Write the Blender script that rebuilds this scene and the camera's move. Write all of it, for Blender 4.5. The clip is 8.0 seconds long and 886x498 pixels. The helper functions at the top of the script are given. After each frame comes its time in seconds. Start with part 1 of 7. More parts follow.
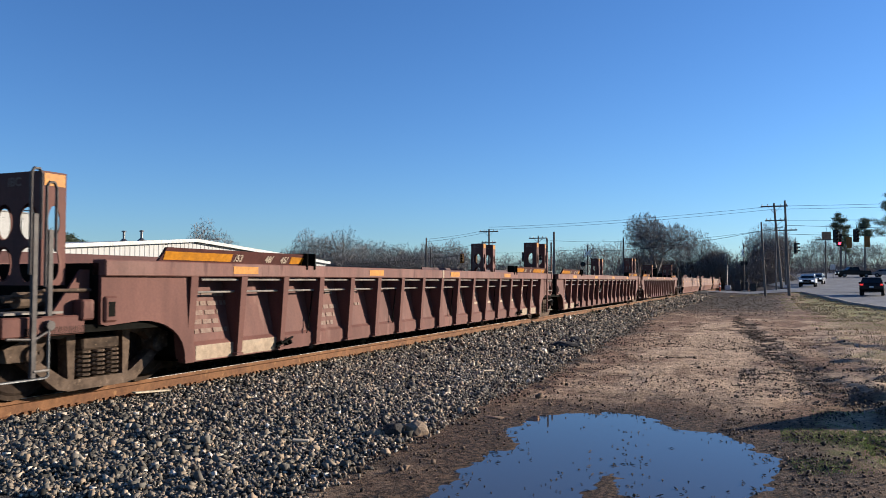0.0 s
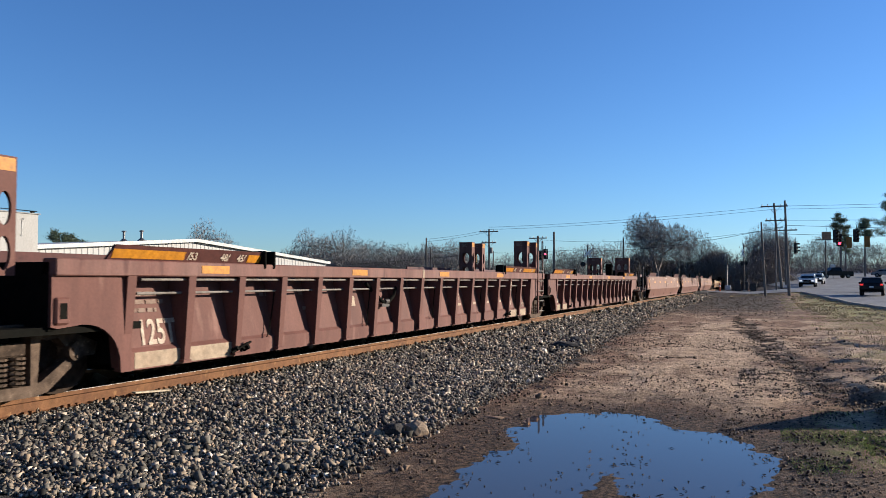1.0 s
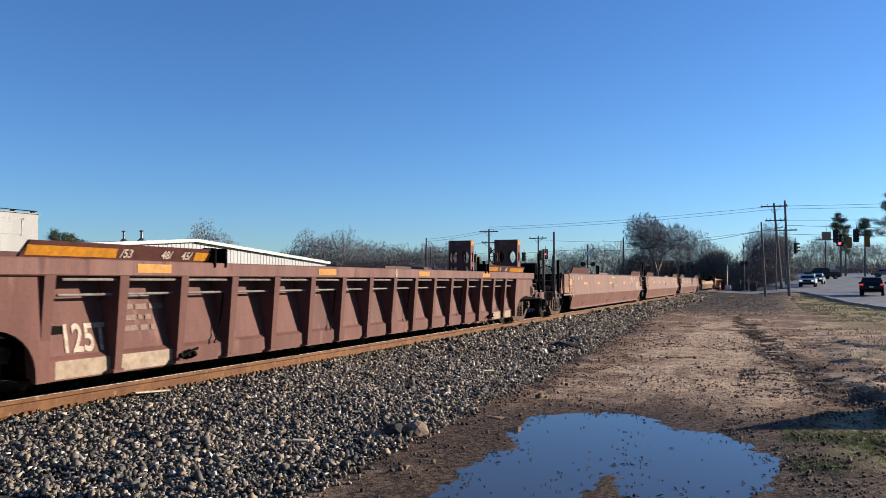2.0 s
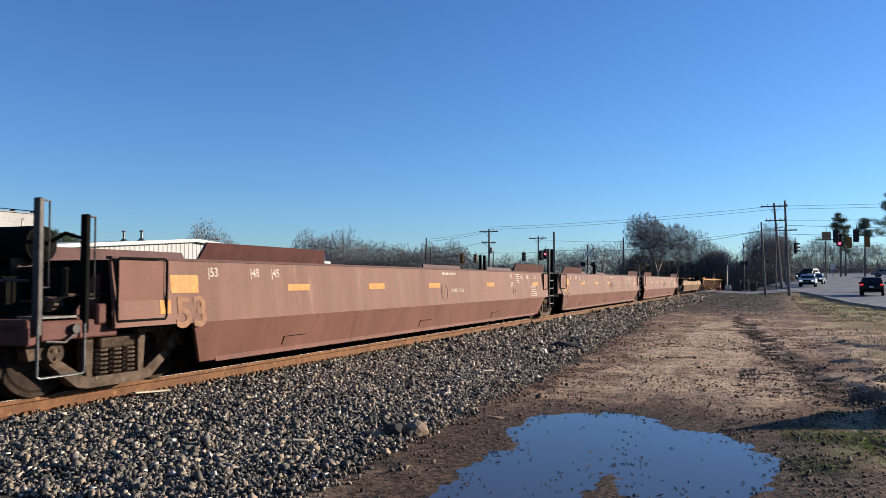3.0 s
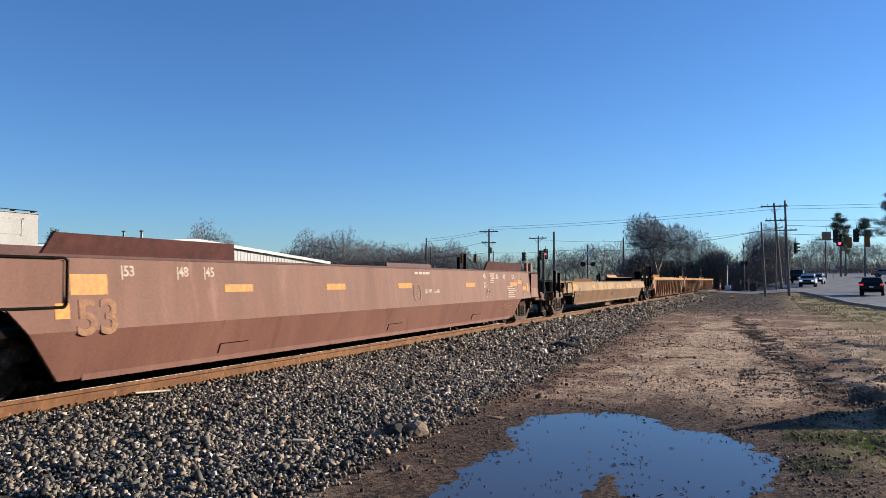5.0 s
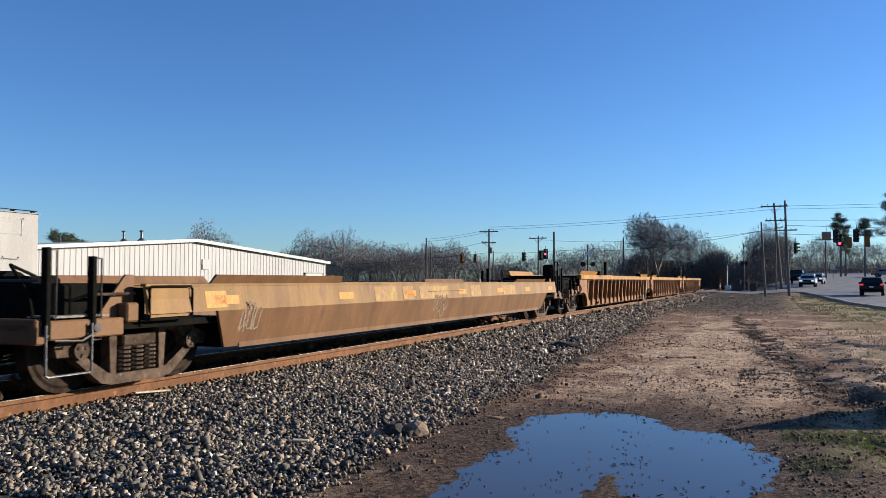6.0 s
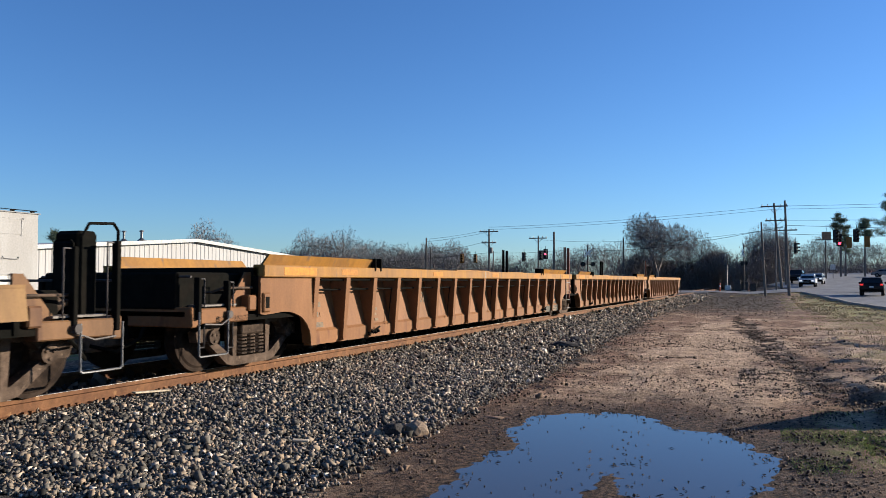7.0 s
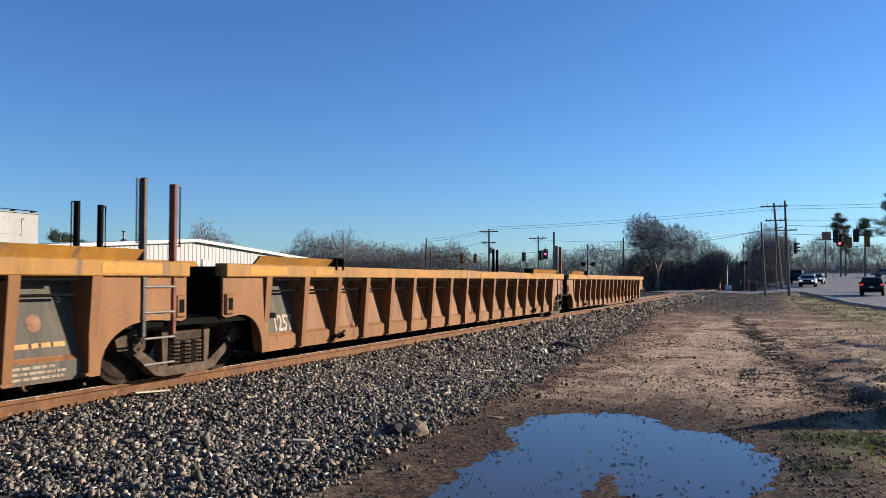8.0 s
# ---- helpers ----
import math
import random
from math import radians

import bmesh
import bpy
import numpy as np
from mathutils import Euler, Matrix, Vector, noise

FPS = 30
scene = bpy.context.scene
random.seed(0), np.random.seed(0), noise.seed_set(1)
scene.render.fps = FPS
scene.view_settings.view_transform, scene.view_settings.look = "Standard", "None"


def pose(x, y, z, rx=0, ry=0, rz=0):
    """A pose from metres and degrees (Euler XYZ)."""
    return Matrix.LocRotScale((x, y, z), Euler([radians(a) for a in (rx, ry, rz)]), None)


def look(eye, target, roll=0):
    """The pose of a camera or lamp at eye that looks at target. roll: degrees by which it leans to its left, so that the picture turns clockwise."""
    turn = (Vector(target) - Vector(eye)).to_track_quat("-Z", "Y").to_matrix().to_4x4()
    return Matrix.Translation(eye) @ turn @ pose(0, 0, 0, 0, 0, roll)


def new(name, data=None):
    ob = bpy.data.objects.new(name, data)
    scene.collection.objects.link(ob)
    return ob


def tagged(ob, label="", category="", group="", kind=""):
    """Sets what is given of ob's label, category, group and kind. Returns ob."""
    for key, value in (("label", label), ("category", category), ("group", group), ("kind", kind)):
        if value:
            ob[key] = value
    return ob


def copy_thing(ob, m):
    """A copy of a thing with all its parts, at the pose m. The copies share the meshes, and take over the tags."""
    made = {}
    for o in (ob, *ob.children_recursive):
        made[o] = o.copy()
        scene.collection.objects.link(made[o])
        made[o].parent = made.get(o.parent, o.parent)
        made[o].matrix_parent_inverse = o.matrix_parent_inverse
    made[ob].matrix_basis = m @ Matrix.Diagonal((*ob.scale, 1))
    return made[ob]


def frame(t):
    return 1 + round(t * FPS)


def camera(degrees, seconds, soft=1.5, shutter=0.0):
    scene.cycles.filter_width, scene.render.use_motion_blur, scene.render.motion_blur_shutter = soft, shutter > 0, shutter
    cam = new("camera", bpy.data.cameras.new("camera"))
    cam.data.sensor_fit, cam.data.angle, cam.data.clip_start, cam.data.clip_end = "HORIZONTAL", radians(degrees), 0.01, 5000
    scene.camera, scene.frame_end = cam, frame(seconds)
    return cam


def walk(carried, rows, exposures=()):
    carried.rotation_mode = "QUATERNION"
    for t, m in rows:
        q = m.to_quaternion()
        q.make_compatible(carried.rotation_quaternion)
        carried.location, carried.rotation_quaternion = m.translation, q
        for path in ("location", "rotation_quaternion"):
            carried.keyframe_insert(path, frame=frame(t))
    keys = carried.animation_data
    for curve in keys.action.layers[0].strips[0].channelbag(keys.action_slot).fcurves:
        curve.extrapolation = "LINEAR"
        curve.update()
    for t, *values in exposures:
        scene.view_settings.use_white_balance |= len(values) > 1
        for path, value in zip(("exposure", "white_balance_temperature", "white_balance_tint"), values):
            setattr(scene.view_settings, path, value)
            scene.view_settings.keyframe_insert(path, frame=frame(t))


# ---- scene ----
# camera: hand-held still beside the track; the track runs along +y, rail top at z = 0.40
SPEED = 20.5
RAIL = 0.40
cam = camera(58.5, 8.0, soft=0.6, shutter=0.04)
CAM_AT = pose(8.1, 0.0, 1.65, 92.29, 0, 22.36)
walk(cam, [(0, CAM_AT), (8.0, CAM_AT)], [(0, 1.12, 6000, 10), (8.0, 1.12, 6000, 10)])

# world, sun
SUN_AZ, SUN_EL = radians(50), radians(14)
world = bpy.data.worlds.new("world")
scene.world = world
world.use_nodes = True
wn = world.node_tree
sky = wn.nodes.new("ShaderNodeTexSky")
sky.sky_type = "NISHITA"
sky.sun_disc = False
sky.sun_elevation, sky.sun_rotation = SUN_EL, SUN_AZ
sky.altitude, sky.air_density, sky.dust_density, sky.ozone_density = 300, 1.0, 0.15, 2.3
wn.nodes["Background"].inputs[1].default_value = 0.059
hs = wn.nodes.new("ShaderNodeHueSaturation")
hs.inputs["Saturation"].default_value = 1.05
wn.links.new(sky.outputs[0], hs.inputs["Color"])
tint = wn.nodes.new("ShaderNodeMixRGB")
tint.blend_type = "MULTIPLY"
tint.inputs[0].default_value, tint.inputs[2].default_value = 1.0, (0.65, 0.888, 1.25, 1)
wn.links.new(hs.outputs[0], tint.inputs[1])
wn.links.new(tint.outputs[0], wn.nodes["Background"].inputs[0])
sun = new("sun", bpy.data.lights.new("sun", "SUN"))
sun.data.energy, sun.data.angle, sun.data.color = 5.0, radians(0.53), (1.0, 0.85, 0.66)
sun.matrix_world = look((60 * math.sin(SUN_AZ), 60 * math.cos(SUN_AZ), 60 * math.tan(SUN_EL)), (0, 0, 0))


# materials
def mat(name, color, rough=0.7, metal=0.0, second=None, amount=0.5, scale=3.0, grain=40.0, bump=0.15, third=None, streak=False,
        spec=0.16, emit=None, mottle=0.3):
    """A worn surface: base colour, stains of a second colour at a large scale, grain at a small one, fine relief."""
    m = bpy.data.materials.new(name)
    m.use_nodes = True
    n, l = m.node_tree.nodes, m.node_tree.links
    p = n["Principled BSDF"]
    p.inputs["Roughness"].default_value = rough
    p.inputs["Metallic"].default_value = metal
    p.inputs["Specular IOR Level"].default_value = spec
    co = n.new("ShaderNodeTexCoord")
    mp = n.new("ShaderNodeMapping")
    if streak:
        mp.inputs["Scale"].default_value = (1, 1, 0.22)
    l.new(co.outputs["Object"], mp.inputs[0])
    big = n.new("ShaderNodeTexNoise")
    big.inputs["Scale"].default_value = scale
    big.inputs["Detail"].default_value = 6
    l.new(mp.outputs[0], big.inputs[0])
    small = n.new("ShaderNodeTexNoise")
    small.inputs["Scale"].default_value = grain
    small.inputs["Detail"].default_value = 4
    l.new(co.outputs["Object"], small.inputs[0])
    ramp = n.new("ShaderNodeValToRGB")
    ramp.color_ramp.elements[0].position, ramp.color_ramp.elements[1].position = 0.42, 0.66
    l.new(big.outputs[0], ramp.inputs[0])
    k = n.new("ShaderNodeMath")
    k.operation = "MULTIPLY"
    k.inputs[1].default_value = amount
    l.new(ramp.outputs[0], k.inputs[0])
    mix = n.new("ShaderNodeMixRGB")
    mix.inputs[1].default_value = (*color, 1)
    mix.inputs[2].default_value = (*(second or [c * 0.55 for c in color]), 1)
    l.new(k.outputs[0], mix.inputs[0])
    last = mix
    if third:
        blot = n.new("ShaderNodeTexNoise")
        blot.inputs["Scale"].default_value = scale * 4.3
        blot.inputs["Detail"].default_value = 8
        l.new(mp.outputs[0], blot.inputs[0])
        r3 = n.new("ShaderNodeValToRGB")
        r3.color_ramp.elements[0].position, r3.color_ramp.elements[1].position = 0.60, 0.70
        l.new(blot.outputs[0], r3.inputs[0])
        m3 = n.new("ShaderNodeMixRGB")
        m3.inputs[2].default_value = (*third, 1)
        l.new(r3.outputs[0], m3.inputs[0])
        l.new(last.outputs[0], m3.inputs[1])
        last = m3
    val = n.new("ShaderNodeMapRange")
    val.inputs[3].default_value, val.inputs[4].default_value = 0.78, 1.2
    l.new(small.outputs[0], val.inputs[0])
    mid = n.new("ShaderNodeTexNoise")
    mid.inputs["Scale"].default_value = scale * 3.1
    mid.inputs["Detail"].default_value = 7
    mid.inputs["Roughness"].default_value = 0.65
    l.new(mp.outputs[0], mid.inputs[0])
    patchy = n.new("ShaderNodeMapRange")
    patchy.inputs[1].default_value, patchy.inputs[2].default_value = 0.3, 0.7
    patchy.inputs[3].default_value, patchy.inputs[4].default_value = 1 - mottle, 1 + mottle
    l.new(mid.outputs[0], patchy.inputs[0])
    both = n.new("ShaderNodeMath")
    both.operation = "MULTIPLY"
    l.new(val.outputs[0], both.inputs[0]), l.new(patchy.outputs[0], both.inputs[1])
    mul = n.new("ShaderNodeVectorMath")
    mul.operation = "SCALE"
    l.new(last.outputs[0], mul.inputs[0])
    l.new(both.outputs[0], mul.inputs[3])
    l.new(mul.outputs[0], p.inputs["Base Color"])
    bp = n.new("ShaderNodeBump")
    bp.inputs["Strength"].default_value = bump
    bp.inputs["Distance"].default_value = 0.01
    l.new(small.outputs[0], bp.inputs["Height"])
    l.new(bp.outputs[0], p.inputs["Normal"])
    if emit:
        p.inputs["Emission Color"].default_value = (*emit[:3], 1)
        p.inputs["Emission Strength"].default_value = emit[3]
    return m


BROWN = mat("brown_paint", (0.118, 0.051, 0.039), 0.7, 0, (0.076, 0.031, 0.024), 0.8, 0.8, 30, 0.12, (0.150, 0.078, 0.060), True, mottle=0.22)
BROWN_CHORD = mat("brown_chord_paint", (0.115, 0.050, 0.039), 0.65, 0, (0.150, 0.080, 0.064), 0.7, 1.2, 30, 0.12, (0.070, 0.028, 0.023), True, mottle=0.25)
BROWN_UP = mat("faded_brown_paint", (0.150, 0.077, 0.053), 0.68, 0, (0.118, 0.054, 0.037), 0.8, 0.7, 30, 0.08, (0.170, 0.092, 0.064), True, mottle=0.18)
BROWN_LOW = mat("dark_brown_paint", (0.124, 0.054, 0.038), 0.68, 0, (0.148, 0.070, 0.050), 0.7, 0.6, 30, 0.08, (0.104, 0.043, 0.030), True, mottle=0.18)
BROWN_GUIDE = mat("maroon_paint", (0.061, 0.020, 0.016), 0.6, 0, None, 0.5, 2, 30)
YELLOW = mat("yellow_paint", (0.195, 0.088, 0.031), 0.65, 0, (0.150, 0.066, 0.024), 0.8, 0.9, 30, 0.12, (0.112, 0.046, 0.020), True, mottle=0.2)
YELLOW_CHORD = mat("yellow_chord_paint", (0.265, 0.125, 0.018), 0.6, 0, (0.190, 0.096, 0.032), 0.8, 1.5, 30, 0.1, (0.130, 0.080, 0.045), True, mottle=0.2)
YELLOW_TAPE = mat("yellow_reflective_tape", (0.434, 0.162, 0.004), 0.5, 0, (0.315, 0.120, 0.010), 0.5, 6, 60)
GRAFFITI = mat("pale_spray_paint", (0.222, 0.171, 0.126), 0.7, 0, (0.151, 0.101, 0.065), 0.7, 9, 60)
WORN_YELLOW = mat("worn_yellow_patch", (0.262, 0.166, 0.050), 0.65, 0, (0.211, 0.116, 0.050), 0.9, 3, 40)
GREY_PATCH = mat("grey_primer", (0.080, 0.070, 0.053), 0.75, 0, (0.055, 0.049, 0.040), 0.6, 1.5, 30, 0.1, (0.105, 0.085, 0.058), True)
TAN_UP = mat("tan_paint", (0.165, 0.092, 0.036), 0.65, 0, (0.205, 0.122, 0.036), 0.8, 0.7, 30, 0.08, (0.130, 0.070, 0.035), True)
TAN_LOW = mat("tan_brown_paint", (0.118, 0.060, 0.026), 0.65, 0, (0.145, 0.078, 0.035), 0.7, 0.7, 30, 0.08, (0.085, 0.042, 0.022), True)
ORANGE = mat("orange_reflective_tape", (0.370, 0.150, 0.009), 0.5, 0, (0.260, 0.108, 0.012), 0.6, 5, 60)
CREAM = mat("cream_reflective_tape", (0.266, 0.200, 0.134), 0.5, 0, (0.200, 0.139, 0.088), 0.6, 4, 60)
STENCIL = mat("stencil_paint", (0.385, 0.318, 0.244), 0.7, 0, (0.244, 0.155, 0.115), 0.75, 9, 80)
FADED = mat("faded_small_lettering", (0.181, 0.126, 0.096), 0.7, 0, (0.131, 0.075, 0.055), 0.8, 12, 80)
STENCIL_DARK = mat("dark_stencil_paint", (0.118, 0.089, 0.059), 0.7, 0, (0.222, 0.148, 0.074), 0.6, 9, 80)
STENCIL_ORANGE = mat("faded_stencil_paint", (0.220, 0.112, 0.058), 0.7, 0, (0.125, 0.058, 0.038), 0.9, 6, 80)
# black steel parts; also carries the shade inside car ends as colour
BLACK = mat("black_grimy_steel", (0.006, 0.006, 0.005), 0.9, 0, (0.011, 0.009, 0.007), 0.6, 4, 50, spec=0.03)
GRIME = mat("dusty_cast_steel", (0.092, 0.065, 0.047), 0.9, 0.0, (0.018, 0.013, 0.010), 0.85, 4, 60, 0.4, (0.135, 0.098, 0.070), spec=0.08)
WHEEL = mat("wheel_steel", (0.036, 0.025, 0.018), 0.85, 0.0, (0.010, 0.007, 0.006), 0.8, 5, 60, spec=0.06)
BRIGHT = mat("worn_running_steel", (0.40, 0.37, 0.34), 0.5, 1.0, None, 0.2, 8, 90, 0.05)
RUST = mat("rusty_rail_steel", (0.140, 0.066, 0.029), 0.8, 0.0, (0.090, 0.040, 0.020), 0.8, 2.5, 60, 0.3, (0.200, 0.105, 0.046))
TIE = mat("creosoted_wood", (0.026, 0.020, 0.016), 0.9, 0, (0.044, 0.034, 0.025), 0.7, 6, 60, 0.5)
GALV = mat("galvanised_steel", (0.134, 0.134, 0.134), 0.45, 0.7, None, 0.4, 6, 60)
RUNG = mat("worn_rung_steel", (0.170, 0.150, 0.130), 0.6, 0, (0.080, 0.066, 0.055), 0.7, 6, 50)
STEEL = mat("weathered_steel", (0.058, 0.051, 0.047), 0.55, 0.2, (0.031, 0.026, 0.025), 0.7, 5, 50)
RED_STEEL = mat("rusty_red_paint", (0.155, 0.052, 0.031), 0.65, 0, (0.083, 0.031, 0.021), 0.7, 4, 50)


# mesh helpers
def part(name, bm, material, parent=None, label="", smooth=False):
    me = bpy.data.meshes.new(name)
    bmesh.ops.recalc_face_normals(bm, faces=bm.faces[:])
    bm.to_mesh(me)
    bm.free()
    if smooth:
        me.polygons.foreach_set("use_smooth", [True] * len(me.polygons))
    for mt in (material if isinstance(material, (list, tuple)) else [material]):
        me.materials.append(mt)
    ob = new(name, me)
    if parent is not None:
        ob.parent = parent
    if label:
        ob["label"] = label
    return ob


def again(ob, parent, m=None):
    """Another part on the same mesh."""
    o = new(ob.name.split(".")[0], ob.data)
    o.parent = parent
    if m is not None:
        o.matrix_basis = m
    if "label" in ob:
        o["label"] = ob["label"]
    return o


def thing(name, m, label, category, group="", kind=""):
    ob = new(name)
    ob.empty_display_size = 0.2
    ob.matrix_basis = m
    return tagged(ob, label, category, group, kind)


def box(bm, x0, x1, y0, y1, z0, z1, bevel=0.0):
    vs = [bm.verts.new((x, y, z)) for x in (x0, x1) for y in (y0, y1) for z in (z0, z1)]
    fs = [bm.faces.new([vs[i] for i in f]) for f in
          ((0, 1, 3, 2), (4, 6, 7, 5), (0, 4, 5, 1), (2, 3, 7, 6), (0, 2, 6, 4), (1, 5, 7, 3))]
    if bevel:
        es = {e for f in fs for e in f.edges}
        bmesh.ops.bevel(bm, geom=list(es), offset=bevel, segments=1, affect="EDGES")
    return bm


def boxes(*specs, bevel=0.0):
    bm = bmesh.new()
    for s in specs:
        box(bm, *s, bevel=bevel)
    return bm


def prism(bm, pts, axis, a, b):
    """A polygon pushed from a to b along an axis; pts are the other two coordinates in xyz order."""
    def at(p, c):
        return {"x": (c, p[0], p[1]), "y": (p[0], c, p[1]), "z": (p[0], p[1], c)}[axis]
    lo = [bm.verts.new(at(p, a)) for p in pts]
    hi = [bm.verts.new(at(p, b)) for p in pts]
    n = len(pts)
    bm.faces.new(lo)
    bm.faces.new(hi[::-1])
    for i in range(n):
        bm.faces.new((lo[i], hi[i], hi[(i + 1) % n], lo[(i + 1) % n]))
    return bm


def rod(bm, p, q, r0, r1=None, n=8, cap=True):
    p, q = Vector(p), Vector(q)
    r1 = r0 if r1 is None else r1
    d = (q - p).normalized()
    u = d.orthogonal().normalized()
    v = d.cross(u)
    rings = []
    for c, r in ((p, r0), (q, r1)):
        rings.append([bm.verts.new(c + (u * math.cos(a) + v * math.sin(a)) * r) for a in (2 * math.pi * i / n for i in range(n))])
    for i in range(n):
        bm.faces.new((rings[0][i], rings[0][(i + 1) % n], rings[1][(i + 1) % n], rings[1][i]))
    if cap:
        bm.faces.new(rings[0][::-1])
        bm.faces.new(rings[1])
    return bm


def pipe(bm, pts, r, n=6):
    """One bent tube along a chain of points."""
    pts = [Vector(p) for p in pts]
    rings = []
    u = None
    for i, p in enumerate(pts):
        d = ((pts[min(i + 1, len(pts) - 1)] - p).normalized() + (p - pts[max(i - 1, 0)]).normalized()).normalized()
        u = d.orthogonal().normalized() if u is None else (u - d * u.dot(d)).normalized()
        v = d.cross(u)
        rings.append([bm.verts.new(p + (u * math.cos(a) + v * math.sin(a)) * r) for a in (2 * math.pi * k / n for k in range(n))])
    for s, t in zip(rings, rings[1:]):
        for k in range(n):
            bm.faces.new((s[k], s[(k + 1) % n], t[(k + 1) % n], t[k]))
    bm.faces.new(rings[0][::-1])
    bm.faces.new(rings[-1])
    return bm


def ring(bm, c, axis, r, t, n=20, m=6):
    """A torus of tube radius t round c, about the x, y or z axis."""
    c = Vector(c)
    for i in range(n):
        pts = []
        for a in (2 * math.pi * i / n, 2 * math.pi * (i + 1) / n):
            ca, sa = math.cos(a) * r, math.sin(a) * r
            pts.append(c + Vector({"x": (0, ca, sa), "y": (ca, 0, sa), "z": (ca, sa, 0)}[axis]))
        rod(bm, pts[0], pts[1], t, n=m, cap=False)
    return bm


def holed(bm, w, h, holes, m, thick, n=20):
    """A plate w x h in its own xz plane with round holes stacked in equal cells; holes: one row of (count across, radius x, radius z) per cell."""
    cells = len(holes)
    ch = h / cells
    verts0 = set(bm.verts)
    for j, (across, rx, rz) in enumerate(holes):
        cw = w / max(1, across)
        for i in range(max(1, across)):
            cx, cz = -w / 2 + cw * (i + 0.5), ch * (j + 0.5)
            out, inn = [], []
            for k in range(n):
                a = 2 * math.pi * (k + 0.5) / n
                c, s = math.cos(a), math.sin(a)
                q = 1 / max(abs(c) / (cw / 2), abs(s) / (ch / 2))
                out.append(bm.verts.new((cx + c * q, 0, cz + s * q)))
                inn.append(bm.verts.new((cx + c * rx, 0, cz + s * rz)))
            for a, b in ((-cw / 2, -ch / 2), (cw / 2, -ch / 2), (cw / 2, ch / 2), (-cw / 2, ch / 2)):
                near = min(range(n), key=lambda k: (out[k].co.x - cx - a) ** 2 + (out[k].co.z - cz - b) ** 2)
                out[near].co = (cx + a, 0, cz + b)
            for k in range(n):
                bm.faces.new((out[k], out[(k + 1) % n], inn[(k + 1) % n], inn[k]))
    made = [v for v in bm.verts if v not in verts0]
    fs = list({f for v in made for f in v.link_faces})
    bmesh.ops.remove_doubles(bm, verts=made, dist=0.0005)
    fs = [f for f in fs if f.is_valid]
    r = bmesh.ops.extrude_face_region(bm, geom=fs)
    moved = [v for v in r["geom"] if isinstance(v, bmesh.types.BMVert)]
    bmesh.ops.translate(bm, verts=moved, vec=(0, thick, 0))
    every = [v for v in bm.verts if v not in verts0]
    bmesh.ops.transform(bm, matrix=m, verts=every)
    return bm


def text_mesh(words, size, thick=0.002):
    c = bpy.data.curves.new("marking", "FONT")
    c.body, c.size, c.extrude, c.align_x, c.offset = words, size, thick, "LEFT", size * 0.022
    o = bpy.data.objects.new("marking", c)
    scene.collection.objects.link(o)
    me = bpy.data.meshes.new_from_object(o.evaluated_get(bpy.context.evaluated_depsgraph_get()))
    bpy.data.objects.remove(o)
    return me


# letters on a side that faces +x: they read along +y and stand along +z
def stencil(words, size, x, y, z, parent, material=None, lean=0.0, stretch=1.0):
    me = text_mesh(words, size)
    me.materials.clear()
    me.materials.append(material or STENCIL)
    o = new("marking", me)
    o.parent = parent
    o.matrix_basis = Matrix.Translation((x, y, z)) @ Euler((0, lean, 0)).to_matrix().to_4x4() @ pose(0, 0, 0, 90, 0, 90) @ Matrix.Diagonal((stretch, 1, 1, 1))
    return o


def bars(x, y, z, w, h, rows, parent, material=None, lean=0.0, ragged=0.0, seed=1):
    """Rows of plain bars that stand for small writing."""
    rnd = random.Random(seed)
    bm = bmesh.new()
    step = h / rows
    for i in range(rows):
        ww = w * (1 - ragged * rnd.random())
        top = -i * step
        tall = min(step * 0.5, 0.13)
        y0 = 0.0
        while y0 < ww:
            y1 = min(ww, y0 + tall * rnd.uniform(0.9, 4.0))
            box(bm, -0.002, 0.003, y0, y1, top - tall, top)
            y0 = y1 + tall * rnd.uniform(0.4, 0.8)
    o = part("marking", bm, material or FADED, parent)
    o.matrix_basis = Matrix.Translation((x, y, z)) @ Euler((0, lean, 0)).to_matrix().to_4x4()
    return o


def smooth01(a, b, v):
    k = min(1.0, max(0.0, (v - a) / (b - a)))
    return k * k * (3 - 2 * k)


def sm(a, b, v):
    k = np.clip((v - a) / (b - a), 0, 1)
    return k * k * (3 - 2 * k)


# ground: one sheet, with the track's embankment, the puddle's hollow and the rise towards the crossing road
_lat = np.random.RandomState(7).rand(256, 256)


def vnoise(x, y, s):
    x, y = np.asarray(x, float) / s + 500, np.asarray(y, float) / s + 500
    i, j = np.floor(x).astype(int), np.floor(y).astype(int)
    u, v = x - i, y - j
    u, v = u * u * (3 - 2 * u), v * v * (3 - 2 * v)
    g = lambda a, b: _lat[a % 256, b % 256]
    return (g(i, j) * (1 - u) + g(i + 1, j) * u) * (1 - v) + (g(i, j + 1) * (1 - u) + g(i + 1, j + 1) * u) * v


def foot_of_ballast(y):
    return np.clip(4.75 - 0.05 * (np.asarray(y, float) - 5), 3.1, 4.9)


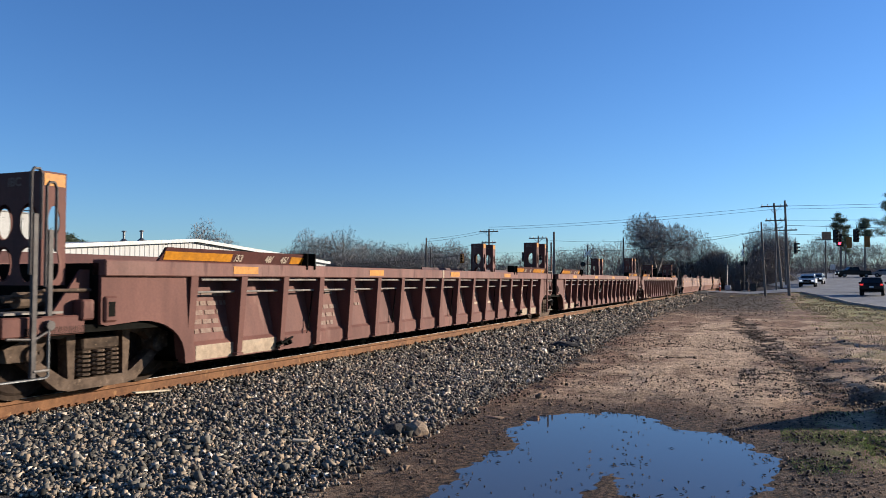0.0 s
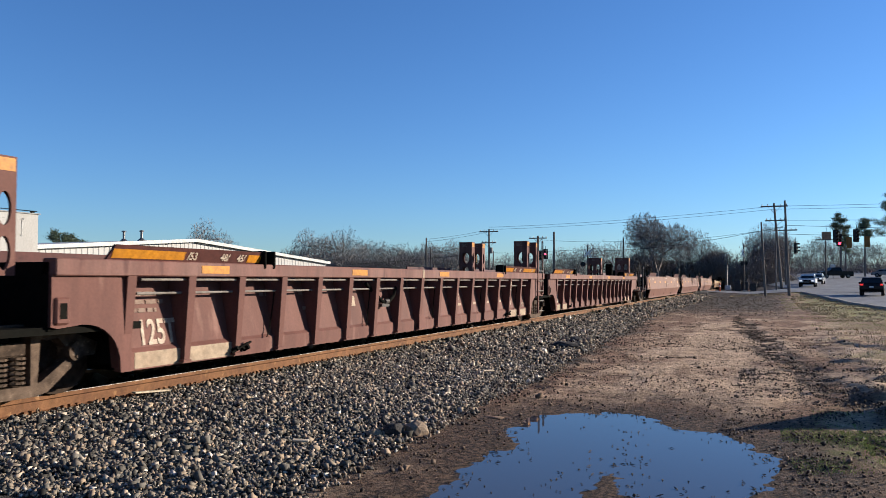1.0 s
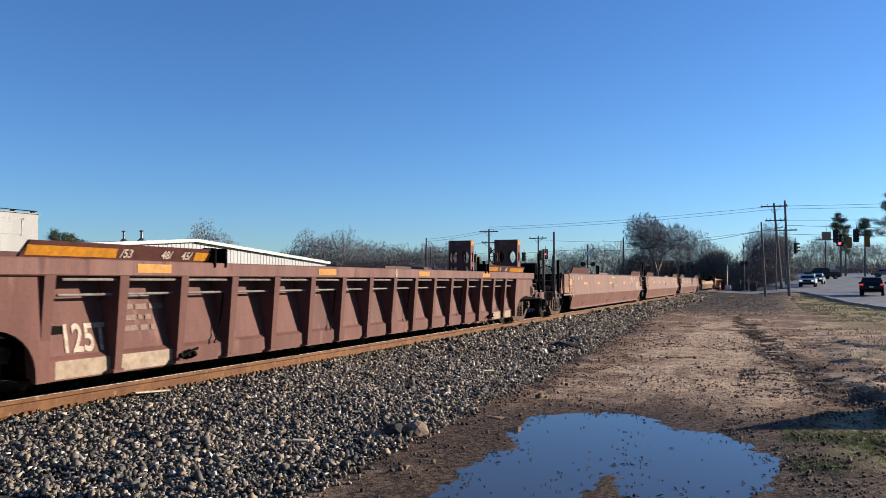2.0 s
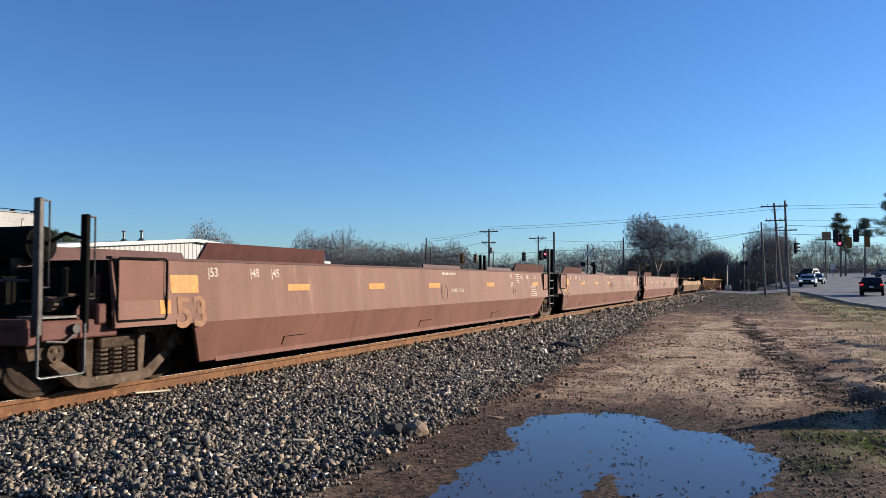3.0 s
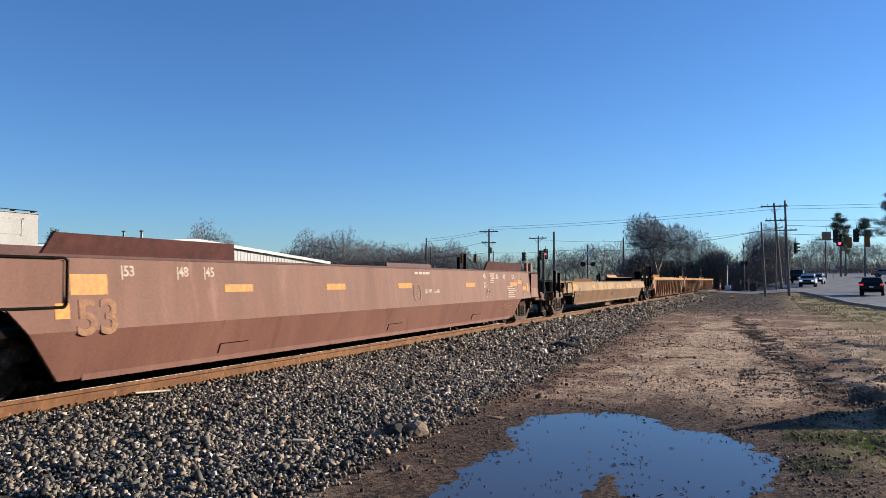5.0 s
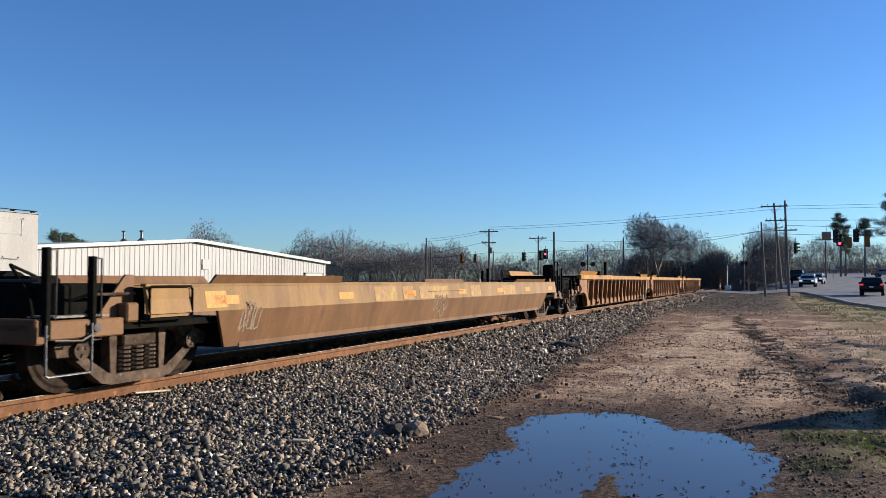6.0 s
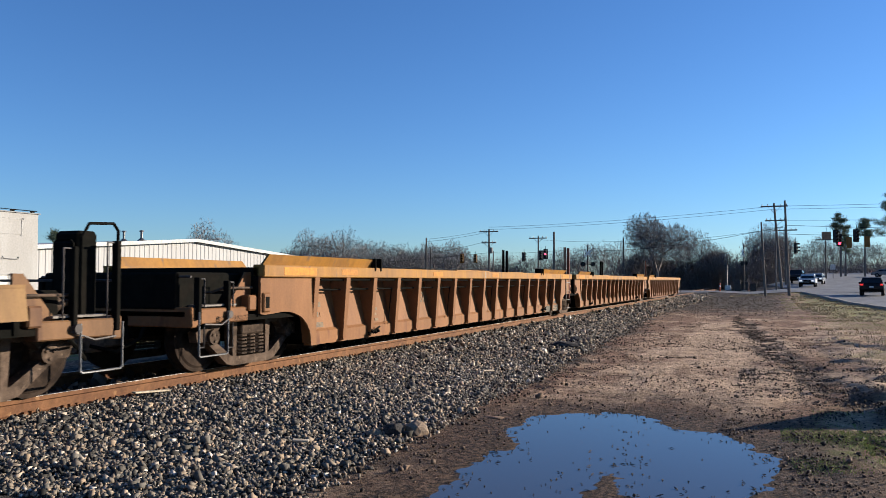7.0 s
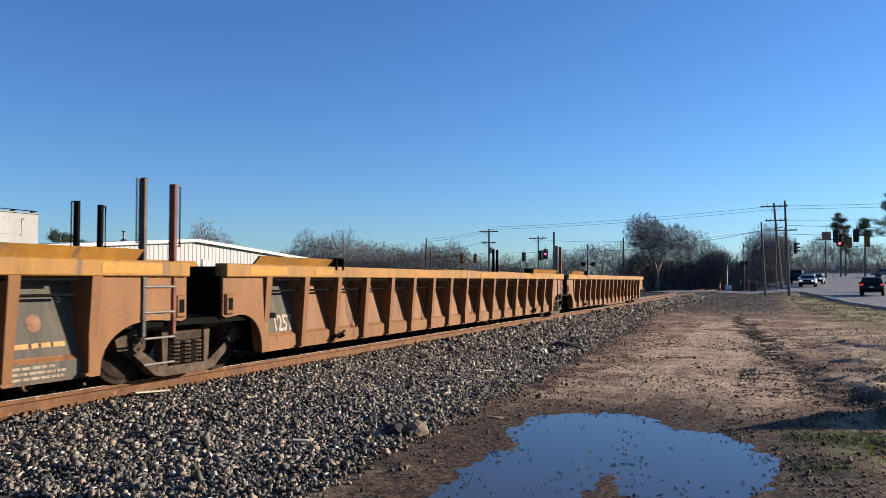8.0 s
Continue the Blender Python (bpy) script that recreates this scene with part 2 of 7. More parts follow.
def puddle_depth(x, y):
    """Above 0 inside the puddle, about metres from its edge."""
    def blob(cx, cy, rx, ry, turn):
        c, s = math.cos(turn), math.sin(turn)
        u, v = (x - cx) * c + (y - cy) * s, -(x - cx) * s + (y - cy) * c
        return (1 - np.sqrt((u / rx) ** 2 + (v / ry) ** 2)) * min(rx, ry)
    d = np.maximum(blob(6.28, 8.80, 0.93, 1.22, 0.0), blob(7.05, 7.75, 1.02, 1.75, 0.3))
    d = np.maximum(d, blob(6.78, 6.5, 1.13, 3.0, 0.0))
    d = d + (vnoise(x, y, 0.55) - 0.5) * 0.22 + (vnoise(x, y, 0.17) - 0.5) * 0.17 + (vnoise(x, y, 0.07) - 0.5) * 0.09
    # a spit of mud runs into the water, and a low bank beside it
    spit = 0.11 * (7.15 - y) - np.abs(x - 6.84 - 0.05 * (7.1 - y)) + (vnoise(x, y, 0.08) - 0.5) * 0.12
    bank = np.minimum(np.minimum(6.12 - y, x - 6.80), 7.55 - x) * 0.5 + (vnoise(x, y, 0.11) - 0.5) * 0.14
    return np.minimum(d, -np.maximum(spit, bank))


def rut_x(y):
    """The wheel rut's line along the dirt lot."""
    y = np.clip(y, 6.0, 60.0)
    return 7.1 + 0.075 * (33.7 - y) + 0.6 * np.exp(-(y - 10.8) / 4.5)


def ground_z(x, y):
    x, y = np.asarray(x, float), np.asarray(y, float)
    side = np.abs(x)
    foot = np.where(x > 0, foot_of_ballast(y), 4.2)
    z = 0.215 * (1 - np.clip((side - 1.75) / (foot - 1.75), 0, 1))
    rise = (np.clip(y - 62, 0, 260) * 0.0165 + np.clip(y - 100, 0, 200) * 0.010) * sm(3.0, 11.0, x)
    lane = sm(84.0, 87.5, y) * (1 - sm(101.5, 106.0, y)) * (1 - sm(2.4, 9.0, side))
    z = z * (1 - lane) + lane * (RAIL - 0.03) + rise * (1 - lane)
    out = 1 - np.exp(-((side / 1.9) ** 6))
    z = z + ((vnoise(x, y, 1.3) - 0.5) * 0.05 + (vnoise(x, y, 0.37) - 0.5) * 0.030 + (vnoise(x, y, 0.17) - 0.5) * 0.030 + (vnoise(x + 3.3, y, 0.11) - 0.5) * 0.026 * sm(0.3, 0.6, vnoise(x, y, 0.9))) * out * (1 - lane)
    # wheel rut along the dirt
    rut = rut_x(y)
    z = z - 0.022 * np.exp(-((x - rut) / 0.28) ** 2) * sm(9, 12, y) * (1 - sm(34, 44, y)) + 0.018 * np.exp(-((x - rut - 0.5) / 0.2) ** 2) * sm(9, 12, y) * (1 - sm(34, 44, y))
    # tufted rise on the road side
    z = z + 0.12 * sm(9.0, 10.2, x + 0.3 * vnoise(x, y, 2.0)) * (1 - sm(20, 34, y)) * (0.4 + vnoise(x, y, 0.5))
    d = puddle_depth(x, y)
    z = np.where((x > 4.1) & (x < 9.0) & (y > 3.6) & (y < 11.0) & (d < 0), np.maximum(z, 0.012 + np.clip(-d, 0, 1) * 0.02), z)
    flat = sm(-0.5, 0.02, d)
    z = z * (1 - flat) + flat * (0.012 * -np.clip(d * 6, -1, 1) - 0.02 * sm(0.05, 0.5, d) + (vnoise(x, y, 0.05) - 0.5) * 0.006)
    return z


def steps(*spans):
    v = []
    for a, b, s in spans:
        v += list(np.arange(a, b - 1e-6, s))
    return np.array(v + [spans[-1][1]])


gx = steps((-1500, -300, 200), (-300, -60, 30), (-60, -6, 3), (-6, 0, 0.5), (0, 3, 0.2), (3, 10.5, 0.06), (10.5, 20, 0.4), (20, 60, 4), (60, 300, 30), (300, 1500, 200))
gy = steps((-300, -20, 40), (-20, 2, 2), (2, 5, 0.2), (5, 13, 0.06), (13, 24, 0.12), (24, 50, 0.4), (50, 130, 1.0), (130, 400, 15), (400, 3000, 200))
GX, GY = np.meshgrid(gx, gy)
GZ = ground_z(GX, GY)
nx, ny = len(gx), len(gy)
gid = np.arange(nx * ny).reshape(ny, nx)
quads = np.stack([gid[:-1, :-1], gid[:-1, 1:], gid[1:, 1:], gid[1:, :-1]], -1).reshape(-1, 4)
gm = bpy.data.meshes.new("ground")
gm.from_pydata(np.stack([GX, GY, GZ], -1).reshape(-1, 3).tolist(), [], quads.tolist())
gm.polygons.foreach_set("use_smooth", [True] * len(gm.polygons))
# what the ground is made of, place by place: gravel, plants, mud
zone = gm.color_attributes.new("soil", "FLOAT_COLOR", "POINT")
fx, fy = GX.ravel(), GY.ravel()
wob = (vnoise(fx, fy, 0.9) - 0.5) * 1.3 + (vnoise(fx, fy, 0.25) - 0.5) * 0.6
gravel = 1 - sm(-0.5, 0.7, np.abs(fx) - np.where(fx > 0, foot_of_ballast(fy), 4.2) + wob)
gravel = np.maximum(gravel, sm(34, 52, fy + 8 * wob) * (1 - sm(8.0, 10.5, fx + wob)) * 0.9)
plants = sm(9.0, 10.4, fx + wob * 1.1 - 0.02 * np.clip(fy - 10, 0, 60)) * (1 - 0.4 * sm(24, 40, fy)) * 0.55 * sm(0.3, 0.6, vnoise(fx, fy, 0.8))
plants = np.maximum(plants, np.exp(-((fx - 8.95) / 0.75) ** 2 - ((fy - 8.4) / 0.75) ** 2) * sm(0.35, 0.6, vnoise(fx, fy, 0.3)))
plants = np.where(fx < -5, 0.9, plants)
plants = np.maximum(plants, sm(9.6, 11.5, fx + wob) * sm(30, 44, fy))
mud = sm(-1.25, -0.12, puddle_depth(fx, fy) + 0.35 * wob)
rutx = rut_x(fy)
mud = np.maximum(mud, sm(0.3, 0.62, vnoise(fx, fy, 0.22)) * sm(0.15, 0.5, np.exp(-((fx - rutx - 0.5 * (vnoise(fx, fy, 0.9) - 0.5)) / 0.34) ** 2)) * sm(9, 12, fy) * (1 - sm(34, 44, fy)))
# trodden dry sand in the middle of the lot
dry_sand = np.exp(-((fx - 7.0 + 0.02 * (fy - 18)) / 1.5) ** 2) * sm(9.5, 12.5, fy) * (1 - sm(26, 40, fy))
dry_sand = np.maximum(dry_sand, 0.7 * np.exp(-((fx - 10.0) / 1.1) ** 2) * sm(8.0, 11.0, fy) * (1 - sm(26, 40, fy)))
dry_sand = np.clip(dry_sand * 0.75 + 0.9 * (vnoise(fx * 1.6, fy * 0.6, 0.9) - 0.5) + 0.5 * (vnoise(fx, fy, 0.3) - 0.5), 0, 1)
zone.data.foreach_set("color", np.stack([gravel, plants, mud, dry_sand], -1).ravel())


def ground_material():
    m = bpy.data.materials.new("dirt_gravel_and_weeds")
    m.use_nodes = True
    n, l = m.node_tree.nodes, m.node_tree.links
    p = n["Principled BSDF"]
    co = n.new("ShaderNodeTexCoord")

    def noise_tex(scale, detail=6, rough=0.6):
        t = n.new("ShaderNodeTexNoise")
        t.inputs["Scale"].default_value, t.inputs["Detail"].default_value, t.inputs["Roughness"].default_value = scale, detail, rough
        l.new(co.outputs["Object"], t.inputs[0])
        return t.outputs[0]

    def ramp(v, a, b, ca, cb):
        r = n.new("ShaderNodeValToRGB")
        e = r.color_ramp.elements
        e[0].position, e[1].position, e[0].color, e[1].color = a, b, (*ca, 1), (*cb, 1)
        l.new(v, r.inputs[0])
        return r.outputs[0]

    def mix(f, a, b):
        x = n.new("ShaderNodeMixRGB")
        l.new(f, x.inputs[0]), l.new(a, x.inputs[1]), l.new(b, x.inputs[2])
        return x.outputs[0]
    att = n.new("ShaderNodeVertexColor")
    att.layer_name = "soil"
    sep = n.new("ShaderNodeSeparateColor")
    l.new(att.outputs[0], sep.inputs[0])
    dryness = n.new("ShaderNodeMath")
    dryness.operation = "MULTIPLY_ADD"
    l.new(noise_tex(3.5, 9, 0.75), dryness.inputs[0]), l.new(att.outputs["Alpha"], dryness.inputs[2])
    dryness.inputs[1].default_value = 0.9
    dirt = mix(ramp(dryness.outputs[0], 0.45, 1.0, (0, 0, 0), (1, 1, 1)), ramp(noise_tex(7), 0.3, 0.7, (0.120, 0.066, 0.040), (0.350, 0.205, 0.125)),
               ramp(noise_tex(5), 0.3, 0.7, (0.420, 0.285, 0.180), (0.700, 0.500, 0.330)))
    crumbs = ramp(noise_tex(15, 8, 0.8), 0.49, 0.55, (0, 0, 0), (1, 1, 1))
    patch = ramp(noise_tex(1.7, 5, 0.6), 0.38, 0.56, (0, 0, 0), (1, 1, 1))
    both = n.new("ShaderNodeMath")
    both.operation = "MULTIPLY"
    l.new(crumbs, both.inputs[0]), l.new(patch, both.inputs[1])
    dirt = mix(both.outputs[0], dirt, ramp(noise_tex(60), 0.3, 0.7, (0.016, 0.011, 0.008), (0.060, 0.037, 0.025)))
    vor = n.new("ShaderNodeTexVoronoi")
    vor.inputs["Scale"].default_value = 16
    l.new(co.outputs["Object"], vor.inputs[0])
    # gravel ground darkened: shade in the gaps between stones is in this colour
    rock = ramp(vor.outputs["Color"], 0.1, 0.95, (0.007, 0.006, 0.005), (0.085, 0.074, 0.064))
    grass = mix(ramp(noise_tex(3.5, 6, 0.7), 0.42, 0.6, (0, 0, 0), (1, 1, 1)), ramp(noise_tex(30), 0.3, 0.7, (0.130, 0.092, 0.055), (0.420, 0.305, 0.180)),
                ramp(noise_tex(45), 0.3, 0.7, (0.070, 0.085, 0.018), (0.300, 0.320, 0.075)))
    wet = ramp(noise_tex(18, 8, 0.8), 0.44, 0.6, (0.014, 0.010, 0.008), (0.190, 0.120, 0.076))
    c = mix(sep.outputs[1], dirt, grass)
    c = mix(sep.outputs[0], c, rock)
    c = mix(sep.outputs[2], c, wet)
    l.new(c, p.inputs["Base Color"])
    r = n.new("ShaderNodeMapRange")
    r.inputs[3].default_value, r.inputs[4].default_value = 0.95, 0.8
    p.inputs["Specular IOR Level"].default_value = 0.15
    l.new(sep.outputs[2], r.inputs[0])
    l.new(r.outputs[0], p.inputs["Roughness"])
    bp = n.new("ShaderNodeBump")
    bp.inputs["Strength"].default_value, bp.inputs["Distance"].default_value = 1.0, 0.05
    l.new(noise_tex(22, 8, 0.75), bp.inputs["Height"])
    bq = n.new("ShaderNodeBump")
    bq.inputs["Strength"].default_value, bq.inputs["Distance"].default_value = 0.8, 0.016
    l.new(noise_tex(90, 4, 0.7), bq.inputs["Height"])
    l.new(bp.outputs[0], bq.inputs["Normal"])
    l.new(bq.outputs[0], p.inputs["Normal"])
    return m


gm.materials.append(ground_material())
tagged(new("ground", gm), "bare trodden dirt with gravel, mud and thin winter weeds", "ground", kind="structure")

# the puddle's water
WATER = bpy.data.materials.new("muddy_water")
WATER.use_nodes = True
wp = WATER.node_tree.nodes["Principled BSDF"]
wp.inputs["Base Color"].default_value = (0.050, 0.048, 0.055, 1)
wp.inputs["Roughness"].default_value = 0.015
wp.inputs["IOR"].default_value = 1.33
wt = WATER.node_tree.nodes.new("ShaderNodeTexNoise")
wt.inputs["Scale"].default_value = 2.0
wb = WATER.node_tree.nodes.new("ShaderNodeBump")
wb.inputs["Strength"].default_value, wb.inputs["Distance"].default_value = 0.03, 0.01
WATER.node_tree.links.new(wt.outputs[0], wb.inputs["Height"])
WATER.node_tree.links.new(wb.outputs[0], wp.inputs["Normal"])
bm = bmesh.new()
box(bm, 4.6, 8.6, 3.8, 10.3, -0.12, 0.0)
tagged(part("puddle", bm, WATER), "still muddy rain puddle mirroring the blue sky", "puddle", kind="structure")

# track
RAIL_SHAPE = ((-0.075, -0.185), (0.075, -0.185), (0.075, -0.172), (0.02, -0.158), (0.010, -0.14), (0.010, -0.055), (0.036, -0.04), (0.036, -0.008), (0.028, 0.0),
              (-0.028, 0.0), (-0.036, -0.008), (-0.036, -0.04), (-0.010, -0.055), (-0.010, -0.14), (-0.02, -0.158), (-0.075, -0.172))
for side in (0.755, -0.755):
    rail = thing("rail", pose(side, 0, RAIL), "rusty steel rail with a polished running surface on wooden ties", "rail", "rails of the track")
    bm = bmesh.new()
    prism(bm, RAIL_SHAPE, "y", -40, 420)
    part("rail_body", bm, RUST, rail)
    part("running_band", boxes((-0.020, 0.020, -40, 420, 0.0005, 0.0025)), BRIGHT, rail, "polished running band")

# ties, half buried; plates and spikes where the camera is nearest
def ties():
    bm = bmesh.new()
    box(bm, -1.3, 1.3, -0.115, 0.115, -0.18, 0.0, bevel=0.012)
    track = tagged(new("ties"), "creosoted wooden ties half buried in ballast", "railway ties", kind="structure")
    first = None
    for i in range(-6, 235):
        y = i * 0.5 + 0.2
        if 84.5 < y < 104.5:
            continue
        m = pose(0.02 * math.sin(i * 2.1), y, RAIL - 0.19 + 0.008 * math.sin(i * 1.3), 0, 0, 0.6 * math.sin(i * 3.7))
        if first is None:
            first = part("tie", bm, TIE, track)
            first.matrix_basis = m
        else:
            again(first, track, m)
    plate = None
    for i in range(0, 62):
        y = i * 0.5 + 0.2
        m = pose(0.755, y, RAIL - 0.187)
        if plate is None:
            b2 = boxes((-0.18, 0.18, -0.1, 0.1, 0.0, 0.018))
            for sx in (-0.1, 0.1):
                for sy in (-0.05, 0.05):
                    rod(b2, (sx, sy, 0.01), (sx, sy, 0.05), 0.012, n=6)
                    box(b2, sx - 0.022, sx + 0.022, sy - 0.016, sy + 0.016, 0.045, 0.06)
            box(b2, 0.085, 0.125, -0.16, -0.11, 0.0, 0.06)
            plate = part("tie_plate", b2, RUST, track, "rusty tie plate with spikes")
            plate.matrix_basis = m
        else:
            again(plate, track, m)


ties()


# ---- the train ----
TRUCK_PARTS = []


def truck_parts(t):
    """The parts of a three-piece freight truck, built once: each with its place on the truck."""
    def add(o, m=None):
        o.matrix_basis = m or Matrix()
        TRUCK_PARTS.append(o)
        return o
    for sx in (1, -1):
        a, b = sorted((sx * 0.93, sx * 1.07))
        bm = bmesh.new()
        for quad in (((-1.22, .56), (-1.18, .42), (-.86, .42), (-.80, .52), (-.62, .70), (-.9, .68)), ((1.22, .56), (1.18, .42), (.86, .42), (.80, .52), (.62, .70), (.9, .68)),
                     ((-.9, .68), (-.62, .70), (-.40, .80), (.40, .80), (.62, .70), (.9, .68), (.55, .62), (.36, .68), (-.36, .68), (-.55, .62)),
                     ((-.86, .44), (-.98, .40), (-.56, .08), (-.40, .05), (-.36, .16), (-.48, .20)), ((.86, .44), (.98, .40), (.56, .08), (.40, .05), (.36, .16), (.48, .20)),
                     ((-.44, .05), (.44, .05), (.44, .17), (-.44, .17)),
                     ((-.37, .70), (-.46, .66), (-.43, .16), (-.35, .16), (-.34, .70)), ((.37, .70), (.46, .66), (.43, .16), (.35, .16), (.34, .70))):
            prism(bm, quad, "x", a, b)
        add(part("side_frame", bm, GRIME, t, "cast steel side frame"))
        add(part("bolster_end", boxes((min(sx * .9, sx * 1.1), max(sx * .9, sx * 1.1), -0.27, 0.27, 0.48, 0.62), bevel=0.02), GRIME, t))
        bm = bmesh.new()
        for k in range(6):
            ring(bm, (0, 0, 0.21 + k * 0.05), "z", 0.080, 0.019, 10, 5)
        first = add(part("coil_spring", bm, GRIME, t), pose(sx * 1.02, -0.205, 0))
        for sy in (0.0, 0.205):
            add(again(first, t), pose(sx * 1.02, sy, 0))
        for wy in (-0.89, 0.89):
            bm = bmesh.new()
            rod(bm, (sx * 0.95, wy, 0.483), (sx * 1.12, wy, 0.483), 0.115, 0.105, n=14)
            for k in range(3):
                q = 2 * math.pi * k / 3 + 0.5
                rod(bm, (sx * 1.12, wy + 0.055 * math.cos(q), 0.483 + 0.055 * math.sin(q)), (sx * 1.135, wy + 0.055 * math.cos(q), 0.483 + 0.055 * math.sin(q)), 0.02, n=6)
            box(bm, min(sx * .96, sx * 1.06), max(sx * .96, sx * 1.06), wy - 0.12, wy + 0.12, 0.56, 0.62)
            add(part("bearing", bm, GRIME, t))
    add(part("bolster", boxes((-0.95, 0.95, -0.2, 0.2, 0.45, 0.68), (-0.35, 0.35, -0.35, 0.35, 0.66, 0.78), bevel=0.02), BLACK, t))
    first = None
    for wy in (-0.89, 0.89):
        if first is None:
            bm = bmesh.new()
            rod(bm, (-1.05, 0, 0), (1.05, 0, 0), 0.075, n=10)
            for sx in (1, -1):
                for x0, x1, r0, r1 in ((0.70, 0.73, 0.508, 0.508), (0.73, 0.84, 0.483, 0.478)):
                    rod(bm, (sx * x0, 0, 0), (sx * x1, 0, 0), r0, r1, n=36)
                rod(bm, (sx * 0.84, 0, 0), (sx * 0.86, 0, 0), 0.43, 0.40, n=36)
                rod(bm, (sx * 0.85, 0, 0), (sx * 0.93, 0, 0), 0.13, 0.11, n=16)
            first = add(part("wheelset", bm, WHEEL, t), pose(0, wy, 0.483))
        else:
            add(again(first, t), pose(0, wy, 0.483))


def truck(parent, y):
    """A freight truck at y on its car."""
    t = new("truck")
    t.parent = parent
    t.matrix_basis = pose(0, y, 0)
    t["label"] = "grimy cast steel freight truck with coil springs"
    if not TRUCK_PARTS:
        truck_parts(t)
        made = TRUCK_PARTS
    else:
        made = [again(o, t, o.matrix_basis.copy()) for o in TRUCK_PARTS]
    WHEELS.extend((o, o.location.y) for o in made if o.name.startswith("wheelset"))
    return t


WHEELS = []


def loop_post(parent, x, y, z0, z1, dy, material, loop=0.35):
    """An upright channel post with a bent grab iron on its side."""
    part("post", boxes((x - 0.045, x + 0.045, y - 0.03, y + 0.03, z0, z1), bevel=0.008), material, parent)
    bm = bmesh.new()
    zt, zb = z1 - 0.02, z1 - loop
    pipe(bm, [(x, y, zt), (x, y + dy, zt), (x, y + dy, zb), (x, y, zb)], 0.012)
    part("grab_iron", bm, STEEL if x > 0 else BLACK, parent)


def stirrup(parent, x, y0, y1, z0, z1, material):
    bm = bmesh.new()
    pipe(bm, [(x, y0, z1), (x, y0, z0 + 0.02), (x, y0 + 0.03, z0), (x, y1 - 0.03, z0), (x, y1, z0 + 0.02), (x, y1, z1)], 0.014)
    part("step", bm, material, parent)


def end_fittings(parent, body, coupler, d, z, paint):
    """Treads, braces, pipes and valves on an end platform."""
    span = abs(coupler - body) - 0.7
    at = lambda f: body + d * span * f
    for sx in (1, -1):
        a, b = sorted((at(0.35), at(0.95)))
        part("tread", boxes((min(sx * 0.98, sx * 1.34), max(sx * 0.98, sx * 1.34), a, b, z + 0.062, z + 0.085)), RUNG, parent, "dusty steel tread board")
        bm = bmesh.new()
        prism(bm, ((at(0.0), z), (at(0.0), z + 0.52), (at(0.10), z + 0.52), (at(0.42), z + 0.06), (at(0.42), z)), "x", min(sx * 1.24, sx * 1.27), max(sx * 1.24, sx * 1.27))
        part("brace", bm, paint, parent)
        a, b = sorted((at(0.05), at(0.2)))
        part("bracket", boxes((min(sx * 1.27, sx * 1.42), max(sx * 1.27, sx * 1.42), a, b, z - 0.02, z + 0.2), bevel=0.02), paint, parent)
    bm = bmesh.new()
    pipe(bm, [(1.31, at(0.02), z + 0.30), (1.31, at(0.55), z + 0.30), (1.20, at(0.66), z + 0.24), (0.5, at(0.7), z + 0.22)], 0.018)
    part("brake_pipe", bm, GRIME, parent)
    bm = bmesh.new()
    pipe(bm, [(0.55, at(1.05), z - 0.15), (0.6, at(1.2), z - 0.35), (0.45, at(1.4), z - 0.5), (0.2, at(1.55), z - 0.42)], 0.024)
    part("air_hose", bm, BLACK, parent)
    bm = bmesh.new()
    rod(bm, (1.02, at(0.3), z + 0.20), (1.02, at(0.62), z + 0.20), 0.085, n=12)
    rod(bm, (1.02, at(0.62), z + 0.20), (1.02, at(0.74), z + 0.20), 0.03, n=8)
    part("brake_cylinder", bm, GRIME, parent, "dusty brake cylinder")
    bm = bmesh.new()
    rod(bm, (1.33, at(0.55), z - 0.05), (1.44, at(0.55), z - 0.05), 0.05, n=10)
    pipe(bm, [(1.40, at(0.5), z - 0.08), (1.44, at(0.72), z - 0.18), (1.42, at(0.98), z - 0.16)], 0.014)
    part("uncoupling_lever", bm, STEEL, parent)


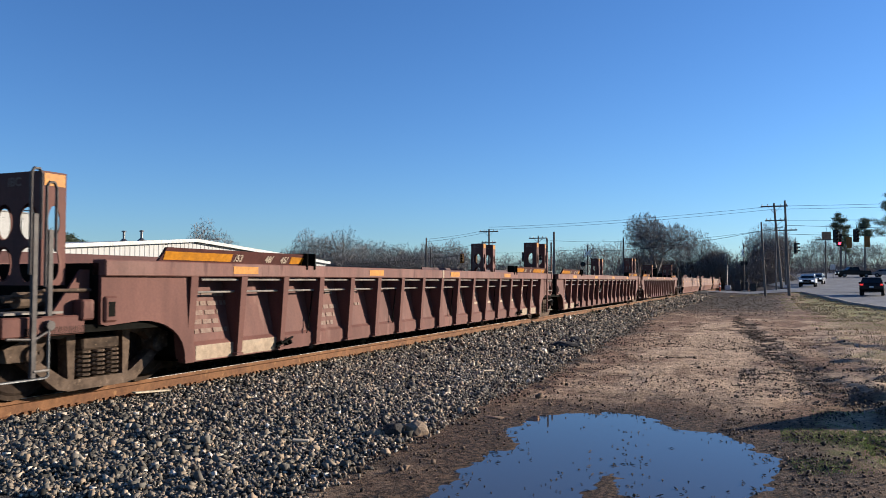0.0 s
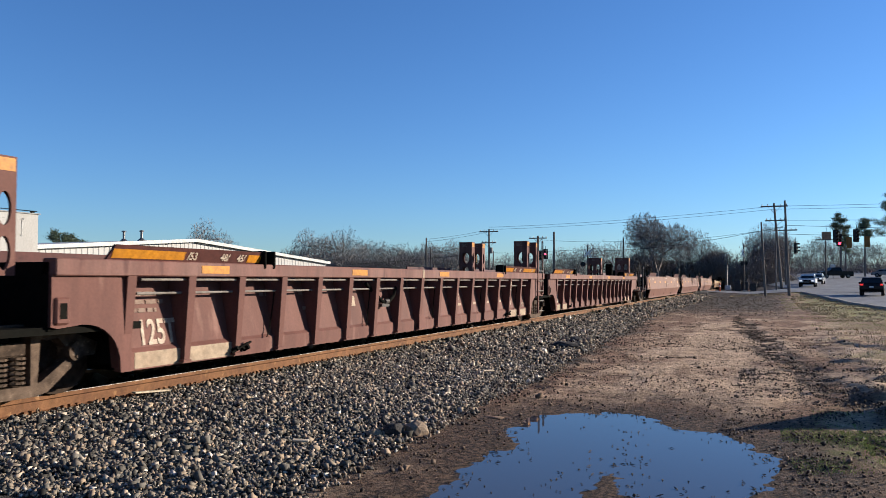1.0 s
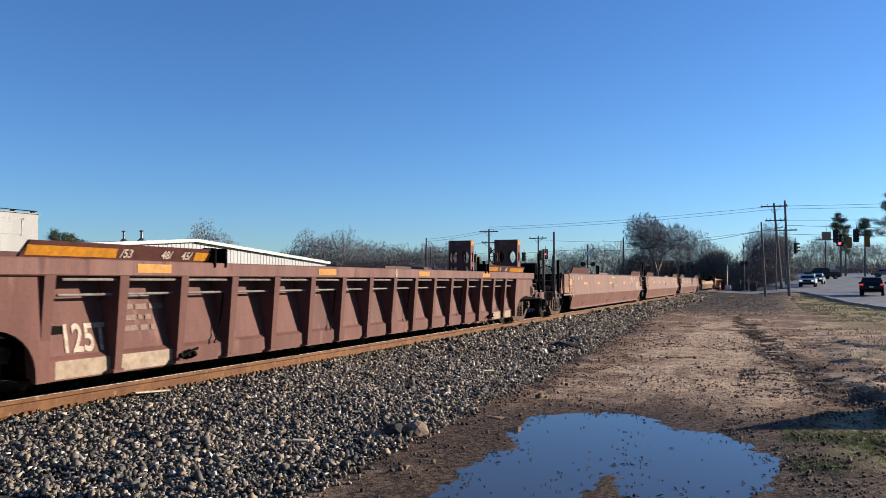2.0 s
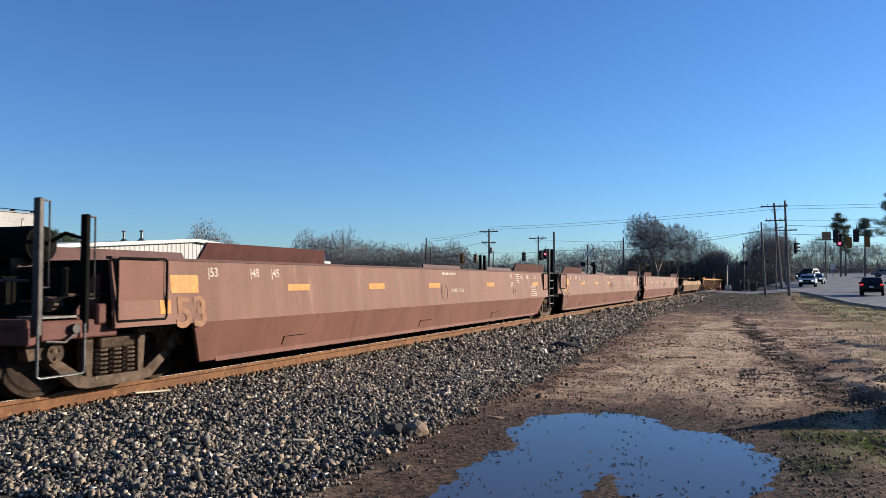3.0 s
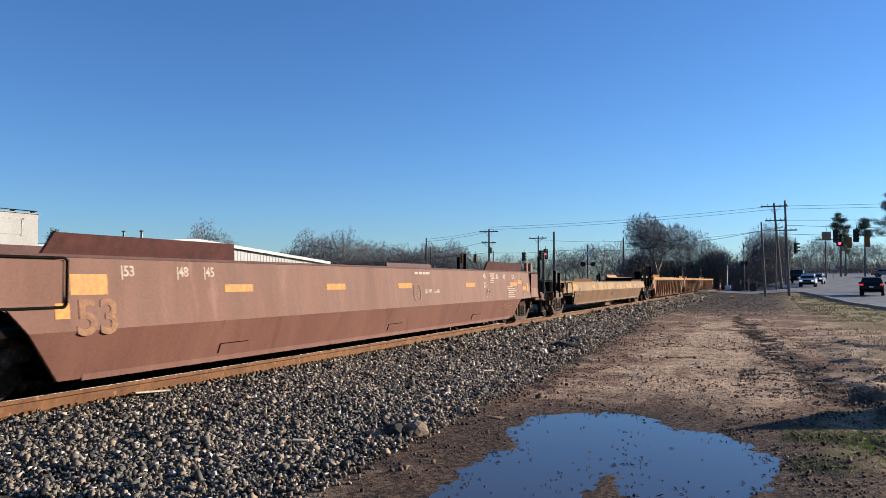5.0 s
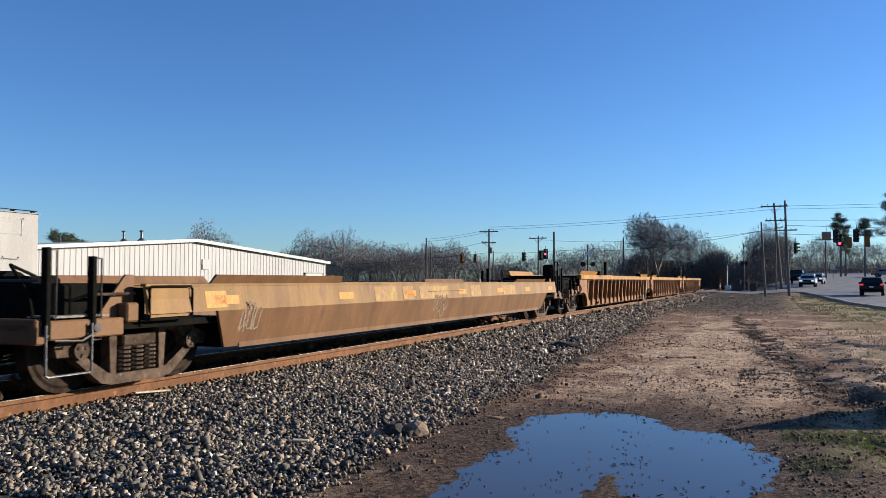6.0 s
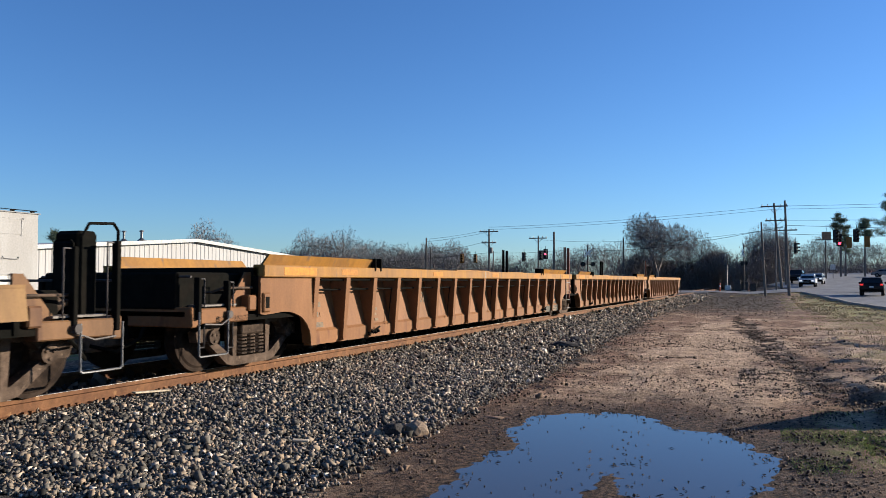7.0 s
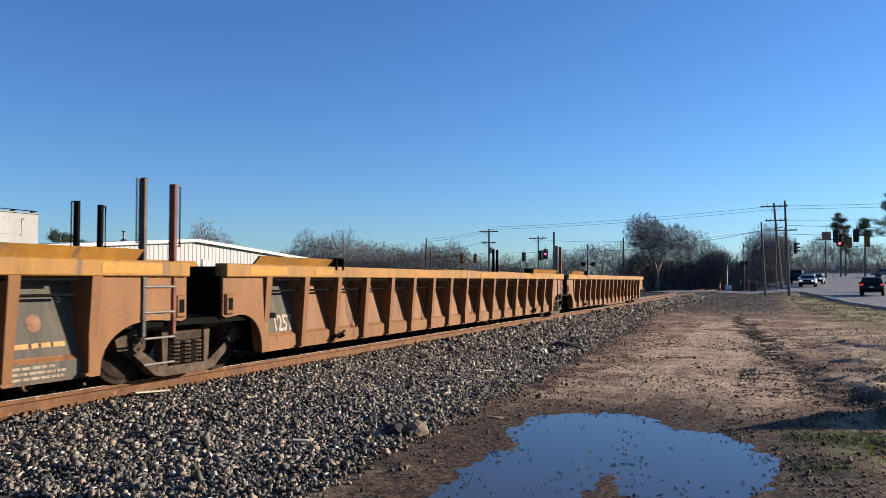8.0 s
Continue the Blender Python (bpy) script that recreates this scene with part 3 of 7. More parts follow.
def end_platform(parent, body, coupler, paint, zdeck=0.85, posts=1.0, wheel=False, gear=False, bare=False, hood=0.0, hood_top=1.38):
    """The open platform between the end of the body and the coupler."""
    d = 1 if coupler > body else -1
    y0, y1 = sorted((body, coupler - d * 0.55))
    part("deck", boxes((-1.25, 1.25, y0, y1, zdeck - 0.06, zdeck), (-0.32, 0.32, y0, y1, zdeck - 0.36, zdeck - 0.06)), BLACK, parent)
    e0, e1 = sorted((coupler - d * 0.55, coupler - d * 0.70))
    part("end_sill", boxes((-1.35, 1.35, e0, e1, zdeck - 0.2, zdeck + 0.06), bevel=0.015), paint, parent)
    s0, s1 = sorted((coupler - d * 0.7, coupler - d * 1.7))
    part("side_sill", boxes((1.2, 1.38, s0, s1, zdeck - 0.16, zdeck + 0.04), bevel=0.015), paint, parent)
    part("side_sill", boxes((-1.38, -1.2, s0, s1, zdeck - 0.16, zdeck + 0.04), bevel=0.015), paint, parent)
    part("coupler", boxes((-0.12, 0.12, min(coupler, coupler - d * 0.9), max(coupler, coupler - d * 0.9), 0.38, 0.58), (-0.2, 0.2, min(coupler + d * .05, coupler - d * 0.3), max(coupler + d * .05, coupler - d * 0.3), 0.34, 0.64), bevel=0.03), GRIME, parent)
    for sx in (1, -1):
        stirrup(parent, sx * 1.42, min(coupler - d * 0.62, coupler - d * 1.2), max(coupler - d * 0.62, coupler - d * 1.2), 0.28, zdeck, GALV if sx > 0 else BLACK)
        if not bare:
            loop_post(parent, sx * 1.36, coupler - d * 0.66, zdeck - 0.1, zdeck + 1.05 * posts, -d * 0.13, STEEL if sx > 0 and paint is BROWN else BLACK, 0.9)
        if not bare:
            loop_post(parent, sx * 1.36, coupler - d * 1.25, zdeck - 0.1, zdeck + 0.95 * posts, -d * 0.13, BLACK, 0.9)
    bm = bmesh.new()
    pipe(bm, [(-1.3, coupler - d * 0.6, zdeck + 0.45), (1.3, coupler - d * 0.6, zdeck + 0.45)], 0.016)
    part("end_rail", bm, STEEL, parent)
    end_fittings(parent, body, coupler, d, zdeck, paint)
    # hood: length of an added black block that paints the end's shade
    if hood:
        a, b = sorted((body, body + d * hood))
        part("end_hood", boxes((-1.2, 1.12, a, b, zdeck, hood_top), bevel=0.03), BLACK, parent, "added black block for the shade at a car's end")
    if wheel:
        bm = bmesh.new()
        ring(bm, (-0.5, coupler - d * 0.75, zdeck + 0.8), "y", 0.28, 0.016, 18)
        for k in range(4):
            q = math.pi * k / 4
            rod(bm, (-0.5 - 0.27 * math.cos(q), coupler - d * 0.75, zdeck + 0.8 - 0.27 * math.sin(q)), (-0.5 + 0.27 * math.cos(q), coupler - d * 0.75, zdeck + 0.8 + 0.27 * math.sin(q)), 0.011, n=5)
        box(bm, -0.62, -0.38, min(coupler - d * 0.8, coupler - d * 1.0), max(coupler - d * 0.8, coupler - d * 1.0), zdeck, zdeck + 0.95)
        part("hand_brake", bm, BLACK, parent, "black hand brake wheel and housing")
    if gear:
        bm = bmesh.new()
        rod(bm, (-0.9, body + d * 0.75, zdeck + 0.32), (0.25, body + d * 0.75, zdeck + 0.32), 0.24, n=16)
        box(bm, 0.3, 0.75, body + d * 0.75 - 0.22, body + d * 0.75 + 0.22, zdeck + 0.02, zdeck + 0.5, bevel=0.04)
        pipe(bm, [(0.4, body + d * 0.6, zdeck + 0.5), (0.5, body + d * 1.0, zdeck + 0.62), (0.9, body + d * 1.1, zdeck + 0.3), (1.1, body + d * 1.2, zdeck)], 0.02)
        part("brake_gear", bm, BLACK, parent, "black air reservoir, valve and hoses")


def rack(parent, x, y, wide, paint, z0=1.30):
    """A folded steel rack for container connectors, with round holes."""
    h = 1.19
    w, d = (0.72, 0.30) if wide else (0.42, 0.26)
    n = 2 if wide else 1
    rows = [(n, 0.13, 0.19), (n, 0.13, 0.19)]
    bm = bmesh.new()
    for yy in (y - d / 2, y + d / 2 - 0.012):
        holed(bm, w, h - 0.30, rows, pose(x, yy, z0), 0.012)
        box(bm, x - w / 2, x + w / 2, yy, yy + 0.012, z0 + h - 0.30, z0 + h)
    for xx in (x - w / 2 + 0.012, x + w / 2 + 0.012):
        holed(bm, d, h - 0.30, [(1, 0.075, 0.17)] * 2, pose(xx, y, z0, 0, 0, 90), 0.012)
        box(bm, xx - 0.012, xx, y - d / 2, y + d / 2, z0 + h - 0.30, z0 + h)
    r = part("connector_rack", bm, paint, parent, "holed steel rack for container connectors")
    part("reflector", boxes((x + w / 2 + 0.013, x + w / 2 + 0.017, y - d / 2 + 0.02, y + d / 2 - 0.02, z0 + h - 0.15, z0 + h - 0.02)), ORANGE, r)
    me = text_mesh("IBC", 0.13)
    me.materials.clear()
    me.materials.append(STENCIL_DARK if paint is YELLOW else FADED)
    o = new("marking", me)
    o.parent = r
    o.matrix_basis = pose(x - 0.13, y - d / 2 - 0.003, z0 + h - 0.145, 90, 0, 0)


def flare(bm, sx, y0, y1, z, tall):
    """A plate that leans outwards to its top, with slanting ends."""
    e = tall * 0.45
    lo = [bm.verts.new((sx * x, y, z)) for x, y in ((1.36, y0), (1.40, y0), (1.40, y1), (1.36, y1))]
    hi = [bm.verts.new((sx * x, y, z + tall)) for x, y in ((1.43, y0 + e), (1.47, y0 + e), (1.47, y1 - e), (1.43, y1 - e))]
    bm.faces.new(lo[::-1]), bm.faces.new(hi)
    for i in range(4):
        bm.faces.new((lo[i], lo[(i + 1) % 4], hi[(i + 1) % 4], hi[i]))


def guide(parent, y0, y1, paint, tape, z, tall=0.16, marks=(), flip=False):
    """The container guide that stands on the top chord, with tape, size marks and an end bracket."""
    bm = bmesh.new()
    flare(bm, 1, y0, y1, z, tall)
    g = part("guide", bm, paint, parent)
    bm = bmesh.new()
    flare(bm, -1, y0, y1, z, tall)
    part("guide", bm, paint, parent)
    if tape is not None:
        lean = math.atan2(0.07, tall)
        span = y1 - y0
        for a, b in ((0.02, 0.42), (0.86, 0.98)) if not flip else ((0.03, 0.3), (0.6, 0.97)):
            part("reflector", boxes((-0.001, 0.004, y0 + a * span, y0 + b * span, 0.025, tall * 0.78)), tape, g).matrix_basis = Matrix.Translation((1.402, 0, z)) @ Euler((0, lean, 0)).to_matrix().to_4x4()
        for f, words in marks:
            stencil(words, tall * 0.82, 1.418, y0 + f * span, z + 0.03, g, STENCIL, lean)
    if paint is BROWN_GUIDE and tape is None or paint is TAN_LOW:
        return
    e = y0 - 0.02 if flip else y1 + 0.02
    bm = boxes((1.30, 1.36, e - 0.13, e + 0.13, z - 0.05, z + tall + 0.02), (1.30, 1.52, e - 0.13, e - 0.09, z - 0.06, z + tall + 0.02), (1.30, 1.52, e + 0.09, e + 0.13, z - 0.06, z + tall + 0.02),
               bevel=0.01)
    part("guide_bracket", bm, BLACK, g)


def arch_plate(bm, y_end, y_arch, x0, x1, zb, z1, zc):
    """The side's end: from the body's end (y_end) over the wheel arch, down to its foot at y_arch. zc: underside at the end."""
    d = 1 if y_arch > y_end else -1
    k = abs(y_arch - y_end)
    pts = [(y_end, z1), (y_end, zc + 0.02), (y_end + d * 0.08, zc)]
    for i in range(9):
        a = math.pi / 2 * i / 8
        pts.append((y_arch - d * 0.10 - d * k * 0.52 * (1 - math.sin(a)), zb + (zc + 0.03 - zb) * math.cos(a) ** 0.8 if a < 1.57 else zb))
    pts += [(y_arch, zb), (y_arch + d * 0.05, zb), (y_arch + d * 0.05, z1)]
    prism(bm, pts, "x", x0, x1)


RLEAN = -math.atan2(0.16, 0.85)


def on_panel(z):
    return 1.14 + 0.16 * (1.31 - z) / 0.85 + 0.007


def ribbed_unit(s, y0, ya, yb, y1, paint, chord, low, label, marks, grey=(), hue=None):
    """A well unit with ribbed sides: body y0..y1, well floor between the arches' feet ya..yb."""
    u = thing("well_car", pose(0, s, RAIL), label, "well car", "well cars of the train")
    part("top_chord", boxes((1.30, 1.50, y0, y1, 1.30, 1.48), bevel=0.012), chord, u)
    part("top_chord", boxes((-1.50, -1.30, y0, y1, 1.30, 1.48)), chord, u)
    for sx in (1, -1):
        bm = bmesh.new()
        prism(bm, ((sx * 1.10, 1.31), (sx * 1.14, 1.31), (sx * 1.30, 0.46), (sx * 1.26, 0.46)), "y", ya, yb)
        part("side_panel", bm, paint, u)
        bm = bmesh.new()
        prism(bm, ((sx * 1.24, 0.22), (sx * 1.345, 0.22), (sx * 1.345, 0.43), (sx * 1.305, 0.47), (sx * 1.24, 0.47)), "y", ya, yb)
        part("side_sill", bm, paint, u)
        bm = bmesh.new()
        a, b = sorted((sx * 1.40, sx * 1.44))
        arch_plate(bm, y0, ya, a, b, 0.23, 1.31, 0.76)
        part("end_plate", bm, paint, u)
        bm = bmesh.new()
        arch_plate(bm, y1, yb, a, b, 0.23, 1.31, 0.76)
        part("end_plate", bm, paint, u)
    n = int(round((yb - ya) / 1.0))
    step = (yb - ya) / n
    rib0 = None
    for i in range(n + 1):
        for sx in (1, -1):
            m = pose(0, ya + i * step, 0, 0, 0, 0 if sx > 0 else 180)
            if rib0 is None:
                bm = bmesh.new()
                w0, w1 = 0.068, 0.05
                lo = [bm.verts.new(p) for p in ((1.25, -w1, .27), (1.41, -w1, .27), (1.41, w1, .27), (1.25, w1, .27))]
                hi = [bm.verts.new(p) for p in ((1.12, -w0, 1.305), (1.492, -w0, 1.305), (1.492, w0, 1.305), (1.12, w0, 1.305))]
                for q in range(4):
                    bm.faces.new((lo[q], lo[(q + 1) % 4], hi[(q + 1) % 4], hi[q]))
                bm.faces.new(lo[::-1]), bm.faces.new(hi)
                box(bm, 1.36, 1.44, -0.09, 0.05, 0.245, 0.275)
                rib0 = part("rib", bm, paint, u)
                rib0.matrix_basis = m
            else:
                again(rib0, u, m)
    # air pipes under the chord
    for x, z in ((1.42, 1.262), (1.355, 1.10)):
        bm = bmesh.new()
        rod(bm, (x, ya + 0.2, z), (x, yb - 0.2, z), 0.016, n=8)
        part("air_pipe", bm, BLACK if low else RUNG, u, "" if low else "pale dusty air pipe")
    mid = ya + (n // 2) * step
    bm = bmesh.new()
    prism(bm, ((mid - 0.07, 0.27), (mid + 0.26, 0.27), (mid + 0.26, 0.36), (mid + 0.12, 0.66), (mid - 0.07, 0.66)), "x", 1.412, 1.432)
    part("gusset", bm, paint, u)
    part("chord_joint", boxes((1.501, 1.506, mid - 0.05, mid + 0.03, 1.31, 1.475)), CREAM, u, "pale band across the chord")
    for i in range(1, n):
        if i % 3 == 0:
            bm = bmesh.new()
            pipe(bm, [(1.36, ya + i * step - 0.09, 1.10), (1.33, ya + i * step - 0.10, 0.80), (1.35, ya + i * step - 0.2, 0.52), (1.40, ya + i * step - 0.32, 0.44)], 0.010, 5)
            part("cable", bm, BLACK, u)
    pin = None
    for i in range(n):
        m = pose(0, ya + (i + 0.14) * step, 1.17)
        if pin is None:
            bm = bmesh.new()
            rod(bm, (1.15, 0, 0), (1.34, 0, 0), 0.045, n=8)
            pin = part("latch", bm, BLACK, u)
            pin.matrix_basis = m
        else:
            again(pin, u, m)
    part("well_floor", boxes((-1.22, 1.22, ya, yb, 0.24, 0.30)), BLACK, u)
    # bulkheads and decks black instead of car paint: end shade put into colour
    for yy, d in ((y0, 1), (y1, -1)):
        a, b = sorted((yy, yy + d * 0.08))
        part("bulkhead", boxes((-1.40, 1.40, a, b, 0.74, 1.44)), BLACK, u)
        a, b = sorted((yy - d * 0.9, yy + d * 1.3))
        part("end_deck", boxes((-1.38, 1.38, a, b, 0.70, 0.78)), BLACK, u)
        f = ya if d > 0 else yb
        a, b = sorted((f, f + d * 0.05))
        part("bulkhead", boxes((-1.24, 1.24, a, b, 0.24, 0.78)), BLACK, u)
        # jacking lug; its slot is a black plate, the hole's dark painted on
        lug = part("lifting_lug", boxes((1.425, 1.475, yy + d * 0.12 - 0.09, yy + d * 0.12 + 0.09, 0.80, 1.08), bevel=0.02), paint, u)
        part("slot", boxes((1.47, 1.478, yy + d * 0.12 - 0.045, yy + d * 0.12 + 0.045, 0.86, 1.02)), BLACK, lug)
    # pale conspicuity tape along the sill's ends
    for f, d in ((ya, 1), (yb, -1)):
        a, b = sorted((f + d * 0.2, f + d * 2.1))
        if not low:
            part("reflector", boxes((1.346, 1.349, a, b, 0.235, 0.42)), CREAM, u)
    for k in range(4):
        part("reflector", boxes((1.501, 1.504, y0 + 2.2 + k * 3.9, y0 + 2.75 + k * 3.9, 1.34, 1.44)), ORANGE, u)
    for k in grey:
        part("repaired_panel", boxes((0.0, 0.004, ya + (k + 0.09) * step, ya + (k + 0.93) * step, 0.0, 0.80)), GREY_PATCH, u).matrix_basis = pose(on_panel(0.48) - 0.005, 0, 0.48, 0, math.degrees(RLEAN), 0)
    for kind, *v in marks:
        if kind == "text" and len(v) > 4:
            i = round((v[2] - ya) / step)
            stencil(v[0], 0.115, 1.413 + (v[3] - 0.27) * 0.0792, ya + i * step - 0.058, v[3], u, hue, math.atan2(0.082, 1.035), 0.85)
        elif kind == "text":
            stencil(v[0], v[1], on_panel(v[3]), v[2], v[3], u, hue, RLEAN, 0.72 if len(v[0]) > 3 else 1.0)
        else:
            bars(on_panel(v[1]), *v, u, hue, RLEAN, 0.4, int(v[0] * 10))
    for yy in (ya + 2.1, yb - 2.1):
        bm = bmesh.new()
        for k in range(3):
            rod(bm, (1.36, yy - 0.12 + k * 0.12, 0.30), (1.44, yy - 0.1 + k * 0.12, 0.34), 0.035, n=7)
        pipe(bm, [(1.41, yy - 0.2, 0.28), (1.45, yy + 0.05, 0.38), (1.42, yy + 0.2, 0.40)], 0.018)
        part("lever", bm, BLACK, u)
    for f, d in ((y0, 1), (y1, -1)):
        if low:
            a, b = sorted((f + d * 0.5, f + d * 1.4))
            part("reflector", boxes((1.501, 1.504, a, b, 1.33, 1.45)), YELLOW_TAPE, u)
    return u


def rung_set(parent, x, y0, y1, z, step, n):
    first = None
    for k in range(n):
        if first is None:
            bm = bmesh.new()
            rod(bm, (x, y0, z), (x, y1, z), 0.014, n=6)
            first = part("rung", bm, RUNG, parent)
        else:
            again(first, parent, pose(0, 0, k * step))


def ladder(parent, y0, y1, z0, z1, paint, rungs, x=1.50):
    part("stile", boxes((x - 0.02, x + 0.02, y0 - 0.025, y0 + 0.025, z0, z1 - 0.45)), paint, parent)
    part("stile", boxes((x - 0.02, x + 0.02, y1 - 0.025, y1 + 0.025, z0 + 0.6, z1 - 0.6)), paint, parent)
    rung_set(parent, x + 0.02, y0, y1, z0 + 0.06, 0.31, rungs)
    bm = bmesh.new()
    for yy, zz in ((y0, z1), (y1, z1 - 0.12)):
        pipe(bm, [(x, yy - 0.05, zz - 1.05), (x, yy - 0.05, zz - 0.05), (x, yy - 0.02, zz), (x, yy + 0.04, zz), (x, yy + 0.07, zz - 0.05), (x, yy + 0.07, zz - 0.7)], 0.016)
    part("grab_iron", bm, STEEL, parent)


def joint_bits(parent, y):
    """The articulation between two units: bearing arm, hoses."""
    # all near black, the darkness between the units is in its colour
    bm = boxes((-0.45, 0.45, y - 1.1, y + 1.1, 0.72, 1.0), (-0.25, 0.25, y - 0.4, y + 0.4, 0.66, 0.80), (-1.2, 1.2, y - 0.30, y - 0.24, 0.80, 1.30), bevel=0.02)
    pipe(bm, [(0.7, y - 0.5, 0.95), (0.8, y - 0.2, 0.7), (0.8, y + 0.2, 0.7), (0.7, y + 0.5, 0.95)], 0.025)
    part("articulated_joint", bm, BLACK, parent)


GUIDE_MARKS = ((0.44, "/53"), (0.66, "48/"), (0.78, "45/"))
UL = "faded brown ribbed-side well car, empty, dusty, with orange tape"
UMARKS = lambda off: (("text", "53", 0.42, 16.1 + off, 0.62), ("bars", 15.0 + off, 1.02, 0.75, 0.5, 4), ("bars", 2.6 + off, 1.05, 0.7, 0.55, 5), ("text", "20", 0.17, 15.36 + off, 0.98, 1.49),
                      ("text", "40", 0.17, 15.36 + off, 0.78, 1.49))


def big_logo(u, y):
    """Four faded slanted letter-like shapes, one on each of four panels, with a bar beneath."""
    for k in range(4):
        bm = bmesh.new()
        prism(bm, ((0, 0.14), (0.10, 0.14), (0.30, 0.44), (0.20, 0.44)), "x", 0, 0.004)
        prism(bm, ((0.24, 0.37), (0.62, 0.37), (0.66, 0.44), (0.26, 0.44)), "x", 0, 0.004)
        prism(bm, ((0.14, 0.24), (0.50, 0.24), (0.54, 0.305), (0.16, 0.305)), "x", 0, 0.004)
        if k in (0, 2):
            prism(bm, ((0.0, 0.14), (0.44, 0.14), (0.48, 0.195), (0.02, 0.195)), "x", 0, 0.004)
        box(bm, 0, 0.004, -0.06, 0.55, 0.0, 0.06)
        part("logo", bm, CREAM, u, "faded cream slanted logo shape").matrix_basis = pose(on_panel(0.66), y + k * 1.015, 0.66, 0, math.degrees(RLEAN), 0)


def scrawl(u, x, y, z, w, h, seed, n=10, lean=0.0, r=0.007):
    """A loose pale spray-paint scrawl of looping strokes."""
    rnd = random.Random(seed)
    for k in range(n):
        y0 = w * k / n
        bm = bmesh.new()
        pts = []
        a, b, ph = rnd.uniform(0.3, 0.5) * h, rnd.uniform(0.06, 0.16) * w, rnd.uniform(0, 6.28)
        c = rnd.uniform(0.35, 0.65) * h
        for i in range(9):
            q = ph + i * rnd.uniform(0.6, 0.9)
            pts.append((0, y0 + b * math.cos(q) + 0.1 * w * i / 9, c + a * math.sin(q)))
        pipe(bm, pts, r, 4)
        for v in bm.verts:
            v.co.x *= 0.15
        o = part("graffiti", bm, GRAFFITI, u, "pale sprayed scrawl")
        o.matrix_basis = Matrix.Translation((x, y, z)) @ Euler((0, lean, 0)).to_matrix().to_4x4()


# positions along the train at 0 s
A1, A2, AU3 = 26.0, 45.4, 64.15
u1 = ribbed_unit(6.85, -0.35, 1.10, 17.35, 18.75, BROWN, BROWN_CHORD, False, UL, (("text", "53", 0.40, 15.6, 0.62), ("bars", 1.35, 1.1, 0.75, 0.6, 5), ("text", "20", 0.16, 15.15, 0.98, 1.494),
                                                                                   ("text", "40", 0.16, 15.15, 0.78, 1.494), ("bars", 4.35, 1.12, 0.6, 0.2, 1), ("bars", 5.4, 1.12, 0.6, 0.2, 1), ("bars", 5.4, 0.86, 0.7, 0.1, 1),
                                                                                   ("bars", 16.6, 1.0, 0.7, 0.5, 4), ("text", "B", 0.3, 9.55, 0.80), ("bars", 4.35, 0.85, 0.7, 0.4, 3)))
big_logo(u1, 11.5)
scrawl(u1, on_panel(0.72) + 0.003, 10.55, 0.72, 0.6, 0.4, 8, 8, RLEAN)
truck(u1, 0.0)
truck(u1, A1 - 6.85 + 0.1)
end_platform(u1, -0.35, -2.2, BROWN, 0.85, 1.0, bare=True)
ladder(u1, -1.2, -1.02, 0.3, 2.36, STEEL, 1, 1.44)
guide(u1, 0.55, 3.75, BROWN_GUIDE, ORANGE, 1.48, 0.17, GUIDE_MARKS)
guide(u1, 14.6, 18.0, BROWN_GUIDE, ORANGE, 1.48, 0.17, ((0.33, "/45"), (0.48, "48/"), (0.85, "53/")), True)
rack(u1, 0.80, -0.74, True, BROWN, 1.20)
rack(u1, -0.80, -0.74, True, BROWN, 1.20)
for x in (0.92, -0.92):
    rack(u1, x, A1 - 6.85 - 0.95, False, BROWN)
ladder(u1, A1 - 6.85 - 1.15, A1 - 6.85 - 0.6, 0.25, 2.62, BROWN, 5)
joint_bits(u1, A1 - 6.85)

u2 = ribbed_unit(A1, 0.36, 1.40, 17.60, 19.05, BROWN, BROWN_CHORD, False, UL, (("text", "125T", 0.42, 1.72, 0.50), ("bars", 1.6, 1.12, 0.7, 0.3, 3), ("text", "53", 0.42, 15.82, 0.58), ("text", "20", 0.13, 15.49, 1.12, 1.494),
                                                                               ("text", "40", 0.13, 15.49, 0.98, 1.48), ("bars", 4.2, 1.12, 0.62, 0.2, 1), ("bars", 5.25, 1.12, 0.62, 0.2, 1), ("bars", 5.3, 0.84, 0.6, 0.1, 1),
                                                                               ("bars", 16.75, 0.95, 0.7, 0.25, 3), ("bars", 16.75, 0.6, 0.75, 0.16, 2), ("text", "C", 0.3, 9.6, 0.82), ("text", "L 53'1\"", 0.15, 14.55, 0.56), ("text", "IW 8' 9\"", 0.15, 14.55, 0.36)))
big_logo(u2, 11.7)
bm = bmesh.new()
pipe(bm, [(1.34, 7.25, 1.20), (1.38, 7.5, 1.02), (1.40, 7.8, 0.86), (1.40, 8.05, 0.84), (1.39, 8.3, 0.96), (1.36, 8.5, 1.18)], 0.034, 8)
part("hose_loop", bm, BLACK, u2, "thick black hanging hose loop")
bm = boxes((1.30, 1.41, 7.78, 8.08, 0.76, 0.82))
rod(bm, (1.41, 7.88, 0.86), (1.41, 8.02, 0.86), 0.045, n=8)
part("hose_clamp", bm, STEEL, u2)
part("placard", boxes((0, 0.003, 6.42, 7.04, 0, 0.18)), CREAM, u2, "pale yellowed data placard").matrix_basis = pose(on_panel(0.80), 0, 0.80, 0, math.degrees(RLEAN), 0)
truck(u2, A2 - A1 + 0.1)
guide(u2, 1.1, 4.0, BROWN_GUIDE, ORANGE, 1.48, 0.17, GUIDE_MARKS)
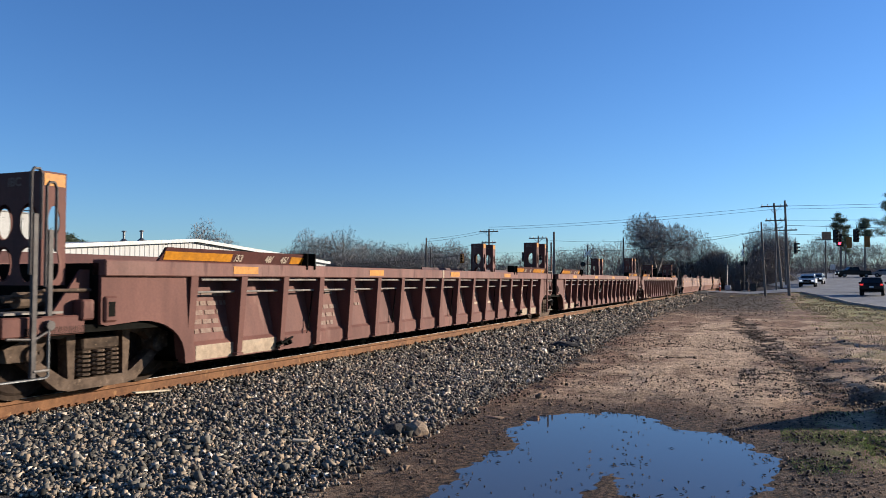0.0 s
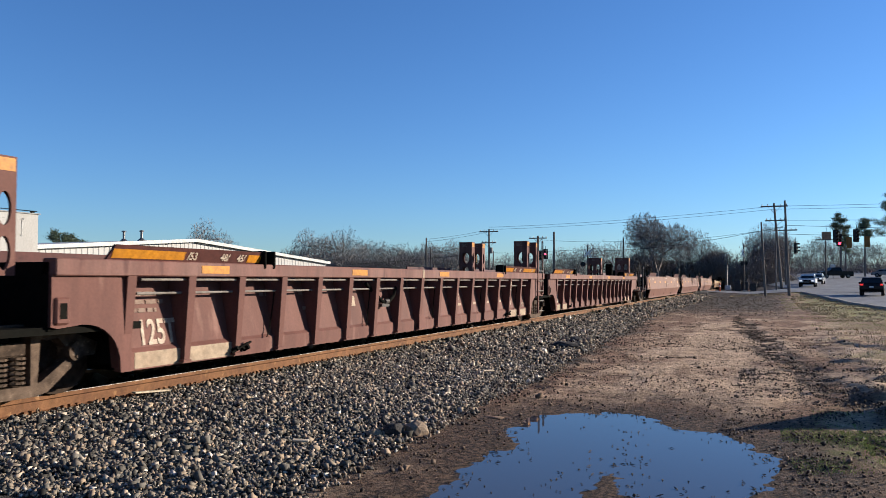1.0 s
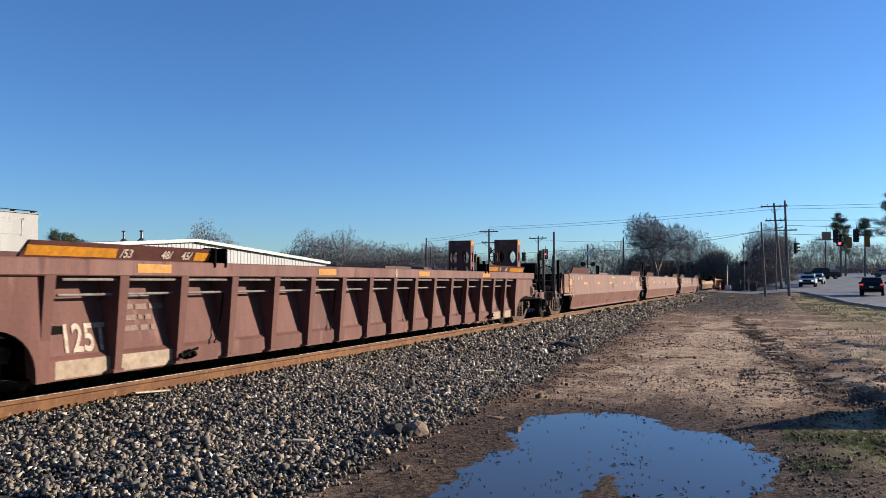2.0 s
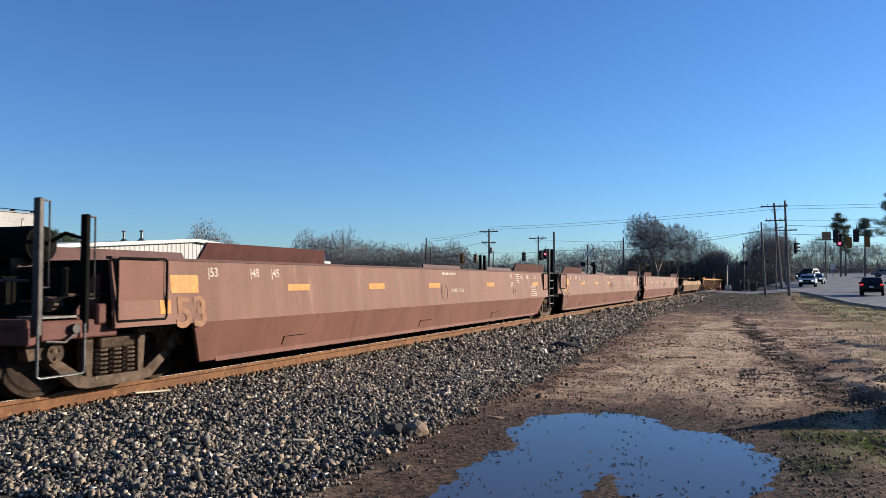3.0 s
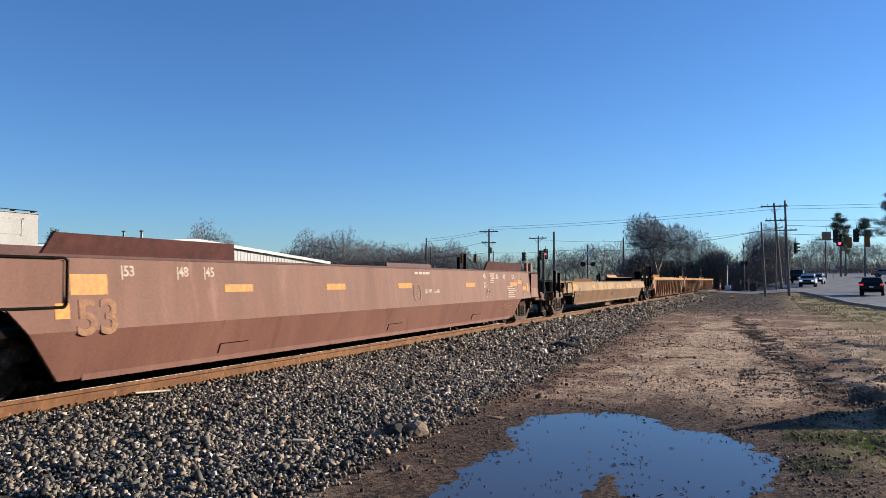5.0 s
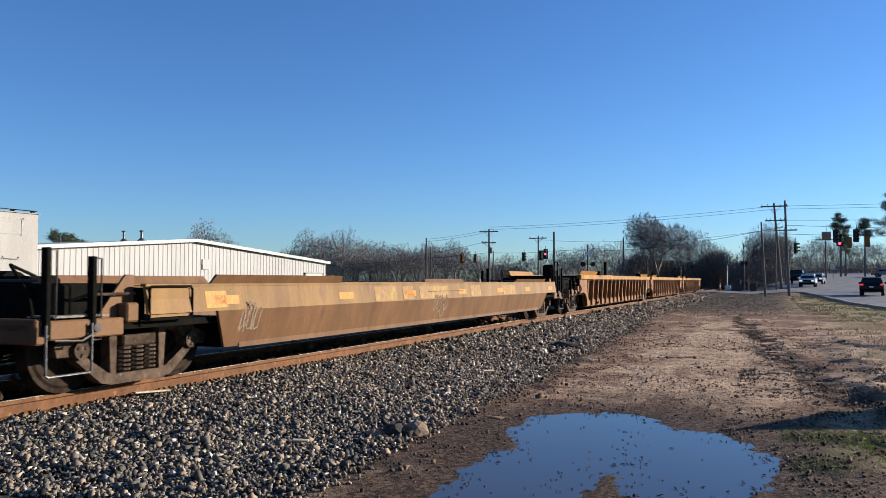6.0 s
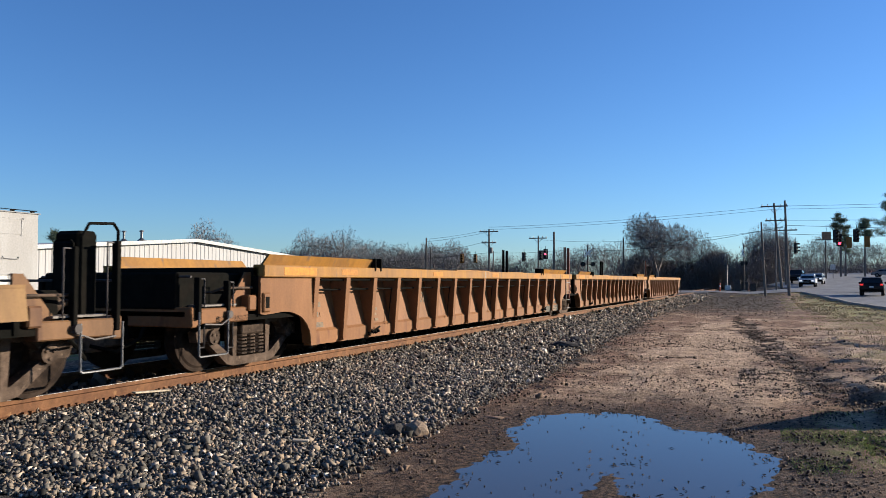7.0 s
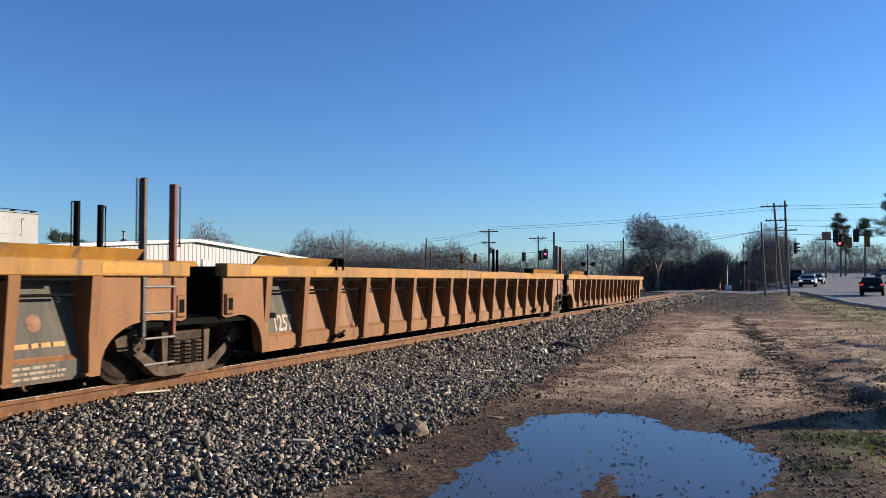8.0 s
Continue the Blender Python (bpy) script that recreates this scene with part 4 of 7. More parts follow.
guide(u2, 14.9, 18.3, BROWN_GUIDE, ORANGE, 1.48, 0.17, ((0.33, "/45"), (0.48, "48/"), (0.85, "53/")), True)
for x in (0.92, -0.92):
    rack(u2, x, 0.05, False, BROWN)
    rack(u2, x, 19.4 - 0.95, False, BROWN)
ladder(u2, 19.4 - 1.15, 19.4 - 0.6, 0.25, 2.62, BROWN, 5)
joint_bits(u2, 19.4)

u3 = ribbed_unit(A2, 0.36, 1.40, 17.2, 18.95, BROWN, BROWN_CHORD, False, UL, (("text", "125T", 0.42, 1.72, 0.50), ("bars", 2.6, 1.1, 0.7, 0.5, 4), ("text", "53", 0.42, 15.4, 0.58), ("bars", 6.3, 1.1, 0.7, 0.2, 1), ("bars", 16.4, 0.95, 0.7, 0.4, 4)))
truck(u3, AU3 - A2)
end_platform(u3, 18.95, 21.2, BROWN, 0.85, 1.35, False, False, hood=0.7, hood_top=1.25)
guide(u3, 1.1, 4.0, BROWN_GUIDE, ORANGE, 1.48, 0.17, GUIDE_MARKS)
guide(u3, 14.6, 18.1, BROWN_GUIDE, ORANGE, 1.48, 0.17, ((0.33, "/45"), (0.48, "48/"), (0.85, "53/")), True)
for x in (0.92, -0.92):
    rack(u3, x, 0.05, False, BROWN)
rack(u3, 0.75, 18.6, True, BROWN)
rack(u3, -0.75, 18.6, True, BROWN)


def smooth_unit(s, y0, ya, yb, y1, ztop, zcrease, zbot, up, low, rim, label, xs=(1.42, 1.50, 1.33), kink=None):
    """A well unit with smooth creased plate sides; the sides' lower part ends on slanting lines at ya and yb."""
    u = thing("well_car", pose(0, s, RAIL), label, "well car", "well cars of the train")
    xt, xc, xb = xs
    zc = zcrease
    for sx in (1, -1):
        bm = bmesh.new()
        zk = kink or zc + 0.02
        xk = xt + (xc - xt) * (ztop - zk) / (ztop - zc)
        k = (zc - zbot) * 0.62 if kink is None else (ya - y0 - 0.15) * (zc - zbot) / (zk - zbot)
        ring0 = [(xt, y0, ztop), (xt, y1, ztop), (xk, y1, zk), (xc, y1, zc), (xc, y0 if kink is None else ya - k, zc), (xk, y0 if kink is None else y0 + 0.15, zk), (xk, y0, zk)]
        if kink is None:
            ring0.pop(5)
        outer = [bm.verts.new((sx * x, y, z)) for x, y, z in ring0]
        inner = [bm.verts.new((sx * (x - 0.04), y, z)) for x, y, z in ring0]
        bm.faces.new(outer), bm.faces.new(inner[::-1])
        for i in range(len(ring0)):
            bm.faces.new((outer[i], inner[i], inner[(i + 1) % len(ring0)], outer[(i + 1) % len(ring0)]))
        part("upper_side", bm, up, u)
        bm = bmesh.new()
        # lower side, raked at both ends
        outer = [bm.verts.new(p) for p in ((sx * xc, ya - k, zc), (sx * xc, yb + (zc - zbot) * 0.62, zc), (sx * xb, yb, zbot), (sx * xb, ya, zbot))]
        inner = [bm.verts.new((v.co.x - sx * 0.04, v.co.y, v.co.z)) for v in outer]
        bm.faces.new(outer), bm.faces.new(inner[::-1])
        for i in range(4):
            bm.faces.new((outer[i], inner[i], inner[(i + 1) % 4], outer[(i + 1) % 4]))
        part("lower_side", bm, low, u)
        part("bottom_flange", boxes((min(sx * xb, sx * (xb + 0.015)), max(sx * xb, sx * (xb + 0.015)), ya + 0.3, yb - 0.3, zbot - 0.02, zbot + 0.10)), low, u)
        part("rim", boxes((min(sx * (xt - .07), sx * (xt + 0.012)), max(sx * (xt - .07), sx * (xt + 0.012)), y0, y1, ztop - 0.02, ztop + 0.012)), rim, u)
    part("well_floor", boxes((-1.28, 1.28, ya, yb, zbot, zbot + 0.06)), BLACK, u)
    # ends coloured black to hold the shade behind the painted sides
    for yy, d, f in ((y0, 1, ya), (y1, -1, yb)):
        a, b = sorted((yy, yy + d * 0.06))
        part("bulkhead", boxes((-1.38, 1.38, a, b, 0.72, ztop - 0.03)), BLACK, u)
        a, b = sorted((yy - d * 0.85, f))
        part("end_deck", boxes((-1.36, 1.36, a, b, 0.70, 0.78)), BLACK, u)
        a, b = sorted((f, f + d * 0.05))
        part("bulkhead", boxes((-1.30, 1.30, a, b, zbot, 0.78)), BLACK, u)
    return u


def tape_patches(u, ys, z, w, h, material, xs, ztop, zc):
    """Reflective patches on a smooth upper side, which leans out downwards."""
    xt, xc, _ = xs
    lean = -math.atan2(xc - xt, ztop - zc)
    for y in ys:
        x = xt + (xc - xt) * (ztop - z) / (ztop - zc)
        o = part("reflector", boxes((0.001, 0.004, 0, w, 0, h)), material, u)
        o.matrix_basis = Matrix.Translation((x, y, z)) @ Euler((0, lean, 0)).to_matrix().to_4x4()


SX = (1.42, 1.50, 1.33)


def on_side(z, xs=SX, ztop=1.51, zc=0.73):
    return xs[0] + (xs[1] - xs[0]) * (ztop - z) / (ztop - zc) + 0.002


SLEAN = -math.atan2(0.08, 0.78)
LLEAN = math.atan2(0.17, 0.52)


def door_frame(u, y0, y1, z0, z1, material):
    bm = bmesh.new()
    x = 1.49
    pipe(bm, [(x, y0, z0), (x, y0, z1 - .03), (x, y0 + .03, z1), (x, y1 - .03, z1), (x, y1, z1 - .03), (x, y1, z0 + .03), (x, y1 - .03, z0), (x, y0, z0)], 0.016)
    part("grab_frame", bm, BLACK, u)
    part("end_panel", boxes((1.455, 1.47, y0 + 0.02, y1 - 0.02, z0 + 0.02, z1 - 0.02)), material, u)


def smooth_marks(u, y_front, y_back, letter, seed):
    tape_patches(u, [y_front + 3.4, y_front + 6.0, y_front + 8.7, y_front + 12.4, y_back - 1.7], 1.10, 0.62, 0.10, ORANGE, SX, 1.51, 0.73)
    stencil(letter, 0.36, on_side(1.0), y_front + 9.0, 0.88, u, STENCIL, SLEAN)
    stencil("53", 0.52, on_side(0.70) + 0.004, y_front + 0.95, 0.69, u, STENCIL_ORANGE, SLEAN, 1.15)
    for i, (f, w) in enumerate(((1.6, "|53"), (2.5, "|48"), (3.0, "|45"))):
        stencil(w, 0.17, on_side(1.32), y_front + f, 1.30, u, STENCIL, SLEAN)
    for f, w in ((1.2, "53|"), (2.0, "48|"), (2.6, "45|")):
        stencil(w, 0.17, on_side(1.32), y_back - f - 0.3, 1.30, u, STENCIL, SLEAN)
    stencil("40", 0.19, on_side(1.3), y_back - 3.9, 1.30, u, STENCIL, SLEAN)
    stencil("20", 0.19, on_side(1.1), y_back - 3.9, 1.08, u, STENCIL, SLEAN)
    bars(on_side(1.42), y_back - 3.4, 1.44, 0.45, 0.28, 5, u, STENCIL, SLEAN, 0.4, seed)
    bars(on_side(1.05), y_back - 2.0, 1.10, 0.75, 0.34, 6, u, STENCIL, SLEAN, 0.3, seed + 1)
    bars(on_side(1.42), y_front + 9.5, 1.43, 0.9, 0.10, 1, u, STENCIL, SLEAN, 0.2, seed + 2)
    stencil("LD LMT  115,600", 0.11, on_side(1.0), y_front + 9.97, 0.99, u, STENCIL, SLEAN)
    bm = bmesh.new()
    ring(bm, (0, 0, 0), "x", 0.18, 0.008, 24, 4)
    o = part("marking", bm, FADED, u)
    o.matrix_basis = Matrix.Translation((on_side(1.0), y_front + 9.55, 1.0)) @ Euler((0, SLEAN, 0)).to_matrix().to_4x4()
    bars(on_side(1.02), y_front + 9.44, 1.07, 0.22, 0.16, 3, u, FADED, SLEAN, 0.3, seed + 3)
    bars(1.47, y_back - 2.3, 0.62, 0.8, 0.16, 3, u, STENCIL_ORANGE, LLEAN, 0.3, seed + 4)
    bm = bmesh.new()
    ring(bm, (0, 0, 0), "x", 0.13, 0.008, 22, 4)
    o = part("marking", bm, STENCIL, u)
    o.matrix_basis = Matrix.Translation((on_side(0.9), y_back - 3.6, 0.90))
    tape_patches(u, [y_front + 0.9], 1.10, 0.5, 0.22, ORANGE, SX, 1.51, 0.73)
    tape_patches(u, [y_front + 0.7], 0.86, 0.18, 0.16, YELLOW_TAPE, SX, 1.51, 0.73)
    for f in (3.4, 8.4, 13.0):
        bm = bmesh.new()
        pipe(bm, [(1.36, y_front + f, 0.30), (1.40, y_front + f, 0.42)], 0.012)
        pipe(bm, [(1.40, y_front + f, 0.42), (1.40, y_front + f + 0.6, 0.42)], 0.006)
        part("weld_line", bm, BLACK, u)


SL = "dusty brown smooth-sided well car, empty, with stencils and orange tape"
S1E, S12, S23, S3E = 68.6, 87.75, 107.25, 125.9
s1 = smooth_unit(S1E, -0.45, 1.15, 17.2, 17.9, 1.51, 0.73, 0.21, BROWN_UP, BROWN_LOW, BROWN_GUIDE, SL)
truck(s1, 0.0)
truck(s1, S12 - S1E)
end_platform(s1, -0.45, -2.0, BROWN, 0.80, 1.22, False, True, hood=0.35, hood_top=1.40)
# tall hand brake and a raised air reservoir on the first smooth car
bm = bmesh.new()
ring(bm, (-0.6, -1.55, 2.08), "y", 0.27, 0.018, 20)
for k in range(4):
    q = math.pi * k / 4
    rod(bm, (-0.6 - 0.26 * math.cos(q), -1.55, 2.08 - 0.26 * math.sin(q)), (-0.6 + 0.26 * math.cos(q), -1.55, 2.08 + 0.26 * math.sin(q)), 0.012, n=5)
rod(bm, (-0.6, -1.55, 2.08), (-0.6, -1.35, 2.08), 0.05, n=8)
part("hand_brake_wheel", bm, BLACK, s1, "black spoked hand brake wheel")
part("brake_housing", boxes((-0.78, -0.40, -1.40, -1.12, 0.8, 2.25), bevel=0.06), BLACK, s1, "black brake housing")
bm = bmesh.new()
rod(bm, (-0.75, -0.60, 1.66), (0.55, -0.60, 1.66), 0.21, n=16)
rod(bm, (0.55, -0.60, 1.66), (0.63, -0.60, 1.66), 0.19, 0.08, n=16)
part("air_reservoir", bm, BLACK, s1, "black air reservoir on a raised bracket")
for x in (0.30, -0.60):
    part("reservoir_bracket", boxes((x, x + 0.12, -0.80, -0.40, 0.8, 1.50), bevel=0.01), GRIME, s1)
bm = bmesh.new()
pipe(bm, [(0.63, -0.60, 1.66), (0.85, -0.55, 1.78), (1.05, -0.5, 1.72), (1.10, -0.48, 1.45), (1.10, -0.48, 0.85)], 0.022)
part("reservoir_hose", bm, BLACK, s1)
smooth_marks(s1, -0.45, 17.9, "B", 11)
guide(s1, 1.0, 4.1, BROWN_GUIDE, None, 1.50, 0.24)
guide(s1, 14.4, 17.6, BROWN_GUIDE, None, 1.50, 0.24, (), True)
door_frame(s1, -0.42, 0.35, 0.80, 1.50, BROWN_LOW)
door_frame(s1, 17.35, 17.95, 0.98, 1.48, BROWN_UP)
joint_bits(s1, S12 - S1E)
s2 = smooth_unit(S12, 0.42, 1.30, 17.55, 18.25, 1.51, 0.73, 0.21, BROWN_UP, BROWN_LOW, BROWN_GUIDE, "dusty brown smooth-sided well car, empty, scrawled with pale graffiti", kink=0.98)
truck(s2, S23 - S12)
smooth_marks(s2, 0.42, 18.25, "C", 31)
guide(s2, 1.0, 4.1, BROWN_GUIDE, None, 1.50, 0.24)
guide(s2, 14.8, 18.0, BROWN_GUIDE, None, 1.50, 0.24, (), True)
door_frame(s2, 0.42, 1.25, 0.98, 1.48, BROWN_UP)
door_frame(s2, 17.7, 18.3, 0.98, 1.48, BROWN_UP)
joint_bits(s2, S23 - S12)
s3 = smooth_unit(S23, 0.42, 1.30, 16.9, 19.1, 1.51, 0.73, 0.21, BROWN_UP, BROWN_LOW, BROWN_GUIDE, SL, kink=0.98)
truck(s3, S3E - S23)
smooth_marks(s3, 0.42, 18.0, "A", 51)
guide(s3, 1.0, 4.1, BROWN_GUIDE, None, 1.50, 0.24)
guide(s3, 14.3, 17.5, BROWN_GUIDE, None, 1.50, 0.24, (), True)
door_frame(s3, 0.42, 1.25, 0.98, 1.48, BROWN_UP)
door_frame(s3, 18.25, 19.1, 0.74, 1.48, BROWN_LOW)
for y in (17.98, 18.42):
    part("strap", boxes((1.36, 1.44, y, y + 0.17, 1.50, 1.78), bevel=0.01), BROWN_UP, s3)
part("top_bar", boxes((1.34, 1.40, 17.9, 19.0, 1.76, 1.80)), BROWN_GUIDE, s3)
for y, z, w, h, m in ((17.0, 1.16, 0.40, 0.10, ORANGE), (17.45, 0.98, 0.36, 0.10, ORANGE), (17.92, 0.93, 0.14, 0.24, YELLOW_TAPE)):
    tape_patches(s3, [y], z, w, h, m, SX, 1.51, 0.73)
bars(on_side(1.35), 17.3, 1.40, 0.2, 0.16, 3, s3, FADED, SLEAN, 0.3, 61)
bars(on_side(1.12), 17.45, 1.20, 0.55, 0.10, 2, s3, FADED, SLEAN, 0.3, 62)
bars(on_side(0.88), 17.4, 0.92, 0.6, 0.14, 2, s3, FADED, SLEAN, 0.3, 63)
end_platform(s3, 19.1, 20.85, BROWN, 0.80, 1.3, hood=0.6, hood_top=1.25)
for u, a in ((s1, S12 - S1E), (s2, S23 - S12)):
    loop_post(u, 1.42, a - 0.92, 0.35, 2.30, -0.1, STEEL, 0.6)
    loop_post(u, 1.42, a - 0.48, 0.35, 2.30, 0.1, BLACK, 0.6)
    loop_post(u, -1.30, a + 0.05, 1.0, 2.15, -0.1, BLACK, 0.6)
    loop_post(u, -1.30, a + 0.5, 1.0, 2.15, 0.1, BLACK, 0.6)
    rung_set(u, 1.46, a - 0.92, a - 0.48, 0.5, 0.25, 5)


scrawl(s2, on_side(0.78) + 0.004, 0.95, 0.74, 0.55, 0.45, 3, 10, SLEAN)
scrawl(s2, 1.361, 1.15, 0.30, 0.45, 0.42, 4, 4, LLEAN, 0.012)
bm = bmesh.new()
rod(bm, (0, 0, 0), (0.003, 0, 0), 0.38, n=40)
part("faded_roundel", bm, BROWN_LOW, s2, "darker round patch where paint faded less").matrix_basis = Matrix.Translation((on_side(1.09) + 0.001, 13.2, 1.09)) @ Euler((0, SLEAN, 0)).to_matrix().to_4x4()
for y, z, w, h in ((10.3, 0.94, 0.55, 0.3), (12.0, 0.98, 0.3, 0.14), (15.6, 0.95, 0.5, 0.12)):
    part("paint_patch", boxes((0, 0.002, y, y + w, 0, h)), BROWN_LOW, s2, "overpainted patch").matrix_basis = pose(on_side(z) + 0.001, 0, z, 0, math.degrees(SLEAN), 0)
part("data_panel", boxes((0, 0.002, 16.75, 17.75, 0, 0.5)), BROWN_LOW, s2, "overpainted data panel").matrix_basis = pose(on_side(0.76) - 0.001, 0, 0.76, 0, math.degrees(SLEAN), 0)
for k in range(3):
    bm = bmesh.new()
    pipe(bm, [(0, i * 0.3, 0.07 * math.sin(i * 0.8 + k * 2) + 0.03 * math.sin(i * 2.1)) for i in range(12)], 0.012, 4)
    for v in bm.verts:
        v.co.x *= 0.15
    part("graffiti", bm, GRAFFITI, s2, "pale sprayed line").matrix_basis = pose(on_side(1.25) + 0.003, 3.3 + 2.9 * k, 1.22, 0, math.degrees(SLEAN))
# single tan car
D1E, D1R = 130.45, 148.75
DX = (1.44, 1.50, 1.36)
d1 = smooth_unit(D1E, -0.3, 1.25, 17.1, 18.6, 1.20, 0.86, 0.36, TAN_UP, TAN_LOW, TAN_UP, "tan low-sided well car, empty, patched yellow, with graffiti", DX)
truck(d1, 0.0)
truck(d1, D1R - D1E)
end_platform(d1, -0.3, -2.25, TAN_LOW, 0.80, 0.75, False, True, hood=1.0, hood_top=1.22)
end_platform(d1, 18.6, 20.5, TAN_LOW, 0.80, 0.85, False, False, hood=0.7, hood_top=1.15)
part("brake_stand", boxes((0.78, 1.16, 19.50, 19.78, 0.8, 1.80), (0.82, 1.12, 19.44, 19.50, 1.05, 1.70), bevel=0.04), BLACK, d1, "black steel brake stand")
bm = bmesh.new()
pipe(bm, [(1.2, 19.5, 0.85), (1.2, 19.5, 1.72), (1.2, 19.6, 1.88), (1.2, 19.95, 1.90), (1.2, 20.02, 1.82), (1.2, 20.02, 0.85)], 0.018)
part("grab_rail", bm, BLACK, d1)
tape_patches(d1, [0.9, 4.1, 6.7, 9.6, 12.4, 15.0, 17.6], 0.94, 0.5, 0.12, YELLOW_TAPE, DX, 1.20, 0.86)
tape_patches(d1, [0.72], 0.90, 0.42, 0.22, YELLOW_TAPE, DX, 1.20, 0.86)
guide(d1, 0.9, 4.3, TAN_LOW, None, 1.20, 0.13)
guide(d1, 14.2, 17.4, TAN_LOW, None, 1.20, 0.10, (), True)
door_frame(d1, -0.28, 0.45, 0.80, 1.18, TAN_UP)
for y, w in ((5.4, 0.9), (6.6, 0.5), (7.4, 1.6), (10.4, 0.7), (12.9, 1.1)):
    tape_patches(d1, [y], 0.88, w, 0.26, WORN_YELLOW, DX, 1.20, 0.86)
for k, (y, w) in enumerate(((1.5, 0.4), (8.2, 0.75))):
    scrawl(d1, 1.402, y, 0.50, w, 0.46, 40 + k, 5, math.atan2(0.14, 0.5), 0.016)
part("weld_seam", boxes((1.485, 1.49, 7.8, 9.9, 1.02, 1.028)), TAN_LOW, d1)

YL = "yellow ribbed-side well car, empty, rusty, with grey repaired panels"
Y1E, Y12, Y23, Y3E = 153.2, 172.2, 191.5, 210.2
y1 = ribbed_unit(Y1E, -0.3, 1.15, 17.2, 18.65, YELLOW, YELLOW_CHORD, True, YL, (("text", "53", 0.40, 15.5, 0.62), ("bars", 1.4, 0.9, 0.3, 0.5, 3), ("bars", 3.5, 0.75, 0.2, 0.3, 3), ("text", "125T", 0.3, 5.5, 0.8), ("text", "20", 0.17, 15.1, 0.98, 1.494), ("text", "40", 0.17, 15.1, 0.78, 1.494)), (15,), STENCIL_DARK)
truck(y1, 0.0)
truck(y1, Y12 - Y1E + 0.1)
end_platform(y1, -0.3, -2.2, YELLOW, 0.85, 0.42, False, False, hood=1.35, hood_top=1.36)
guide(y1, -0.2, 3.2, YELLOW_CHORD, None, 1.48, 0.15)
guide(y1, 14.6, 18.0, YELLOW_CHORD, None, 1.48, 0.13, (), True)
joint_bits(y1, Y12 - Y1E)
bars(on_panel(0.62) + 0.006, 16.35, 0.62, 0.62, 0.1, 1, y1, ORANGE, RLEAN)
bars(1.350, 16.3, 0.40, 0.7, 0.16, 3, y1, CREAM, 0, 0.4, 5)
stencil("18", 0.16, on_panel(1.02), 16.36, 1.0, y1, STENCIL, RLEAN)
stencil("5", 0.14, on_panel(1.02), 16.92, 1.02, y1, STENCIL, RLEAN)
bm = bmesh.new()
rod(bm, (0, 0, 0), (0.004, 0, 0), 0.09, n=20)
part("round_sticker", bm, STENCIL_ORANGE, y1, "faded orange round sticker").matrix_basis = pose(on_panel(0.82) - 0.002, 16.62, 0.82, 0, math.degrees(RLEAN), 0)
part("repaired_sill", boxes((1.3455, 1.3475, 15.2, 17.2, 0.225, 0.425)), GREY_PATCH, y1)
y2 = ribbed_unit(Y12, 0.36, 1.35, 17.55, 18.95, YELLOW, YELLOW_CHORD, True, YL, (("text", "125T", 0.34, 1.74, 0.50), ("text", "53", 0.40, 15.7, 0.62)), (0,), STENCIL)
truck(y2, Y23 - Y12 + 0.1)
guide(y2, 1.1, 3.3, YELLOW_CHORD, None, 1.48, 0.12)
guide(y2, 14.9, 18.2, YELLOW_CHORD, None, 1.48, 0.12, (), True)
joint_bits(y2, Y23 - Y12)
y3 = ribbed_unit(Y23, 0.36, 1.35, 17.3, 18.6, YELLOW, YELLOW_CHORD, True, YL, (("text", "53", 0.40, 15.5, 0.62),), (), STENCIL_DARK)
truck(y3, Y3E - Y23 - 0.3)
guide(y3, 1.1, 3.3, YELLOW_CHORD, None, 1.48, 0.12)
end_platform(y3, 18.6, 20.1, YELLOW, 0.85, 0.7)
part("end_of_train_box", boxes((-0.2, 0.2, 20.1, 20.3, 0.55, 1.25), bevel=0.04), mat("pale_plastic", (0.75, 0.74, 0.72), 0.5), y3, "white end-of-train marker box")
for u, a in ((y1, Y12 - Y1E), (y2, Y23 - Y12)):
    loop_post(u, 1.42, a - 1.08, 0.6, 2.44, -0.1, STEEL, 0.75)
    loop_post(u, 1.42, a - 0.58, 0.6, 2.42, 0.12, RED_STEEL, 0.75)
    loop_post(u, -1.42, a + 0.6, 1.2, 2.44, -0.1, BLACK, 0.75)
    loop_post(u, -1.42, a + 1.05, 1.2, 2.42, 0.1, BLACK, 0.75)
    rung_set(u, 1.46, a - 1.08, a - 0.58, 0.28, 0.3, 4)
TRAIN = [u1, u2, u3, s1, s2, s3, d1, y1, y2, y3]


# ---- beyond the track: buildings ----
WHITE_METAL = mat("white_ribbed_cladding", (0.330, 0.326, 0.318), 0.5, 0, (0.270, 0.264, 0.254), 0.5, 0.5, 20, 0.03, None, True, mottle=0.05)
WHITE_BLOCK = mat("white_painted_masonry", (0.326, 0.319, 0.303), 0.8, 0, (0.274, 0.260, 0.241), 0.6, 0.4, 8, 0.2, (0.293, 0.280, 0.260), True, mottle=0.05)
ROOF_METAL = mat("white_roof_metal", (0.391, 0.391, 0.378), 0.45, 0, None, 0.2, 1, 20, 0.03)
DARK_GLASS = mat("dark_window_glass", (0.015, 0.016, 0.018), 0.08, 0, None, 0.2, 2, 20, 0.0)
WX, WR, WY0, WY1 = -46.9, 65.8, 39.3, 92.3


def gable(y):
    return 5.80 - (0.066 if y > WR else 0.074) * abs(y - WR)


